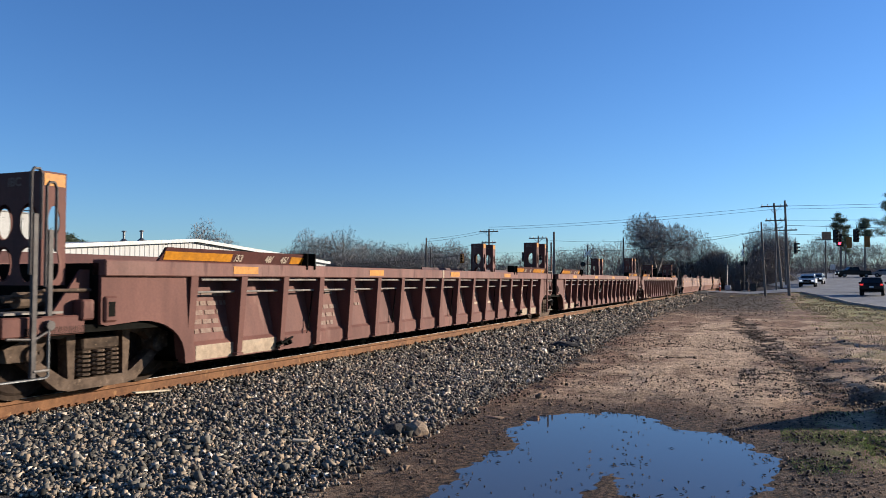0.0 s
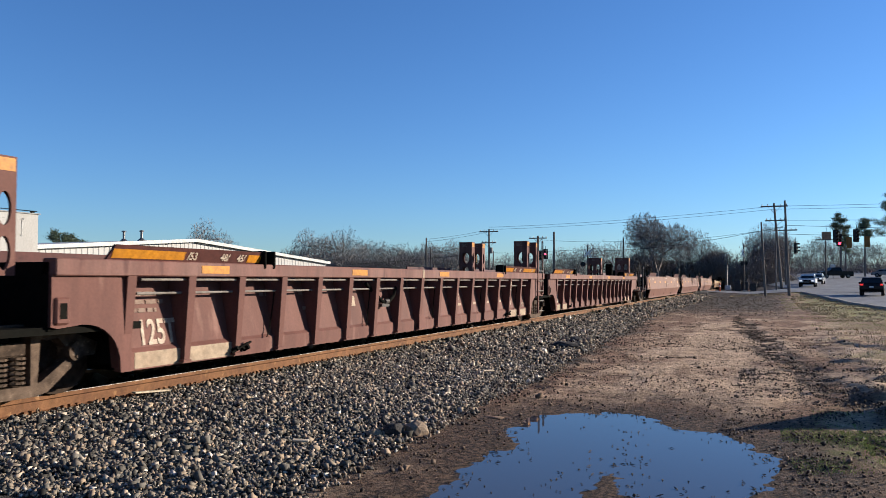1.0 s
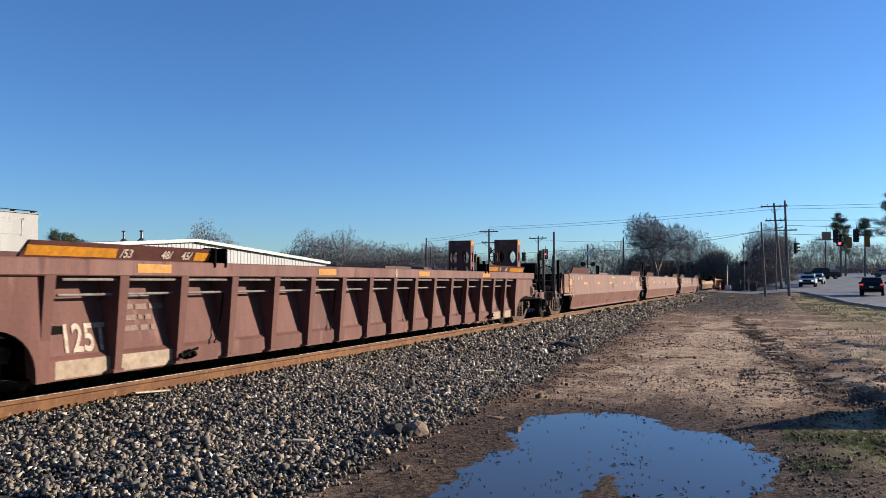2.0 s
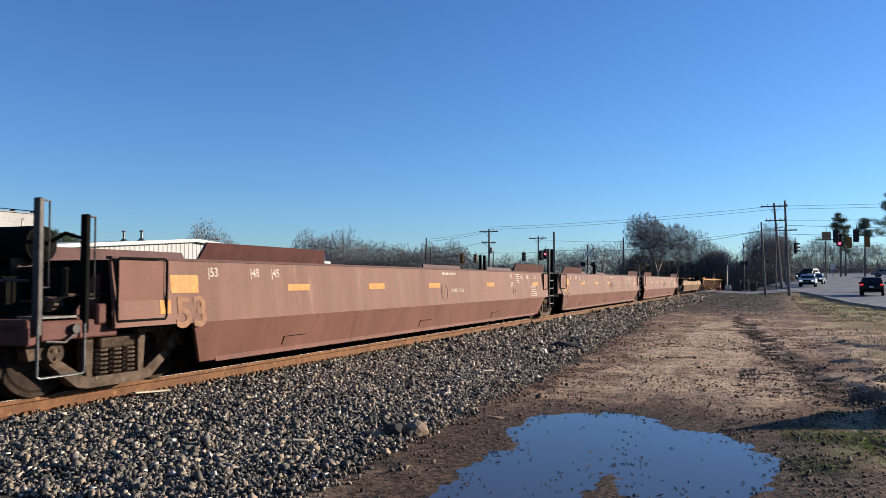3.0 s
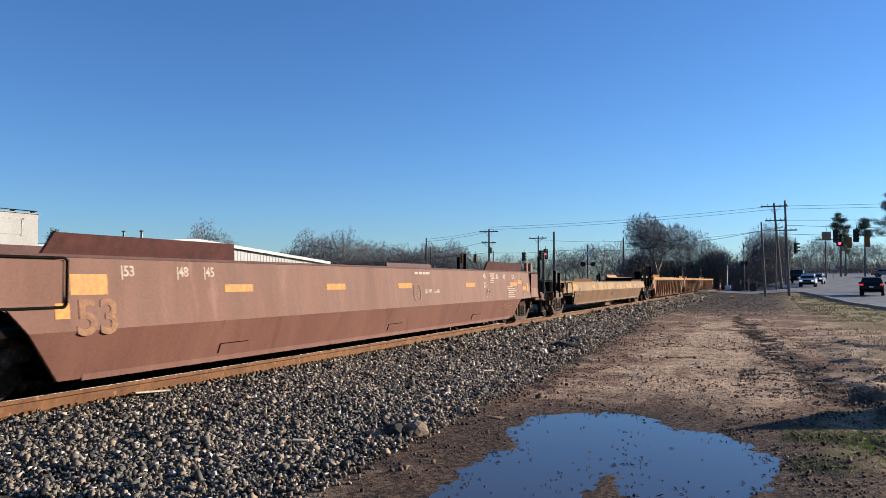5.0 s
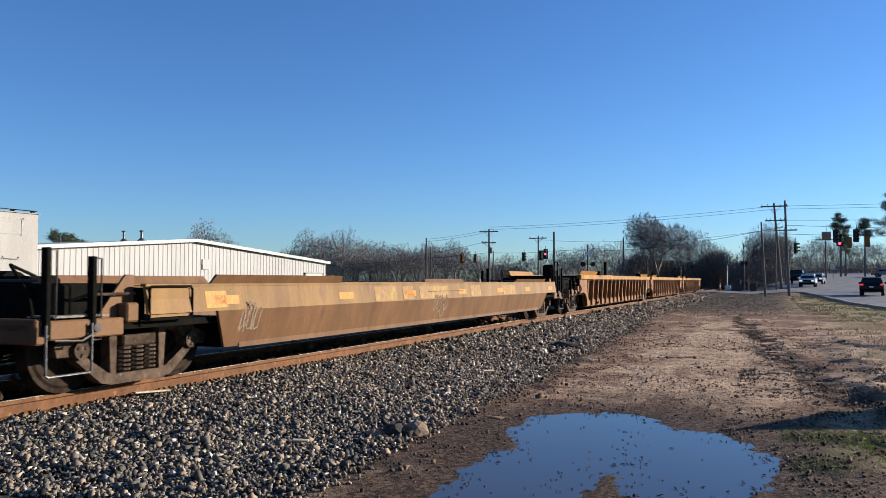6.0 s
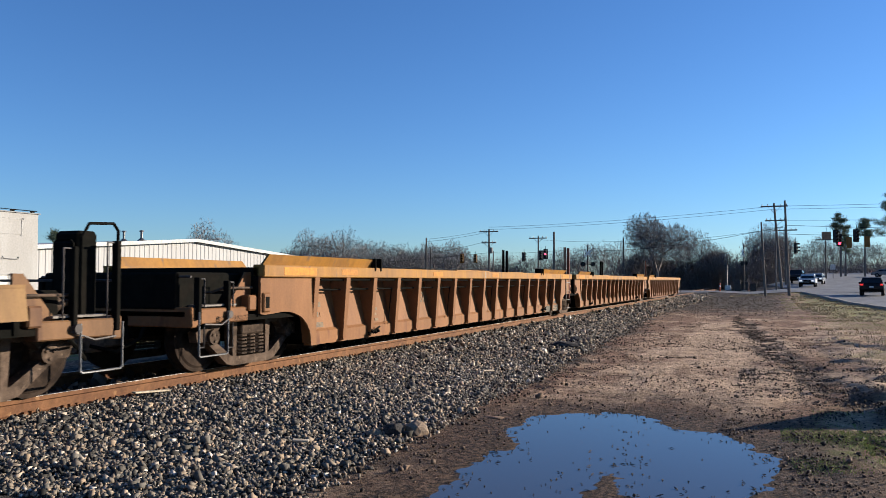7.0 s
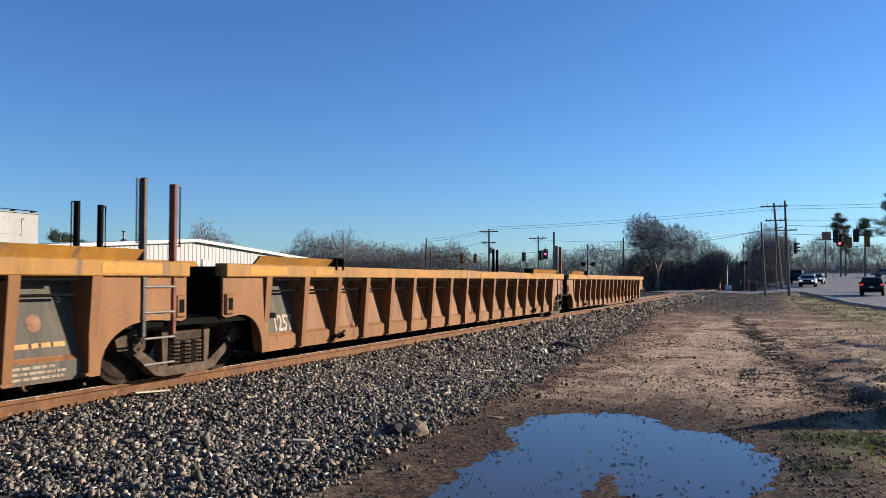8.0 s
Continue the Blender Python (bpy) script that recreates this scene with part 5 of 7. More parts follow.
def warehouse():
    w = thing("warehouse", pose(WX, 0, 0), "long white ribbed-metal warehouse with a low gable roof", "warehouse")
    bm = bmesh.new()
    cols = []
    n = int((WY1 - WY0) / 0.62)
    for i in range(n):
        for f, d in ((0.0, 0.0), (0.50, 0.0), (0.60, 0.04), (0.84, 0.04), (0.94, 0.0)):
            y = WY0 + (i + f) * 0.62
            cols.append((bm.verts.new((d, y, 0)), bm.verts.new((d, y, gable(y)))))
    for p, q in zip(cols, cols[1:]):
        bm.faces.new((p[0], q[0], q[1], p[1]))
    part("wall", bm, WHITE_METAL, w, "white ribbed metal gable wall")
    bm = bmesh.new()
    prism(bm, ((WY0, 0), (WY1, 0), (WY1, gable(WY1) - 0.05), (WR, gable(WR) - 0.05), (WY0, gable(WY0) - 0.05)), "x", -60, -0.04)
    part("inner_wall", bm, WHITE_METAL, w)
    for y0, y1 in ((WY0 - 0.4, WR), (WR, WY1 + 0.4)):
        bm = bmesh.new()
        prism(bm, ((y0, gable(y0)), (y1, gable(y1)), (y1, gable(y1) + 0.14), (y0, gable(y0) + 0.14)), "x", -60.3, 0.45)
        part("roof", bm, ROOF_METAL, w, "white metal roof slope")
        bm = bmesh.new()
        prism(bm, ((y0, gable(y0) - 0.16), (y1, gable(y1) - 0.16), (y1, gable(y1) + 0.18), (y0, gable(y0) + 0.18)), "x", 0.45, 0.52)
        part("verge_trim", bm, ROOF_METAL, w)
    for y in (58.3, 60.6):
        bm = bmesh.new()
        z = gable(y)
        rod(bm, (-2.0, y, z), (-2.0, y, z + 1.05), 0.12, n=10)
        rod(bm, (-2.0, y, z + 1.05), (-2.0, y, z + 1.18), 0.24, 0.18, n=10)
        rod(bm, (-2.0, y, z + 0.05), (-2.0, y, z + 0.4), 0.5, 0.16, n=10)
        part("vent_pipe", bm, GALV, w, "galvanised roof vent with a cap")
    part("wall_box", boxes((0.045, 0.14, 67.1, 68.2, 2.8, 3.9), bevel=0.03), WHITE_METAL, w, "pale wall-mounted box")
    d = part("loading_door", boxes((0.085, 0.12, 87.2, 91.3, 0, 2.5)), mat("pale_door", (0.592, 0.562, 0.503), 0.6), w, "pale loading door")
    part("door_frame", boxes((0.08, 0.2, 86.9, 87.2, 0, 2.6), (0.08, 0.2, 91.3, 91.6, 0, 2.6), (0.08, 0.2, 86.9, 91.6, 2.5, 2.7)), GALV, d)


def block_building():
    b = thing("block_building", pose(-39.9, 0, 0), "white-painted masonry building with a flat parapet", "building")
    part("wall", boxes((-12.0, 0, 8.0, 41.0, 0, 6.35), bevel=0.03), WHITE_BLOCK, b)
    part("coping", boxes((-12.1, 0.1, 7.9, 41.1, 6.35, 6.42)), mat("grey_coping", (0.222, 0.222, 0.222), 0.6), b)
    bm = bmesh.new()
    pipe(bm, [(0.05, 8.2, 6.55), (0.05, 40.8, 6.55)], 0.03)
    part("parapet_rail", bm, BLACK, b)
    for k in range(20):
        part("rail_bracket", boxes((-0.02, 0.08, 40.3 - k * 1.6, 40.6 - k * 1.6, 6.42, 6.58)), BLACK, b)
    part("wall_panel", boxes((0.0, 0.03, 33.0, 39.6, 4.85, 5.9)), WHITE_BLOCK, b)
    trim = mat("grey_mortar", (0.311, 0.303, 0.289), 0.8)
    part("panel_edge", boxes((0.0, 0.05, 39.6, 39.75, 4.75, 6.0), (0.0, 0.05, 33.0, 39.75, 5.9, 5.97)), trim, b)
    w = part("window", boxes((0.0, 0.06, 31.0, 38.6, 0.3, 2.0)), mat("white_frame", (0.592, 0.577, 0.533), 0.6), b, "white-framed window")
    part("pane", boxes((0.062, 0.07, 31.5, 37.4, 0.6, 1.62)), DARK_GLASS, w)
    part("window_reveal", boxes((0.0, 0.1, 38.6, 38.9, 0.3, 2.1), (0.0, 0.1, 31.0, 38.9, 2.0, 2.1)), trim, w)
    bm = bmesh.new()
    pipe(bm, [(0.0, 38.2, 3.3), (0.12, 38.2, 3.15), (0.12, 39.4, 3.15), (0.0, 39.4, 3.3)], 0.025)
    part("bracket", bm, GALV, b)


warehouse()
block_building()

# ---- road, crossing ----
ASPHALT = mat("worn_asphalt", (0.190, 0.190, 0.190), 0.75, 0, (0.140, 0.140, 0.140), 0.8, 0.25, 60, 0.4, (0.212, 0.212, 0.212))
CONCRETE = mat("pale_concrete", (0.281, 0.259, 0.229), 0.85, 0, (0.192, 0.178, 0.155), 0.6, 1.5, 40, 0.3)
LINE = mat("road_line_paint", (0.407, 0.392, 0.355), 0.7, 0, (0.185, 0.178, 0.163), 0.6, 3, 40)
LINE_YELLOW = mat("yellow_road_line", (0.370, 0.244, 0.044), 0.7, 0, None, 0.5, 3, 40)


def road_edge(y):
    return 14.6 - 0.085 * (y - 50)


def sheet(name, xs, ys, lift, material, label, cat="road"):
    X, Y = np.meshgrid(xs, ys)
    if name == "road":
        X = X + np.array([road_edge(v) for v in ys])[:, None]
    Z = ground_z(X, Y) + lift
    w, h = len(xs), len(ys)
    g = np.arange(w * h).reshape(h, w)
    f = np.stack([g[:-1, :-1], g[:-1, 1:], g[1:, 1:], g[1:, :-1]], -1).reshape(-1, 4)
    me = bpy.data.meshes.new(name)
    me.from_pydata(np.stack([X, Y, Z], -1).reshape(-1, 3).tolist(), [], f.tolist())
    me.materials.append(material)
    me.polygons.foreach_set("use_smooth", [True] * len(me.polygons))
    return tagged(new(name, me), label, cat, kind="structure")


sheet("road", np.array([0, 1, 2, 4, 8, 12, 16, 24, 34.0]), np.arange(18, 300, 2.0), 0.05, ASPHALT, "worn grey asphalt road beside the track")
sheet("side_road", steps((-70, -12, 4), (-12, 30, 0.75), (30, 110, 8)), np.arange(88.0, 101.1, 0.5), 0.075, ASPHALT, "worn asphalt road over the level crossing")


def kerb():
    bm = bmesh.new()
    prev = None
    for y in np.arange(18, 87.1, 1.0):
        x = road_edge(y)
        z = float(ground_z(x, y))
        c = [bm.verts.new(p) for p in ((x - 0.32, y, z - 0.1), (x - 0.32, y, z + 0.17), (x - 0.02, y, z + 0.17), (x + 0.02, y, z + 0.06), (x + 0.35, y, z + 0.055), (x + 0.35, y, z - 0.1))]
        if prev:
            for i in range(5):
                bm.faces.new((prev[i], prev[i + 1], c[i + 1], c[i]))
        prev = c
    tagged(part("kerb", bm, CONCRETE), "pale concrete kerb and gutter", "kerb", kind="structure")


kerb()
for k, (dx, m) in enumerate(((6.6, LINE_YELLOW), (6.95, LINE_YELLOW), (10.4, LINE), (3.3, LINE))):
    bm = bmesh.new()
    for y in np.arange(20, 84, 1.0):
        if m is LINE and int(y) % 8 > 3:
            continue
        q = [bm.verts.new((road_edge(yy) + dx + o, yy, float(ground_z(road_edge(yy) + dx + o, yy)) + 0.062)) for yy, o in ((y, 0), (y, 0.12), (y + 1, 0.12), (y + 1, 0))]
        bm.faces.new(q)
    tagged(part("lane_line", bm, m), "worn painted lane line on the asphalt", "road marking", kind="structure")
# level crossing panels beside the rails
crossing = tagged(new("level_crossing"), "grey concrete level crossing over the track", "level crossing", kind="structure")
for x0, x1 in ((-2.2, -0.83), (-0.66, 0.66), (0.83, 2.2)):
    part("crossing_panel", boxes((x0, x1, 86.5, 102.5, RAIL - 0.2, RAIL - 0.006), bevel=0.01), CONCRETE, crossing)

# ---- poles, wires, signals ----
POLE = mat("weathered_pole_wood", (0.141, 0.126, 0.111), 0.9, 0, (0.081, 0.070, 0.063), 0.7, 2, 40, 0.5, None, True)
LAMP_RED = mat("lit_red_lens", (0.8, 0.05, 0.05), 0.3, emit=(1.0, 0.04, 0.08, 3.0))
LAMP_OFF = mat("dark_signal_lens", (0.022, 0.011, 0.009), 0.25)
HEAD_BLACK = mat("black_signal_housing", (0.022, 0.022, 0.024), 0.6)
HEAD_YELLOW = mat("yellow_signal_housing", (0.178, 0.092, 0.030), 0.6)
WIRE = mat("dark_wire", (0.022, 0.022, 0.024), 0.7)
SIGN = mat("white_sign_paint", (0.555, 0.555, 0.540), 0.5)
SIGN_BACK = mat("tan_sign_back", (0.266, 0.170, 0.104), 0.6)


def pole(x, y, h, top=None, arm=0, lean=(0, 0), r=0.15, gear=False, label="weathered wooden utility pole on the verge"):
    z = float(ground_z(x, y)) - 0.3
    p = thing("utility_pole", pose(x, y, z), label, "utility pole", "utility poles")
    bm = bmesh.new()
    rod(bm, (0, 0, 0), (lean[0], lean[1], h), r, r * 0.62, n=10)
    part("shaft", bm, POLE, p)
    for k in range(arm):
        zz = h - 0.4 - k * 1.7
        f = zz / h
        cx, cy = lean[0] * f, lean[1] * f
        wid = 1.5 - 0.35 * k
        part("crossarm", boxes((cx - wid, cx + wid, cy - 0.2, cy - 0.07, zz - 0.08, zz + 0.08)), POLE, p)
        for sx in (-wid + 0.15, -wid / 2, wid / 2, wid - 0.15):
            bm = bmesh.new()
            rod(bm, (cx + sx, cy - 0.13, zz + 0.08), (cx + sx, cy - 0.13, zz + 0.30), 0.06, 0.04, n=8)
            part("insulator", bm, GALV, p)
        bm = bmesh.new()
        for sx in (-0.75, 0.75):
            rod(bm, (cx, cy - 0.12, zz - 0.8), (cx + sx, cy - 0.16, zz - 0.05), 0.025, n=5)
        part("brace", bm, GALV, p)
    if gear:
        bm = bmesh.new()
        rod(bm, (lean[0] * 0.7 + 0.35, -0.1, h * 0.62), (lean[0] * 0.7 + 0.35, -0.1, h * 0.62 + 0.9), 0.26, n=12)
        part("transformer", bm, GALV, p)
    return p


pole(7.81, 80.0, 7.2, lean=(-0.27, -0.3), r=0.12)
pole(9.82, 78.7, 9.0, lean=(-0.25, -0.3), r=0.14)
pole(9.57, 103.4, 10.6, arm=2, lean=(-0.75, -0.5), r=0.18)
pole(-31.1, 113.7, 9.8, arm=2, r=0.2, gear=True)
pole(-30.2, 113.0, 6.4, r=0.13)
pole(-26.8, 126.0, 9.3, arm=1, r=0.18)
pole(-19.4, 107.4, 8.7, r=0.2)
pole(-12.2, 121.3, 8.5, r=0.16)
pole(-39.8, 109.8, 8.4, r=0.18, label="weathered wooden pole carrying a flood lamp")
pole(-38.7, 108.9, 6.9, r=0.12)
pole(10.3, 118.0, 8.2, arm=1, r=0.15)
pole(8.9, 98.0, 6.9, r=0.1, label="slim wooden pole beside the crossing")
pole(17.2, 150.0, 7.4, arm=1, r=0.15)


def wire(p, q, sag, r=0.017):
    p, q = Vector(p), Vector(q)
    bm = bmesh.new()
    pts = []
    for i in range(17):
        f = i / 16
        v = p.lerp(q, f)
        v.z -= sag * 4 * f * (1 - f)
        pts.append(v)
    pipe(bm, pts, r, 5)
    tagged(part("overhead_wire", bm, WIRE), "thin dark overhead wire strung between poles", "wire", "overhead wires")


for dz, dy in ((0.0, 0.0), (-0.35, 0.3)):
    wire((-31.0, 113.5, 9.75 + dz), (8.9, 102.8 + dy, 10.6 + dz), 0.35)
    wire((8.9, 102.8 + dy, 10.6 + dz), (60.0, 112.0, 11.6 + dz), 0.3)
    wire((-31.0, 113.5, 9.4 + dz), (-39.8, 109.8, 7.9 + dz), 0.15)
wire((-31.0, 113.5, 7.7), (-39.8, 109.8, 5.7), 0.15)
wire((-31.0, 113.5, 5.9), (-19.4, 107.4, 5.75), 0.15)
wire((-31.0, 113.5, 5.9), (-60, 112, 4.0), 0.2)
wire((-19.4, 107.4, 5.9), (9.4, 78.4, 6.6), 0.9)
wire((-26.8, 126, 8.4), (-12.2, 121.3, 7.6), 0.2)
wire((-12.2, 121.3, 7.2), (10.1, 118, 8.9), 0.3)
wire((9.4, 78.3, 6.7), (46.0, 96.0, 6.9), 0.35)
wire((9.4, 78.3, 5.9), (46.0, 96.0, 6.2), 0.35)
wire((9.0, 103, 8.9), (60, 118, 10.0), 0.4)
wire((7.5, 79.8, 6.6), (9.4, 78.5, 6.5), 0.02)


def traffic_light(x, y, z, turn, housing, lit=None, wire_z=0.5, face=True, label=""):
    t = thing("traffic_light", pose(x, y, z, 0, 0, turn), label or "three-lens traffic light hanging from a span wire", "traffic light", "traffic lights")
    part("housing", boxes((-0.19, 0.19, -0.12, 0.12, -0.55, 0.55), bevel=0.03), housing, t)
    part("back_plate", boxes((-0.30, 0.30, 0.10, 0.13, -0.66, 0.66), bevel=0.02), housing, t)
    for k, zz in enumerate((0.35, 0.0, -0.35)):
        bm = bmesh.new()
        rod(bm, (0, -0.12, zz), (0, -0.135, zz), 0.13, n=16)
        part("lens", bm, LAMP_RED if lit == k else LAMP_OFF, t, "glowing red lens" if lit == k else "")
        bm = bmesh.new()
        for i in range(9):
            a0, a1 = math.pi * i / 9, math.pi * (i + 1) / 9
            q = [bm.verts.new((0.15 * math.cos(a), yy, zz + 0.15 * math.sin(a))) for a, yy in ((a0, -0.12), (a1, -0.12), (a1, -0.34), (a0, -0.34))]
            bm.faces.new(q)
        part("visor", bm, housing, t)
    bm = bmesh.new()
    rod(bm, (0, 0, 0.55), (0, 0, 0.55 + wire_z), 0.03, n=6)
    part("hanger", bm, BLACK, t)
    return t


traffic_light(14.5, 89.0, 6.15, 20, HEAD_BLACK)
traffic_light(16.4, 89.8, 6.2, 20, HEAD_BLACK)
traffic_light(15.2, 94.7, 6.0, 0, HEAD_BLACK, lit=2, label="traffic light with its red signal glowing on a span wire")
traffic_light(17.1, 106.3, 6.2, 180, HEAD_YELLOW, label="tan traffic light seen from behind on a span wire")
traffic_light(19.1, 107.1, 6.3, 180, HEAD_YELLOW, label="tan traffic light seen from behind on a span wire")
traffic_light(10.7, 87.5, 4.95, 70, HEAD_BLACK)
traffic_light(-31.3, 102.7, 4.75, 10, HEAD_YELLOW, label="weathered yellow traffic light on a span wire")
traffic_light(-33.0, 112.8, 5.0, 10, HEAD_YELLOW, label="weathered yellow traffic light on a span wire")
traffic_light(-23.3, 106.0, 4.95, 60, HEAD_BLACK)
traffic_light(-19.8, 102.0, 5.0, 0, HEAD_BLACK)
traffic_light(-19.0, 101.3, 5.15, 0, HEAD_BLACK, lit=1, label="traffic light with its red signal glowing on a span wire")
t = thing("street_sign", pose(13.9, 94.1, 6.5), "tan back of a square hanging road sign", "road sign")
part("board", boxes((-0.45, 0.45, -0.02, 0.02, -0.4, 0.4), bevel=0.01), SIGN_BACK, t)
part("hanger", boxes((-0.02, 0.02, -0.02, 0.02, 0.4, 0.9)), BLACK, t)


def crossing_signal(x, y, h, turn, label="railway crossing signal with crossbuck and round hooded lamps"):
    s = thing("crossing_signal", pose(x, y, float(ground_z(x, y)), 0, 0, turn), label, "crossing signal", "crossing signals")
    bm = bmesh.new()
    rod(bm, (0, 0, 0), (0, 0, h), 0.075, n=10)
    part("mast", bm, STEEL, s)
    part("base", boxes((-0.25, 0.25, -0.25, 0.25, -0.05, 0.25), bevel=0.03), CONCRETE, s)
    for a in (45, -45):
        o = part("crossbuck_board", boxes((-0.6, 0.6, -0.03, 0.0, -0.11, 0.11)), SIGN, s)
        o.matrix_basis = pose(0, -0.1 if a > 0 else -0.14, h - 0.9, 0, a, 0)
    part("lamp_arm", boxes((-0.75, 0.75, -0.04, 0.04, h * 0.62 - 0.04, h * 0.62 + 0.04)), HEAD_BLACK, s)
    for sx in (-0.62, 0.62):
        for sy in (-1, 1):
            bm = bmesh.new()
            rod(bm, (sx, 0, h * 0.62), (sx, sy * 0.16, h * 0.62), 0.16, n=14)
            rod(bm, (sx, sy * 0.06, h * 0.62), (sx, sy * 0.075, h * 0.62), 0.3, n=18)
            part("warning_lamp", bm, HEAD_BLACK, s)
    bm = bmesh.new()
    rod(bm, (0, 0, h), (0, 0, h + 0.2), 0.16, 0.05, n=12)
    part("bell", bm, GALV, s)
    return s


crossing_signal(-13.0, 99.4, 6.0, 20)
crossing_signal(5.4, 101.6, 5.6, -68)
for k in range(3):
    bm = boxes((4.2 + k * 0.9, 4.9 + k * 0.9, 104.0, 104.6, 0.3, 1.7 - k * 0.2), bevel=0.03)
    tagged(part("signal_cabinet", bm, STEEL), "grey steel signal equipment cabinet by the crossing", "cabinet", "signal cabinets")
lp = thing("lamp_post", pose(2.75, 116.9, 0.3), "slim grey steel lamp post beyond the crossing", "lamp post")
bm = bmesh.new()
rod(bm, (0, 0, 0), (0, 0, 3.5), 0.09, 0.07, n=8)
part("post", bm, GALV, lp)
part("lamp_head", boxes((-0.45, 0.1, -0.1, 0.1, 3.45, 3.6), bevel=0.03), GALV, lp)
part("base_box", boxes((-0.3, 0.5, -0.3, 0.3, 0, 0.7), bevel=0.03), SIGN, lp)
for x, y, h in ((1.9, 96.5, 1.0), (4.6, 110.0, 0.75)):
    mk = thing("delineator_post", pose(x + 1.0, y, float(ground_z(x + 1.0, y))), "orange-red marker post with a pale band", "marker post", "marker posts")
    bm = bmesh.new()
    rod(bm, (0, 0, 0), (0, 0, h), 0.12, 0.07, n=10)
    part("post", bm, mat("orange_plastic", (0.444, 0.081, 0.037), 0.5), mk)
    bm = bmesh.new()
    rod(bm, (0, 0, h * 0.6), (0, 0, h * 0.75), 0.105, 0.10, n=10)
    part("band", bm, SIGN, mk)
    part("foot", boxes((-0.18, 0.18, -0.18, 0.18, 0, 0.05)), BLACK, mk)
sg = thing("road_sign", pose(18.6, 155.0, float(ground_z(18.6, 155.0))), "small white road sign on a steel post", "road sign")
part("post", boxes((-0.04, 0.04, 0.0, 0.06, 0, 2.4)), GALV, sg)
part("board", boxes((-0.4, 0.4, -0.03, 0.0, 1.5, 2.4), bevel=0.01), SIGN, sg)

# ---- vehicles ----
GLASS = mat("tinted_car_glass", (0.015, 0.018, 0.022), 0.06, 0, None, 0.1, 2, 20, 0.0)
TYRE = mat("tyre_rubber", (0.015, 0.015, 0.015), 0.85)
HEADLAMP = mat("lit_headlamp", (0.8, 0.8, 0.76), 0.2, emit=(1.0, 0.95, 0.85, 0.35))
TAIL = mat("lit_tail_lamp", (0.7, 0.03, 0.03), 0.3, emit=(1.0, 0.06, 0.05, 0.35))
TAIL_OFF = mat("tail_lamp", (0.185, 0.015, 0.015), 0.3)


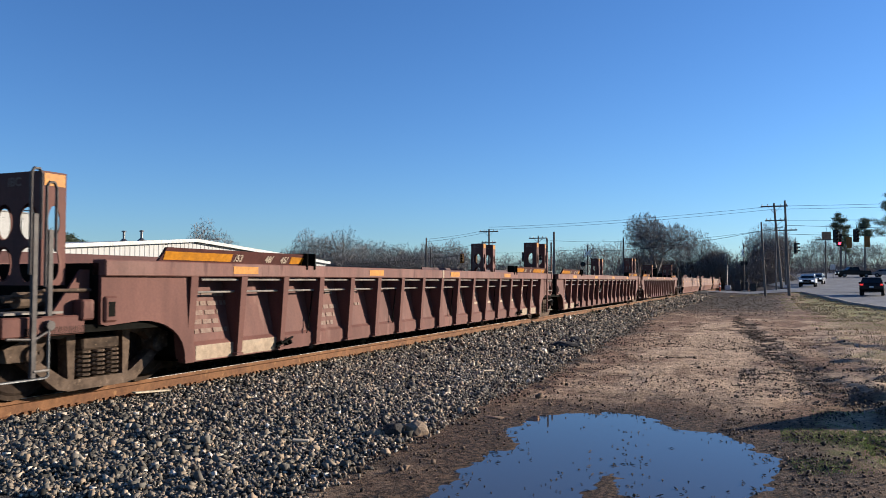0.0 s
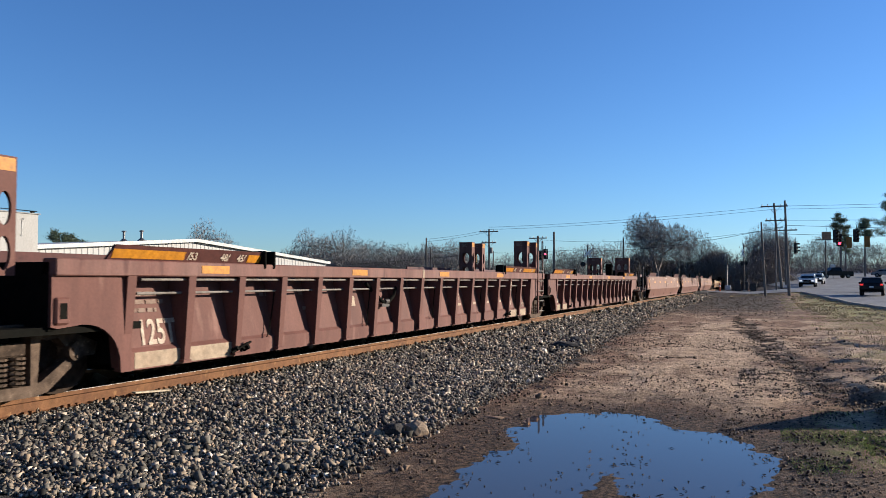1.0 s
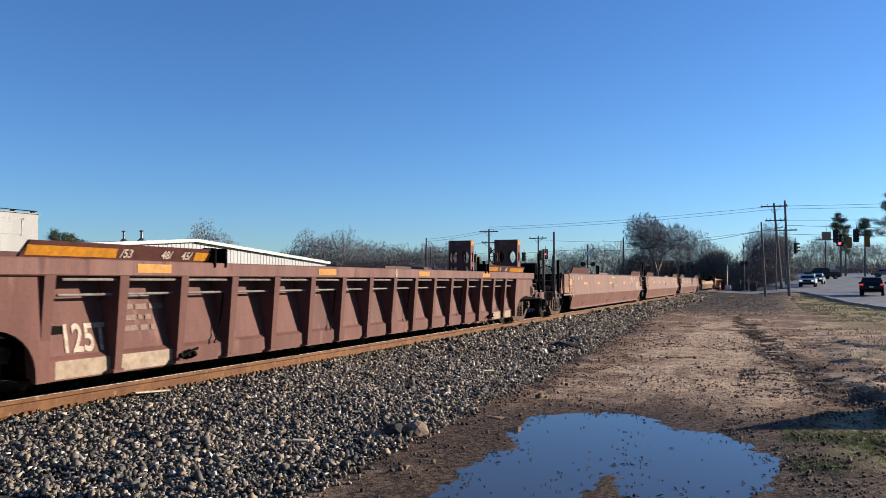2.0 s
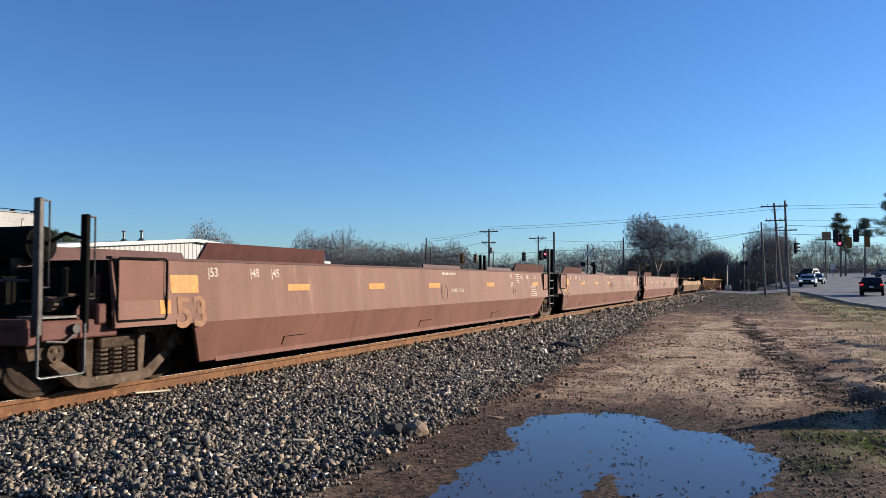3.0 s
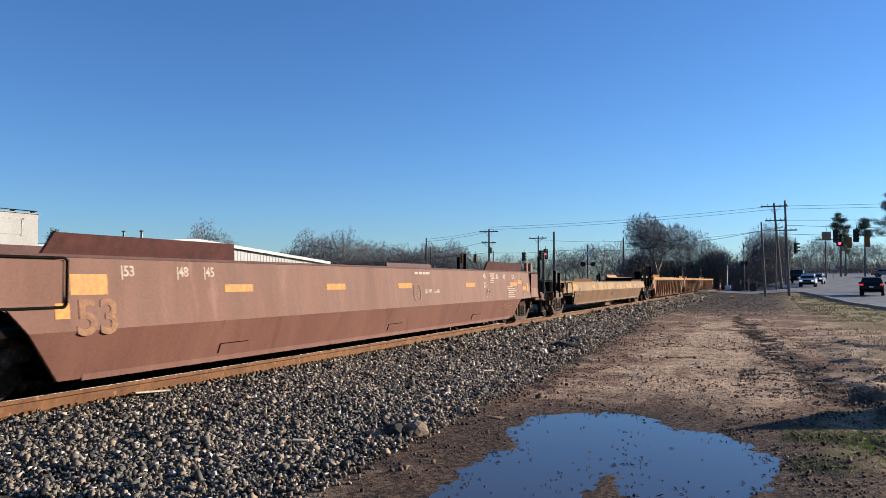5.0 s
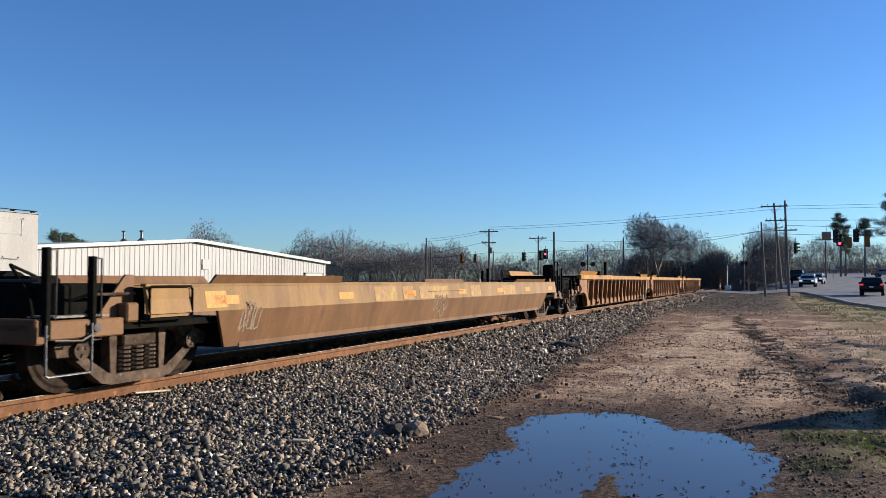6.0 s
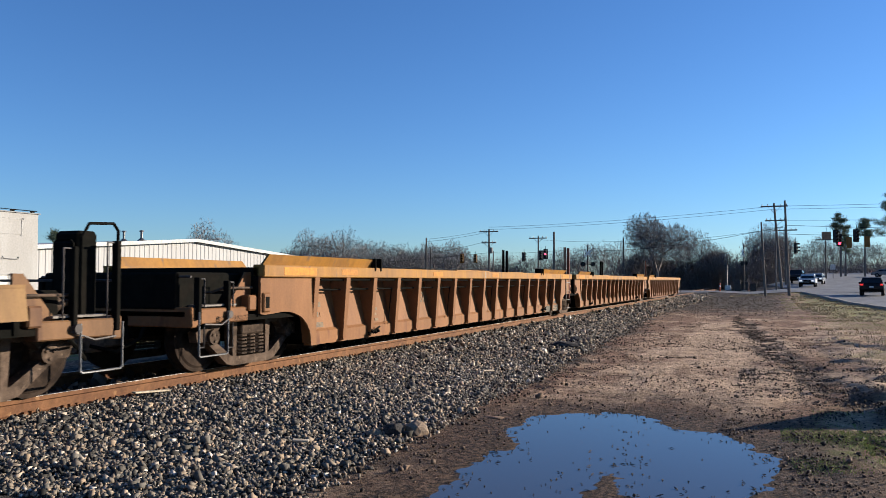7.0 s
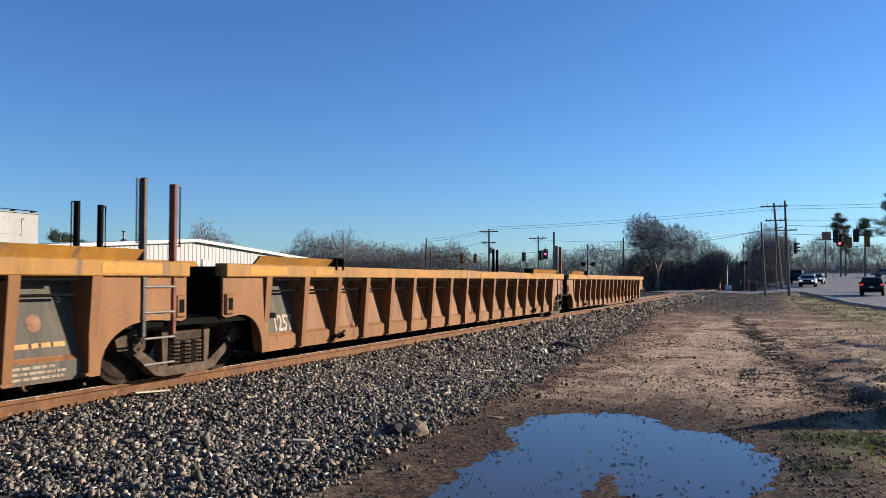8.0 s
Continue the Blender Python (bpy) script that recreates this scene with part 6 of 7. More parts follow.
def vehicle(name, m, paint, label, kind="suv", heads=False, brakes=False):
    """A car whose nose points to -y in its own space, with wheels, glass and lamps."""
    c = thing(name, m, label, "car")
    l, w, h = {"suv": (4.6, 1.86, 1.58), "sedan": (4.6, 1.82, 1.46), "pickup": (5.6, 2.0, 1.85)}[kind]
    a, b, hw = -l / 2, l / 2, w / 2
    bm = bmesh.new()
    hood = 0.62 * h
    if kind == "pickup":
        prof = ((a, 0.45), (a + 0.03, 0.85), (a + 0.12, hood), (a + 1.5, hood + 0.1), (b - 0.05, hood + 0.02), (b, 0.8), (b, 0.45))
        roof = ((a + 1.45, hood + 0.06), (a + 2.1, h), (a + 3.4, h), (a + 3.65, hood + 0.04))
    elif kind == "suv":
        prof = ((a, 0.42), (a + 0.02, 0.8), (a + 0.15, hood - 0.05), (a + 1.2, hood + 0.06), (b - 0.1, hood + 0.06), (b, 0.85), (b - 0.02, 0.42))
        roof = ((a + 1.05, hood + 0.03), (a + 1.75, h - 0.02), (b - 0.75, h), (b - 0.12, hood + 0.03))
    else:
        prof = ((a, 0.38), (a + 0.02, 0.7), (a + 0.2, hood - 0.08), (a + 1.3, hood + 0.03), (b - 0.2, hood + 0.06), (b, 0.8), (b - 0.02, 0.4))
        roof = ((a + 1.15, hood), (a + 1.95, h - 0.02), (b - 1.5, h), (b - 0.6, hood + 0.03))
    prism(bm, prof, "x", -hw, hw)
    es = [e for e in bm.edges if abs(e.verts[0].co.x - e.verts[1].co.x) < 1e-4]
    bmesh.ops.bevel(bm, geom=es, offset=0.09, segments=2, affect="EDGES")
    part("body", bm, paint, c, smooth=False)
    bm = bmesh.new()
    lo = [bm.verts.new((sx * (hw - 0.08 - (0.14 if z > hood + 0.1 else 0)), y, z)) for y, z in roof for sx in (-1, 1)]
    for i in range(0, 6, 2):
        bm.faces.new((lo[i], lo[i + 1], lo[i + 3], lo[i + 2]))
    bm.faces.new((lo[0], lo[2], lo[4], lo[6])), bm.faces.new((lo[1], lo[7], lo[5], lo[3])), bm.faces.new((lo[0], lo[6], lo[7], lo[1]))
    cab = part("cabin", bm, paint, c)
    # glass set a little proud of the cabin
    (y0, z0), (y1, z1), (y2, z2), (y3, z3) = roof

    def pane(q):
        bm = bmesh.new()
        bm.faces.new([bm.verts.new(p) for p in q])
        g = bmesh.ops.extrude_face_region(bm, geom=bm.faces[:])
        mid = sum((Vector(p) for p in q), Vector()) / 4 - Vector((0, (y1 + y2) / 2, (z0 + z1) / 2))
        mid.z = 0
        mid.normalize()
        bmesh.ops.translate(bm, verts=[v for v in g["geom"] if isinstance(v, bmesh.types.BMVert)], vec=mid * 0.02)
        part("window", bm, GLASS, cab)
    wi, wo = hw - 0.26, hw - 0.12
    pane(((-wo + .05, y0 + .06, z0 + .08), (wo - .05, y0 + .06, z0 + .08), (wi - .04, y1 - .06, z1 - .08), (-wi + .04, y1 - .06, z1 - .08)))
    pane(((-wo + .05, y3 - .06, z3 + .08), (wo - .05, y3 - .06, z3 + .08), (wi - .04, y2 + .06, z2 - .08), (-wi + .04, y2 + .06, z2 - .08)))
    ym = (y1 + y2) / 2
    for sx in (-1, 1):
        for p, q, r, s_ in ((y0 + .3, ym - .05, y1 + .05, ym - .05), (ym + .05, y3 - .3, ym + .05, y2 - .05)):
            pane(((sx * (wo + .035), p, z0 + .1), (sx * (wo + .035), q, z0 + .1), (sx * (wi + .05), s_, z1 - .1), (sx * (wi + .05), r, z1 - .1)))
        for wy in (a + 0.9, b - 0.95):
            bm = bmesh.new()
            rod(bm, (sx * (hw - 0.22), 0, 0), (sx * (hw + 0.01), 0, 0), 0.35, n=20)
            t = part("tyre", bm, TYRE, c)
            t.matrix_basis = pose(0, wy, 0.35)
            bm = bmesh.new()
            rod(bm, (sx * hw, 0, 0), (sx * (hw + 0.025), 0, 0), 0.23, n=14)
            part("rim", bm, GALV, t)
        part("headlamp", boxes((min(sx * .52, sx * .82), max(sx * .52, sx * .82), a - 0.015, a + 0.06, 0.68, 0.84)), HEADLAMP if heads else GALV, c)
        part("tail_lamp", boxes((min(sx * .62, sx * .88), max(sx * .68, sx * .88), b - 0.06, b + 0.015, 0.9, 1.04)), TAIL if brakes else TAIL_OFF, c)
        part("mirror", boxes((min(sx * (hw - .02), sx * (hw + .2)), max(sx * (hw - .02), sx * (hw + .2)), y0 + 0.25, y0 + 0.37, z0 + .02, z0 + .2), bevel=0.02), paint, c)
    part("bumper", boxes((-hw + .05, hw - .05, a - 0.05, a + 0.1, 0.34, 0.58), bevel=0.03), BLACK, c)
    part("bumper", boxes((-hw + .05, hw - .05, b - 0.1, b + 0.05, 0.34, 0.6), bevel=0.03), BLACK, c)
    part("grille", boxes((-0.45, 0.45, a - 0.012, a + 0.05, 0.64, 0.84)), BLACK, c)
    part("plate_bar", boxes((-0.16, 0.16, b + 0.0, b + 0.012, 0.72, 0.84)), SIGN, c)
    return c


CAR_BLACK = mat("black_car_paint", (0.013, 0.013, 0.015), 0.25, 0, None, 0.1, 2, 20, 0.0)
CAR_WHITE = mat("silver_white_car_paint", (0.459, 0.474, 0.488), 0.3, 0.2, None, 0.1, 2, 20, 0.0)
CAR_GREY = mat("grey_car_paint", (0.163, 0.170, 0.185), 0.3, 0.3, None, 0.1, 2, 20, 0.0)
gz = lambda x, y: float(ground_z(x, y)) + 0.06
vehicle("car", pose(16.6, 79.4, gz(16.6, 79.4), 0, 0, 172), CAR_BLACK, "black SUV waiting with glowing red tail lamps", "suv", False, True)
vehicle("car", pose(12.62, 108.0, gz(12.62, 108.0), 0, 0, -6), CAR_WHITE, "silver-white SUV waiting with lit headlamps", "suv", True)
vehicle("car", pose(14.1, 118.0, gz(14.1, 118.0), 0, 0, -8), CAR_GREY, "grey car queuing behind a silver SUV", "sedan", True)
vehicle("car", pose(27.5, 160.0, gz(27.5, 160.0), 0, 0, 70), CAR_GREY, "grey car standing on the far side street", "sedan")
pickup = vehicle("pickup_truck", pose(22.2, 155.0, gz(22.2, 155.0), 0, 0, -75), CAR_BLACK, "black pickup truck turning to join a queue", "pickup", True)
PICKUP_ROWS = ((0, 22.2, 160, -72), (0.5, 20.2, 156.5, -70), (1.0, 18.7, 152.5, -66), (1.5, 17.4, 148.4, -60), (2.9, 14.4, 136.3, -35), (3.3, 13.7, 132.8, -26), (4.1, 12.5, 126.3, -14), (4.6, 12.0, 123.6, -10), (6.0, 11.8, 122.8, -9), (8.0, 11.75, 122.6, -9))

# ---- trees ----
BARK = mat("grey_brown_bark", (0.170, 0.145, 0.130), 0.9, 0, (0.110, 0.092, 0.080), 0.6, 2, 20, 0.3)
TWIG = mat("bare_twigs", (0.190, 0.174, 0.166), 0.95, 0, (0.145, 0.130, 0.124), 0.6, 0.6, 5, 0.0)
BRUSH = mat("dark_brush", (0.176, 0.149, 0.135), 0.95, 0, (0.115, 0.098, 0.088), 0.7, 0.4, 5, 0.0)
NEEDLE = mat("pine_needles", (0.077, 0.099, 0.059), 0.9, 0, (0.099, 0.113, 0.068), 0.6, 0.8, 10, 0.0)


def limb_mesh(name, segs, sides):
    """Tapered tubes from an array of rows p, q, r0, r1."""
    segs = np.asarray(segs, float)
    p, q, r0, r1 = segs[:, :3], segs[:, 3:6], segs[:, 6], segs[:, 7]
    d = q - p
    d /= np.maximum(np.linalg.norm(d, axis=1, keepdims=True), 1e-6)
    ref = np.where(np.abs(d[:, 2:3]) > 0.9, [[1.0, 0, 0]], [[0, 0, 1.0]])
    u = np.cross(d, ref)
    u /= np.linalg.norm(u, axis=1, keepdims=True)
    v = np.cross(d, u)
    ang = 2 * np.pi * np.arange(sides) / sides
    ringp = p[:, None] + (u[:, None] * np.cos(ang)[None, :, None] + v[:, None] * np.sin(ang)[None, :, None]) * r0[:, None, None]
    ringq = q[:, None] + (u[:, None] * np.cos(ang)[None, :, None] + v[:, None] * np.sin(ang)[None, :, None]) * r1[:, None, None]
    verts = np.concatenate([ringp, ringq], 1).reshape(-1, 3)
    base = (np.arange(len(segs)) * 2 * sides)[:, None]
    i = np.arange(sides)
    faces = np.stack([base + i, base + (i + 1) % sides, base + sides + (i + 1) % sides, base + sides + i], -1).reshape(-1, 4)
    me = bpy.data.meshes.new(name)
    me.from_pydata(verts.tolist(), [], faces.tolist())
    return me


def twig_mesh(name, segs, hair):
    """Small limbs as tubes, the finest twigs as slivers."""
    me = limb_mesh("limbs", segs, 3)
    v0 = np.empty(len(me.vertices) * 3)
    me.vertices.foreach_get("co", v0)
    v0 = v0.reshape(-1, 3)
    f0 = [tuple(p.vertices) for p in me.polygons]
    bpy.data.meshes.remove(me)
    h = np.asarray(hair, float)
    p, q = h[:, :3], h[:, 3:6]
    side = np.cross(q - p, np.random.RandomState(len(h)).randn(len(h), 3))
    side *= (h[:, 6:7] * 0.85) / np.maximum(np.linalg.norm(side, axis=1, keepdims=True), 1e-6)
    v1 = np.stack([p - side, p + side, q], 1).reshape(-1, 3)
    f1 = (np.arange(len(v1)) + len(v0)).reshape(-1, 3).tolist()
    me = bpy.data.meshes.new(name)
    me.from_pydata(np.concatenate([v0, v1]).tolist(), [], f0 + f1)
    return me


def grow(seed, count, lobes, clear, twigs=5):
    """A spreading crown: end points in a cluster of lobes, joined limb by limb down to the trunk. Unit height, unit width."""
    rs = np.random.RandomState(seed)
    centres = np.array([(0.30 * math.cos(q) * f, 0.30 * math.sin(q) * f, z) for q, f, z in
                        ((2.4 * k + rs.uniform(-0.3, 0.3), 0.35 + 0.65 * ((k * 0.618) % 1), clear + (1 - clear) * (0.35 + 0.4 * ((k * 0.37) % 1))) for k in range(lobes))])
    pts = []
    for c in centres:
        d = rs.randn(count // lobes, 3)
        d /= np.linalg.norm(d, axis=1, keepdims=True)
        rad = rs.rand(len(d), 1) ** 0.42
        pts.append(c + d * rad * np.array((0.23, 0.23, 0.30 * (1 - clear) + 0.06)))
    pts = np.concatenate(pts)
    pts = pts[pts[:, 2] > clear * 0.55]
    # fit the points into the unit height and width
    pts[:, 2] *= 1.0 / np.quantile(pts[:, 2], 0.995)
    pts[:, :2] *= 0.5 / np.quantile(np.abs(pts[:, :2]), 0.985)
    thick, thin, hair = [], [], []
    total = len(pts)

    def go(idx, node, lev):
        if len(idx) <= 2:
            for i in idx:
                hair.append((*node, *pts[i], 0.02, 0.0))
                for k in range(twigs):
                    b = node + (pts[i] - node) * rs.uniform(0.1, 0.95)
                    hair.append((*b, *(b + (pts[i] - node) * 0.25 + rs.randn(3) * 0.024), 0.02, 0.0))
            return
        p = pts[idx]
        axis = np.argmax(np.ptp(p, axis=0) * rs.uniform(0.75, 1.25, 3))
        order = idx[np.argsort(p[:, axis])]
        cut = int(len(order) * rs.uniform(0.36, 0.64))
        for half in (order[:cut], order[cut:]):
            if not len(half):
                continue
            c = pts[half].mean(0)
            child = node + (c - node) * rs.uniform(0.38, 0.56) + rs.randn(3) * 0.012 / (1 + lev * 0.4)
            r0, r1 = 0.024 * (len(idx) / total) ** 0.48, 0.024 * (len(half) / total) ** 0.48
            (thick if lev < 5 else thin if len(half) > 9 else hair).append((*node, *child, r0 if len(half) > 9 else 0.034, r1))
            go(half, child, lev + 1)
    top = np.array((0.0, 0.0, clear * 0.72))
    thick.append((0, 0, -0.03, *top, 0.036, 0.026))
    go(np.arange(total), top, 0)
    return thick, thin, hair


def tree_kind(seed, count, lobes, clear, h, w, label, group):
    """A bare tree h high and w wide."""
    t = thing("tree", pose(0, 0, -50), label, "tree", group)
    thick, thin, hair = (np.array(v, float) for v in grow(seed, count, lobes, clear))
    for a in (thick, thin, hair):
        a[:, [0, 1, 3, 4]] *= w
        a[:, [2, 5]] *= h
    thick[:, 6:] *= h * 0.75
    thin[:, 6:] = np.maximum(thin[:, 6:] * h * 0.75, 0.02)
    for nm, me, m in (("trunk", limb_mesh("trunk", thick, 6), BARK), ("crown", twig_mesh("crown", thin, hair), TWIG)):
        me.materials.append(m)
        o = new(nm, me)
        o.parent = t
    return t


BARE = "bare winter tree with a fine grey-brown crown of twigs"
kinds = [tree_kind(s, c, lb, cl, 10, 8, BARE, "bare trees") for s, c, lb, cl in ((3, 1400, 7, 0.22), (8, 1500, 9, 0.15), (14, 1200, 6, 0.28), (21, 1400, 8, 0.18))]
trnd = random.Random(5)


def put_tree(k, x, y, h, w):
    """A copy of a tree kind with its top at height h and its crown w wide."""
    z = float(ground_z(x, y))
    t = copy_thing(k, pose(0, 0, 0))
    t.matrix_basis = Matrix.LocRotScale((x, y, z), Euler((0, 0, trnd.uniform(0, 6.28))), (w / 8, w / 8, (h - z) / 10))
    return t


oak = tree_kind(33, 4200, 11, 0.34, 10, 8, "large old bare oak with wide heavy limbs", "bare trees")
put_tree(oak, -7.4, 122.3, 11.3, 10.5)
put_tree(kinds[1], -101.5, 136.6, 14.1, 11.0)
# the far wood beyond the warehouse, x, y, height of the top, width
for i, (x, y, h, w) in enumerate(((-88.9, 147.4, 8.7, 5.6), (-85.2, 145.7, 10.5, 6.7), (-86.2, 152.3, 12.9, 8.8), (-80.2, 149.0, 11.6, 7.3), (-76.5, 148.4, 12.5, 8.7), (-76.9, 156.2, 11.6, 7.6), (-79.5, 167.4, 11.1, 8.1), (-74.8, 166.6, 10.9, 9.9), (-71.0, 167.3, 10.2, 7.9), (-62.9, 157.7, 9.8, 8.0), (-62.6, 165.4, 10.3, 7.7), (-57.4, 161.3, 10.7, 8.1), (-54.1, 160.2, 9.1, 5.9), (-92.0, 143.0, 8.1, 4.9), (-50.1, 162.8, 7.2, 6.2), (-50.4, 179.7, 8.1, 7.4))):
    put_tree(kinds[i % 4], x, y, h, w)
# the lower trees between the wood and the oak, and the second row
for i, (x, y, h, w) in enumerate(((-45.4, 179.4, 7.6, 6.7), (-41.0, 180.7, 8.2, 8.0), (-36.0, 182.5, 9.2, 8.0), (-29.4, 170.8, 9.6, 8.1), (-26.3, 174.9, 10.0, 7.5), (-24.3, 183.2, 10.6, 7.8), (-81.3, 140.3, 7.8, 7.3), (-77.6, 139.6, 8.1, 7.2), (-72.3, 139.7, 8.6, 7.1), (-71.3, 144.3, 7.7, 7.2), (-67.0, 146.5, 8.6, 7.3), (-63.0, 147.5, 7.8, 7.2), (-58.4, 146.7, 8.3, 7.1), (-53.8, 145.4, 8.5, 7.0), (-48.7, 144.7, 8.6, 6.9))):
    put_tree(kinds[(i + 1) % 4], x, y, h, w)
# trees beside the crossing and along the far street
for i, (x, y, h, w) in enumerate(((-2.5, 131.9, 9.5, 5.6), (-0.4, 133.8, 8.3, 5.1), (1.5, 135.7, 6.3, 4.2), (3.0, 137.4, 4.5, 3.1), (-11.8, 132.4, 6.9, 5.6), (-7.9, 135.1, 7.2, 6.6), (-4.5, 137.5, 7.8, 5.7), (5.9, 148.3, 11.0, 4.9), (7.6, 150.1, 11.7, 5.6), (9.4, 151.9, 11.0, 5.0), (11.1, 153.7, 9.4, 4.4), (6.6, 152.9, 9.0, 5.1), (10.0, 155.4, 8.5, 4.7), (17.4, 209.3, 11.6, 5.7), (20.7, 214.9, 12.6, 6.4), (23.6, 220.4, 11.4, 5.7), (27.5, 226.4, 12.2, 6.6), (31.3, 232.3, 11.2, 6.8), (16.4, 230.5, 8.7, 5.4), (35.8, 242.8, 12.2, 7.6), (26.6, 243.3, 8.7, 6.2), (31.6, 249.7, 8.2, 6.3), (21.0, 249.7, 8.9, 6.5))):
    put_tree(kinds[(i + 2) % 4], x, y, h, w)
for k in kinds + [oak]:
    for o in k.children_recursive + [k]:
        bpy.data.objects.remove(o)


def pine(seed, x, y, h, clear, wide, label, dens=1.0):
    rnd = random.Random(seed)
    t = thing("pine_tree", pose(x, y, float(ground_z(x, y))), label, "pine tree", "pine trees")
    segs = [(0, 0, -0.3, 0.1, 0, h * 0.5, 0.22, 0.16), (0.1, 0, h * 0.5, 0, 0.1, h * 0.97, 0.16, 0.04)]
    tri = []
    for k in range(int(26 * dens)):
        f = clear + (1 - clear) * (k + rnd.random()) / (26 * dens)
        a = rnd.uniform(0, 6.28)
        reach = wide * (1.05 - 0.75 * (f - clear) / (1 - clear)) * rnd.uniform(0.55, 1.1)
        z = h * f
        tip = (reach * math.cos(a), reach * math.sin(a), z + rnd.uniform(-0.2, 0.7))
        segs.append((0.05, 0.02, z - 0.3, *tip, 0.06, 0.02))
        for c in range(7):
            g = rnd.uniform(0.45, 1.08)
            cx, cy, cz = tip[0] * g, tip[1] * g, z + (tip[2] - z) * g + rnd.uniform(-0.1, 0.35)
            for j in range(22):
                v = Vector((rnd.gauss(0, 1), rnd.gauss(0, 1), rnd.gauss(0.3, 0.7))).normalized()
                o = Vector((cx, cy, cz)) + Vector((rnd.gauss(0, 0.28), rnd.gauss(0, 0.28), rnd.gauss(0, 0.16)))
                w = v.orthogonal().normalized() * 0.045
                tri.append((o - w, o + w, o + v * 0.42))
    me = limb_mesh("trunk", segs, 6)
    me.materials.append(BARK)
    new("trunk", me).parent = t
    me = bpy.data.meshes.new("crown")
    me.from_pydata([tuple(v) for q in tri for v in q], [], [(i * 3, i * 3 + 1, i * 3 + 2) for i in range(len(tri))])
    me.materials.append(NEEDLE)
    new("crown", me).parent = t


PL = "tall pine with a bare trunk and dark needle clumps"
pine(1, 20.6, 165.0, 11.3, 0.72, 2.0, PL, 0.7)
pine(2, 24.6, 165.0, 10.0, 0.74, 2.0, PL, 0.7)
pine(3, 26.2, 141.0, 13.2, 0.52, 3.0, PL)
pine(4, 21.6, 168.0, 8.4, 0.55, 1.2, PL, 0.5)
pine(6, -85.0, 83.0, 8.3, 0.3, 3.0, "low bushy evergreen behind a warehouse roof", 1.3)
pine(7, -86.5, 87.5, 7.8, 0.3, 3.2, "low bushy evergreen behind a warehouse roof", 1.3)
pine(8, -86.0, 75.0, 8.6, 0.25, 2.4, "low bushy evergreen behind a warehouse roof", 1.2)


def scrub(name, label, spots, seed, m, hscale):
    """Leafless brush: very many thin upright twigs in one mesh."""
    rs = np.random.RandomState(seed)
    vs = []
    for x0, y0, x1, y1, n, depth, h in spots:
        f = rs.rand(n)
        x, y = x0 + (x1 - x0) * f + rs.randn(n) * 1.2, y0 + (y1 - y0) * f + rs.randn(n) * depth
        z = ground_z(x, y) - 0.2 + rs.rand(n) ** 1.3 * h * 0.7 * (0.6 + 0.8 * vnoise(x, y, 5.0))
        ln = rs.uniform(0.35, 1.0, n) * hscale
        dx, dy = rs.randn(n) * 0.7 * ln, rs.randn(n) * 0.7 * ln
        w = rs.uniform(0.025, 0.055, n)
        a = rs.rand(n) * 6.28
        P = np.stack([x, y, z], -1)
        W = np.stack([np.cos(a) * w, np.sin(a) * w, 0 * w], -1)
        T = P + np.stack([dx, dy, ln * 0.75], -1)
        vs.append(np.stack([P - W, P + W, T], 1).reshape(-1, 3))
    vs = np.concatenate(vs)
    me = bpy.data.meshes.new(name)
    me.from_pydata(vs.tolist(), [], np.arange(len(vs)).reshape(-1, 3).tolist())
    me.materials.append(m)
    tagged(new(name, me), label, "brush", kind="stuff")


scrub("brush", "dense leafless grey-brown brush under the far trees",
      ((-100, 152, -46, 176, 62000, 5, 8.8), (-54, 182, -22, 198, 24000, 5, 7.5), (-12.5, 124, 1, 142, 60000, 3, 6.9), (-2, 150, 3, 190, 7000, 2, 4.5), (3.8, 133, 10.4, 139, 26000, 3, 7.6),
       (14, 205, 46, 208, 12000, 6, 3.2), (12, 220, 50, 250, 9000, 6, 4.0)), 3, BRUSH, 1.0)

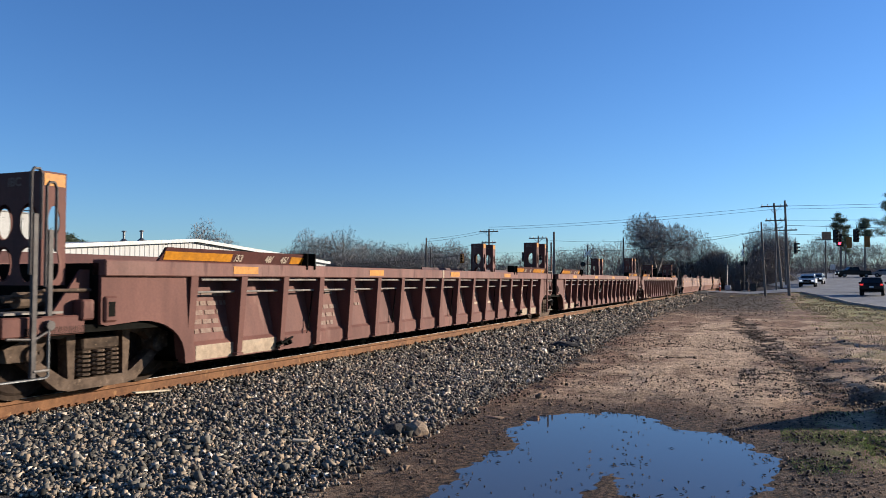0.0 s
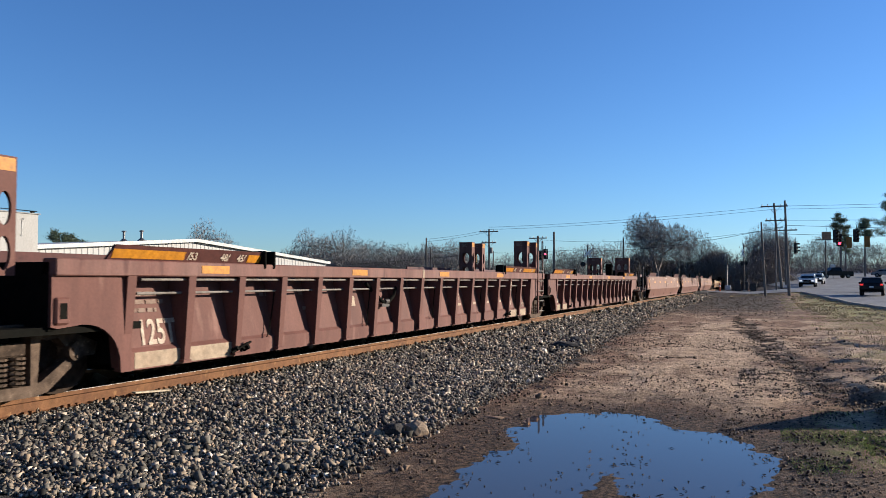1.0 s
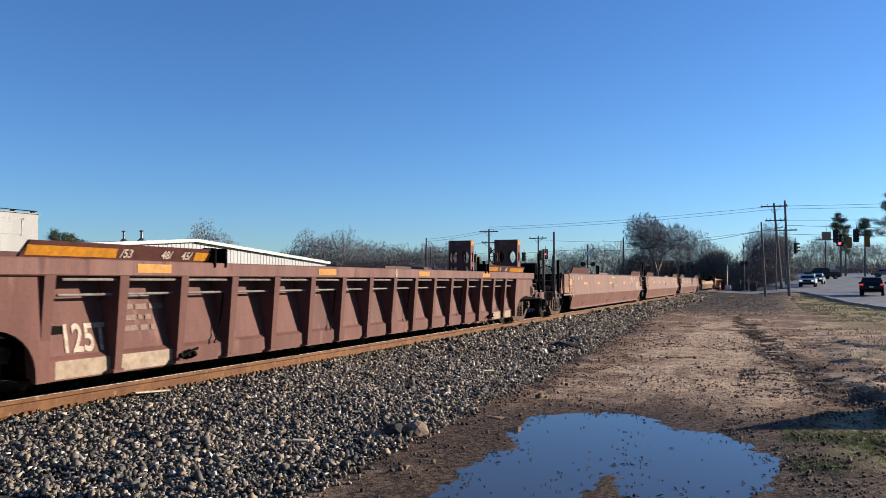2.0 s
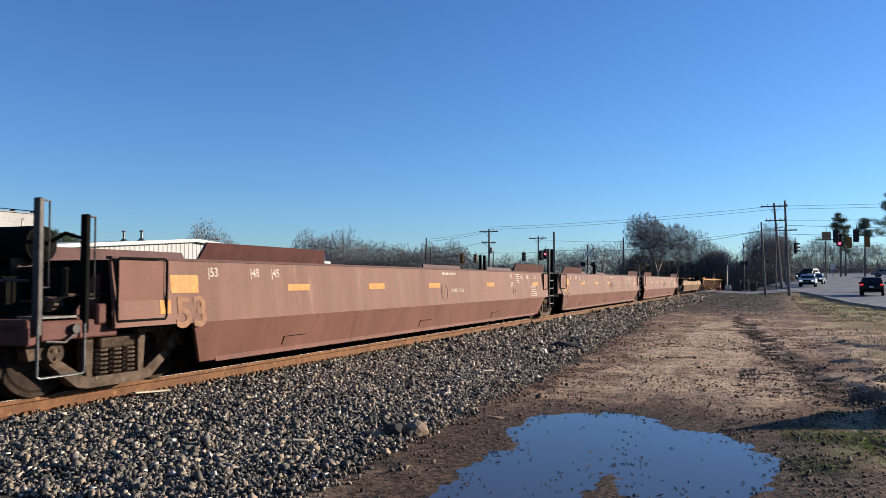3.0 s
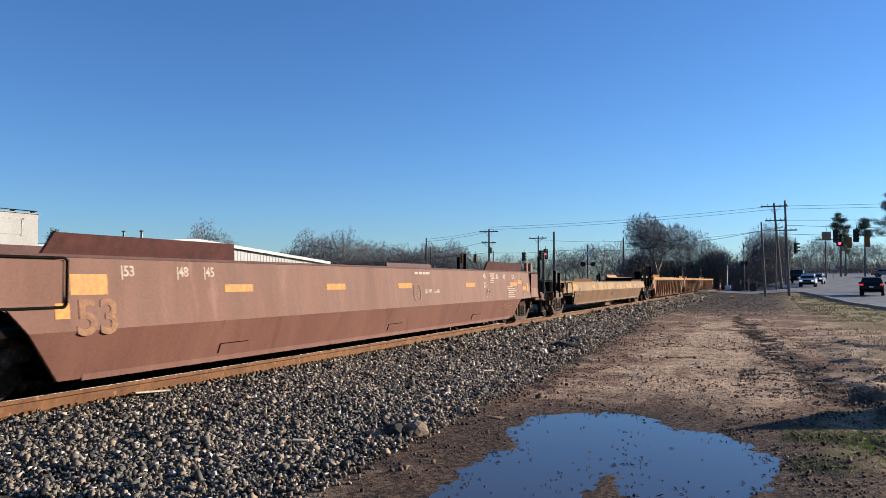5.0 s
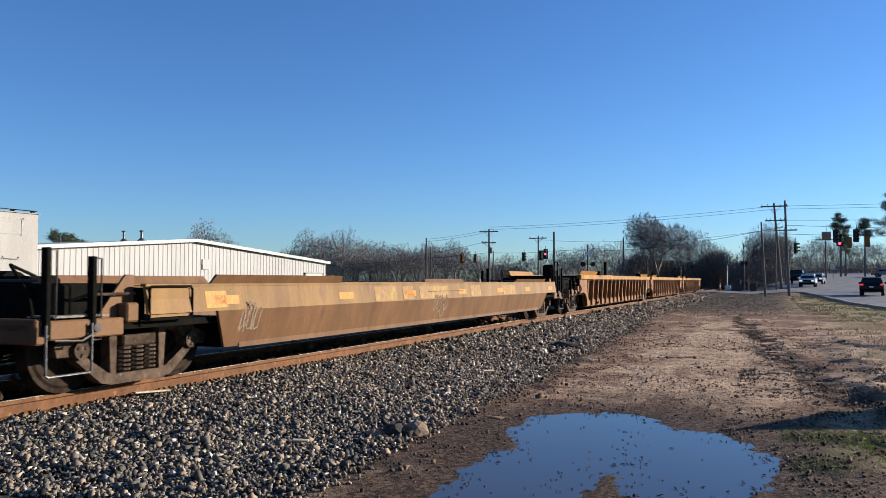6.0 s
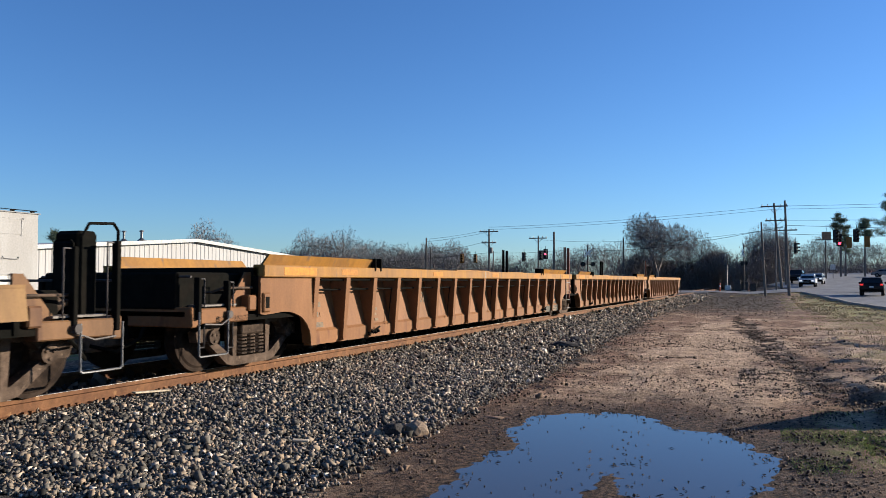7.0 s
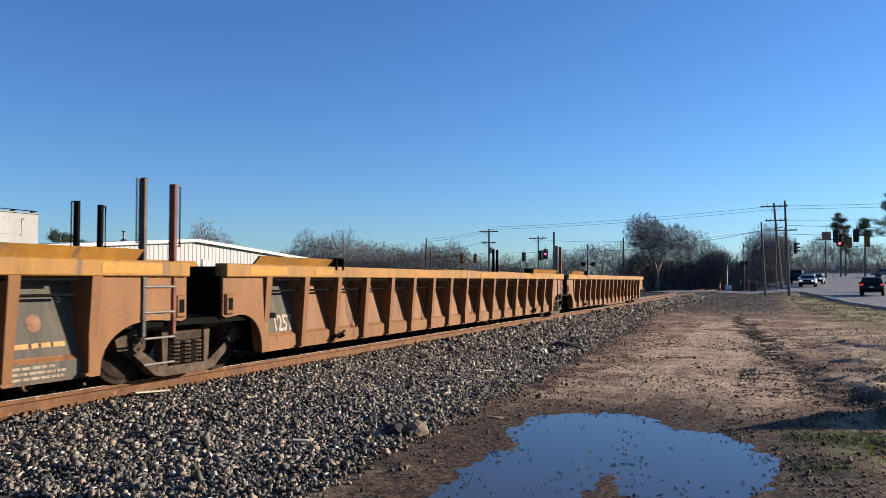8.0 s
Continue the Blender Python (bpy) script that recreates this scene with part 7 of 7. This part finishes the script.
# ---- ballast, debris ----
def stones(name, label, n, xs, ys, size, seed, material, keep=None, sink=0.35, cat="ballast"):
    """Angular broken stones, all in one mesh."""
    rs = np.random.RandomState(seed)
    y = ys[0] + (ys[1] - ys[0]) * rs.rand(n)
    foot = foot_of_ballast(y)
    lo = xs[0]
    x = lo + (foot + xs[1] - lo) * rs.rand(n)
    if keep is not None:
        ok = keep(x, y, rs.rand(n))
        x, y = x[ok], y[ok]
        n = len(x)
    # a rough block with one corner knocked in
    V = np.array([(x_, y_, z_) for x_ in (-1, 1) for y_ in (-1, 1) for z_ in (-1, 1)]) * 0.72
    V[7] *= 0.45
    Fc = np.array([(0, 1, 3), (0, 3, 2), (4, 6, 7), (4, 7, 5), (0, 4, 5), (0, 5, 1), (2, 3, 7), (2, 7, 6), (0, 2, 6), (0, 6, 4), (1, 5, 7), (1, 7, 3)])
    k = len(V)
    s = size * np.exp(rs.randn(n) * 0.33)
    P = V[None] * (1 + rs.uniform(-0.34, 0.34, (n, k, 1))) * rs.uniform(0.45, 1.25, (n, 1, 3)) * s[:, None, None]
    a, b, c = rs.rand(3, n) * 6.28
    ca, sa, cb, sb, cc, sc = np.cos(a), np.sin(a), np.cos(b), np.sin(b), np.cos(c), np.sin(c)
    R = np.stack([np.stack([ca * cb, ca * sb * sc - sa * cc, ca * sb * cc + sa * sc], -1), np.stack([sa * cb, sa * sb * sc + ca * cc, sa * sb * cc - ca * sc], -1), np.stack([-sb, cb * sc, cb * cc], -1)], 1)
    P = np.einsum("nij,nkj->nki", R, P)
    z = ground_z(x, y)
    P += np.stack([x, y, z + s * (1 - 2 * sink) * 0.5 + rs.rand(n) * s * 0.7], -1)[:, None]
    me = bpy.data.meshes.new(name)
    fv = (np.arange(n)[:, None, None] * k + Fc[None]).reshape(-1, 3)
    me.vertices.add(n * k)
    me.vertices.foreach_set("co", P.ravel())
    me.loops.add(fv.size)
    me.loops.foreach_set("vertex_index", fv.ravel())
    me.polygons.add(len(fv))
    me.polygons.foreach_set("loop_start", np.arange(0, fv.size, 3))
    me.update()
    me.validate()
    me.materials.append(material)
    return tagged(new(name, me), label, cat, kind="stuff")


def stone_material(name, dark, light, warm):
    m = bpy.data.materials.new(name)
    m.use_nodes = True
    n, l = m.node_tree.nodes, m.node_tree.links
    p = n["Principled BSDF"]
    p.inputs["Roughness"].default_value = 0.85
    p.inputs["Specular IOR Level"].default_value = 0.25
    geo = n.new("ShaderNodeNewGeometry")
    r = n.new("ShaderNodeValToRGB")
    e = r.color_ramp.elements
    e[0].position, e[0].color, e[1].position, e[1].color = 0.0, (*dark, 1), 1.0, (*light, 1)
    q = e.new(0.55)
    q.color = (*[a * 0.5 + b * 0.22 for a, b in zip(dark, light)], 1)
    q = e.new(0.93)
    q.color = (*warm, 1)
    l.new(geo.outputs["Random Per Island"], r.inputs[0])
    t = n.new("ShaderNodeTexNoise")
    t.inputs["Scale"].default_value, t.inputs["Detail"].default_value = 60, 5
    co = n.new("ShaderNodeTexCoord")
    l.new(co.outputs["Object"], t.inputs[0])
    mr = n.new("ShaderNodeMapRange")
    mr.inputs[3].default_value, mr.inputs[4].default_value = 0.6, 1.35
    l.new(t.outputs[0], mr.inputs[0])
    mu = n.new("ShaderNodeVectorMath")
    mu.operation = "SCALE"
    l.new(r.outputs[0], mu.inputs[0]), l.new(mr.outputs[0], mu.inputs[3])
    l.new(mu.outputs[0], p.inputs["Base Color"])
    return m


STONE = stone_material("broken_granite", (0.006, 0.006, 0.005), (0.640, 0.570, 0.470), (0.300, 0.220, 0.145))
PEBBLE = stone_material("dark_cinder_and_clods", (0.024, 0.017, 0.013), (0.230, 0.158, 0.106), (0.160, 0.108, 0.072))
near_bed = lambda x, y, r: thin_out(x, y, r) & (0.38 * (8.1 - x) + 0.925 * y > 5.7) & (y > 0.70 * (8.1 - x))
thin_out = lambda x, y, r: r < np.clip((foot_of_ballast(y) + 0.25 - x) / 1.1 + 0.02, 0, 1)
stones("ballast", "grey angular broken-stone ballast beside the rail", 118000, (0.84, 0.55), (3.2, 15), 0.0172, 1, STONE, near_bed)
stones("ballast", "grey angular broken-stone ballast beside the rail", 38000, (0.84, 0.6), (15, 34), 0.026, 2, STONE, thin_out)
stones("ballast", "grey angular broken-stone ballast beside the rail", 13000, (0.84, 1.2), (34, 84), 0.046, 3, STONE, thin_out)
# darker stone material here paints in the shade under the train
stones("ballast", "broken stone between the rails, coloured dark for the train's shade", 5000, (-1.6, -3.95), (2.5, 40), 0.042, 4, PEBBLE)
dry = lambda x, y, r: (puddle_depth(x, y) < -0.01) & (r < np.clip(1.1 * vnoise(x, y, 0.8) - 0.42 + 0.5 * np.exp(-((x - foot_of_ballast(y)) / 0.7) ** 2), 0.03, 1))
far_gravel = lambda x, y, r: r < np.clip((y - 34) / 14, 0, 1) * np.clip((9.5 - x) / 2, 0, 1)
stones("gravel", "dark loose gravel before the level crossing", 7000, (3.0, 6.0), (34, 86), 0.016, 8, PEBBLE, far_gravel, 0.3, "gravel")
stones("clods", "dark clods and cinders strewn over the dirt", 42000, (2.8, 5.6), (5.0, 32), 0.0095, 5, PEBBLE, dry, 0.3, "clods")
stones("clods", "dark clods and cinders strewn over the dirt", 2600, (2.6, 6.0), (5.0, 45), 0.020, 6, PEBBLE, dry, 0.3, "clods")


strewn = lambda x, y, r: (x > 7.6) & (puddle_depth(x, y) < -0.05) & (r < 1.6 * (vnoise(x, y, 0.35) - 0.42) + 0.5 * (vnoise(x, y, 0.13) - 0.5))
stones("clods", "dark clods and cinders strewn over the dirt", 19000, (7.6, 6.4), (6.8, 16), 0.010, 15, PEBBLE, strewn, 0.3, "clods")
rut_near = lambda x, y, r: r < 0.9 * np.exp(-((x - rut_x(y) - 0.5 * (vnoise(x, y, 0.9) - 0.5)) / 0.22) ** 2) * sm(9, 12, y) * (1 - sm(32, 42, y)) * sm(0.3, 0.62, vnoise(x, y, 0.28))
stones("clods", "dark clods and cinders strewn over the dirt", 46000, (6.6, 6.0), (8.5, 40), 0.015, 11, PEBBLE, rut_near, 0.3, "clods")


def floating():
    """Leaves, twigs and crumbs lying on the puddle and at its edge."""
    rs = np.random.RandomState(9)
    vs, fs = [], []
    for i in range(3200):
        x, y = rs.uniform(4.9, 8.3), rs.uniform(5.2, 10.2)
        d = float(puddle_depth(x, y))
        if d < -0.02 or rs.rand() > math.exp(-max(d, 0) * 9.0) * 0.8 + 0.012:
            continue
        a, l, w = rs.rand() * 6.28, 0.009 + 0.04 * rs.rand() ** 3, 0.004 + 0.008 * rs.rand()
        c, s = math.cos(a), math.sin(a)
        b = len(vs)
        for u, v, z in ((-l, 0, 0.001), (0, -w, 0.004), (l, 0, 0.002 + 0.012 * rs.rand()), (0, w, 0.006), (0, 0, 0.012)):
            vs.append((x + u * c - v * s, y + u * s + v * c, z))
        fs += [(b, b + 1, b + 4), (b + 1, b + 2, b + 4), (b + 2, b + 3, b + 4), (b + 3, b, b + 4)]
    me = bpy.data.meshes.new("leaf_litter")
    me.from_pydata(vs, [], fs)
    me.materials.append(mat("dead_leaf", (0.033, 0.022, 0.015), 0.8, 0, (0.074, 0.048, 0.030), 0.6, 20, 60))
    tagged(new("leaf_litter", me), "dead leaves and twigs floating on a puddle", "leaf litter", kind="stuff")


floating()


def weeds(name, label, n, seed, spots, h, m):
    rs = np.random.RandomState(seed)
    vs = []
    for x0, x1, y0, y1, k in spots:
        c = int(n * k)
        x, y = rs.uniform(x0, x1, c), rs.uniform(y0, y1, c)
        ok = rs.rand(c) < np.clip(2.2 * vnoise(x, y, 0.7) - 0.75, 0, 1)
        ok &= puddle_depth(x, y) < -0.1
        ok &= x < 14.2 - 0.085 * (y - 50)
        x, y = x[ok], y[ok]
        z = ground_z(x, y) - 0.01
        ln = h * rs.uniform(0.4, 1.3, len(x)) * (0.75 + 0.004 * y)
        a = rs.rand(len(x)) * 6.28
        w = 0.003 + 0.0004 * y
        P = np.stack([x, y, z], -1)
        W = np.stack([np.cos(a) * w, np.sin(a) * w, 0 * w], -1)
        T = P + np.stack([rs.randn(len(x)) * 0.55 * ln, rs.randn(len(x)) * 0.55 * ln, ln], -1)
        vs.append(np.stack([P - W, P + W, T], 1).reshape(-1, 3))
    vs = np.concatenate(vs)
    me = bpy.data.meshes.new(name)
    me.from_pydata(vs.tolist(), [], np.arange(len(vs)).reshape(-1, 3).tolist())
    me.materials.append(m)
    tagged(new(name, me), label, "weeds", kind="stuff")


DRY_GRASS = mat("dry_grass", (0.400, 0.300, 0.165), 0.9, 0, (0.250, 0.180, 0.100), 0.6, 1.5, 20, 0.0)
GREEN_GRASS = mat("green_weeds", (0.270, 0.300, 0.085), 0.9, 0, (0.240, 0.240, 0.085), 0.6, 1.5, 20, 0.0)
weeds("dry_grass", "thin dry straw-coloured grass on the verge", 15000, 3, ((9.6, 13.5, 8, 30, 0.3), (9.8, 15, 34, 78, 1.3), (4.5, 9.5, 82, 87, 0.15)), 0.10, DRY_GRASS)
weeds("green_weeds", "low green winter weeds on the verge", 15000, 4, ((8.2, 9.8, 7.2, 9.6, 1.6), (8.55, 11.0, 7.5, 11, 0.8), (9.4, 12.0, 30, 42, 0.3), (8.9, 11.5, 46, 74, 0.4)), 0.03, GREEN_GRASS)


def lump(x, y, r, m, label, name="rock", sq=(1, 1, 0.7), seed=0):
    bm = bmesh.new()
    bmesh.ops.create_icosphere(bm, subdivisions=2, radius=1)
    rnd = random.Random(seed)
    for v in bm.verts:
        k = 1 + 0.35 * noise.noise(v.co * 1.4 + Vector((seed * 3.1, 0, 0))) + rnd.uniform(-0.06, 0.06)
        v.co = Vector((v.co.x * sq[0], v.co.y * sq[1], v.co.z * sq[2])) * r * k
    o = part(name, bm, m)
    o.matrix_basis = pose(x, y, float(ground_z(x, y)) + r * sq[2] * 0.45, 0, 0, seed * 50)
    return tagged(o, label, "rock" if name == "rock" else name)


ROCKM = mat("tan_rock", (0.222, 0.163, 0.111), 0.85, 0, (0.118, 0.089, 0.067), 0.6, 8, 40, 0.6)
DARKROCK = mat("dark_slag", (0.030, 0.027, 0.025), 0.8, 0, (0.067, 0.059, 0.052), 0.6, 9, 50, 0.7)
lump(4.62, 7.72, 0.13, ROCKM, "tan broken rock lying at the edge of ballast", seed=1)
lump(4.42, 7.55, 0.12, DARKROCK, "dark slag lump lying among ballast stones", seed=2)
lump(4.28, 7.4, 0.08, ROCKM, "tan broken rock lying at the edge of ballast", seed=3)
lump(3.55, 18.6, 0.16, DARKROCK, "dark slag heap beside the ballast", sq=(2.2, 1.2, 0.6), seed=4)
lump(3.9, 17.0, 0.12, ROCKM, "pale crumbled rock beside the ballast", sq=(1.6, 1.0, 0.5), seed=5)
lump(3.35, 20.5, 0.15, DARKROCK, "dark slag heap beside the ballast", sq=(1.8, 1.4, 0.6), seed=6)
lump(5.05, 9.05, 0.09, mat("sodden_cardboard", (0.311, 0.200, 0.118), 0.8), "flat sodden tan scrap beside a puddle", "scrap", (1.480, 0.740, 0.133), 7)
PALE = mat("pale_wood_scrap", (0.407, 0.340, 0.252), 0.8, 0, (0.259, 0.200, 0.133), 0.6, 6, 40)
for x, y, a, l in ((1.02, 7.75, 88, 0.62), (3.9, 6.6, 30, 0.16), (3.62, 12.9, 70, 0.3), (3.4, 27.5, 60, 0.5), (3.1, 29.5, 80, 0.4), (5.2, 22.8, 10, 0.25)):
    bm = boxes((-l / 2, l / 2, -0.035, 0.035, 0, 0.02), bevel=0.006)
    o = part("wood_scrap", bm, PALE)
    o.matrix_basis = pose(x, y, float(ground_z(x, y)) + 0.055, 3, 4, a)
    tagged(o, "pale splintered wood scrap lying on stones", "wood scrap", "wood scraps")

# unseen lump right of the view, added to cast the shadow beside the puddle
lump(12.0, 12.9, 1.05, mat("loose_earth", (0.118, 0.081, 0.056), 0.95, 0, (0.067, 0.044, 0.030), 0.6, 3, 30, 0.6), "unseen earth-coloured lump added to cast a shadow towards the puddle", "earth_heap", (0.740, 0.740, 0.740), 12)


def motions():
    rolled = math.degrees(SPEED / 0.483)
    for u in TRAIN:
        s = u.location.y
        walk(u, [(i * 0.25, pose(0, s - SPEED * i * 0.25, RAIL)) for i in range(33)])
    walk(pickup, [(t, pose(x, y, gz(x, y), 0, 0, a)) for t, x, y, a in PICKUP_ROWS])
    for w, wy in WHEELS:
        walk(w, [(i / FPS, pose(0, wy, 0.483, rolled * i / FPS)) for i in range(8 * FPS + 1)])


motions()
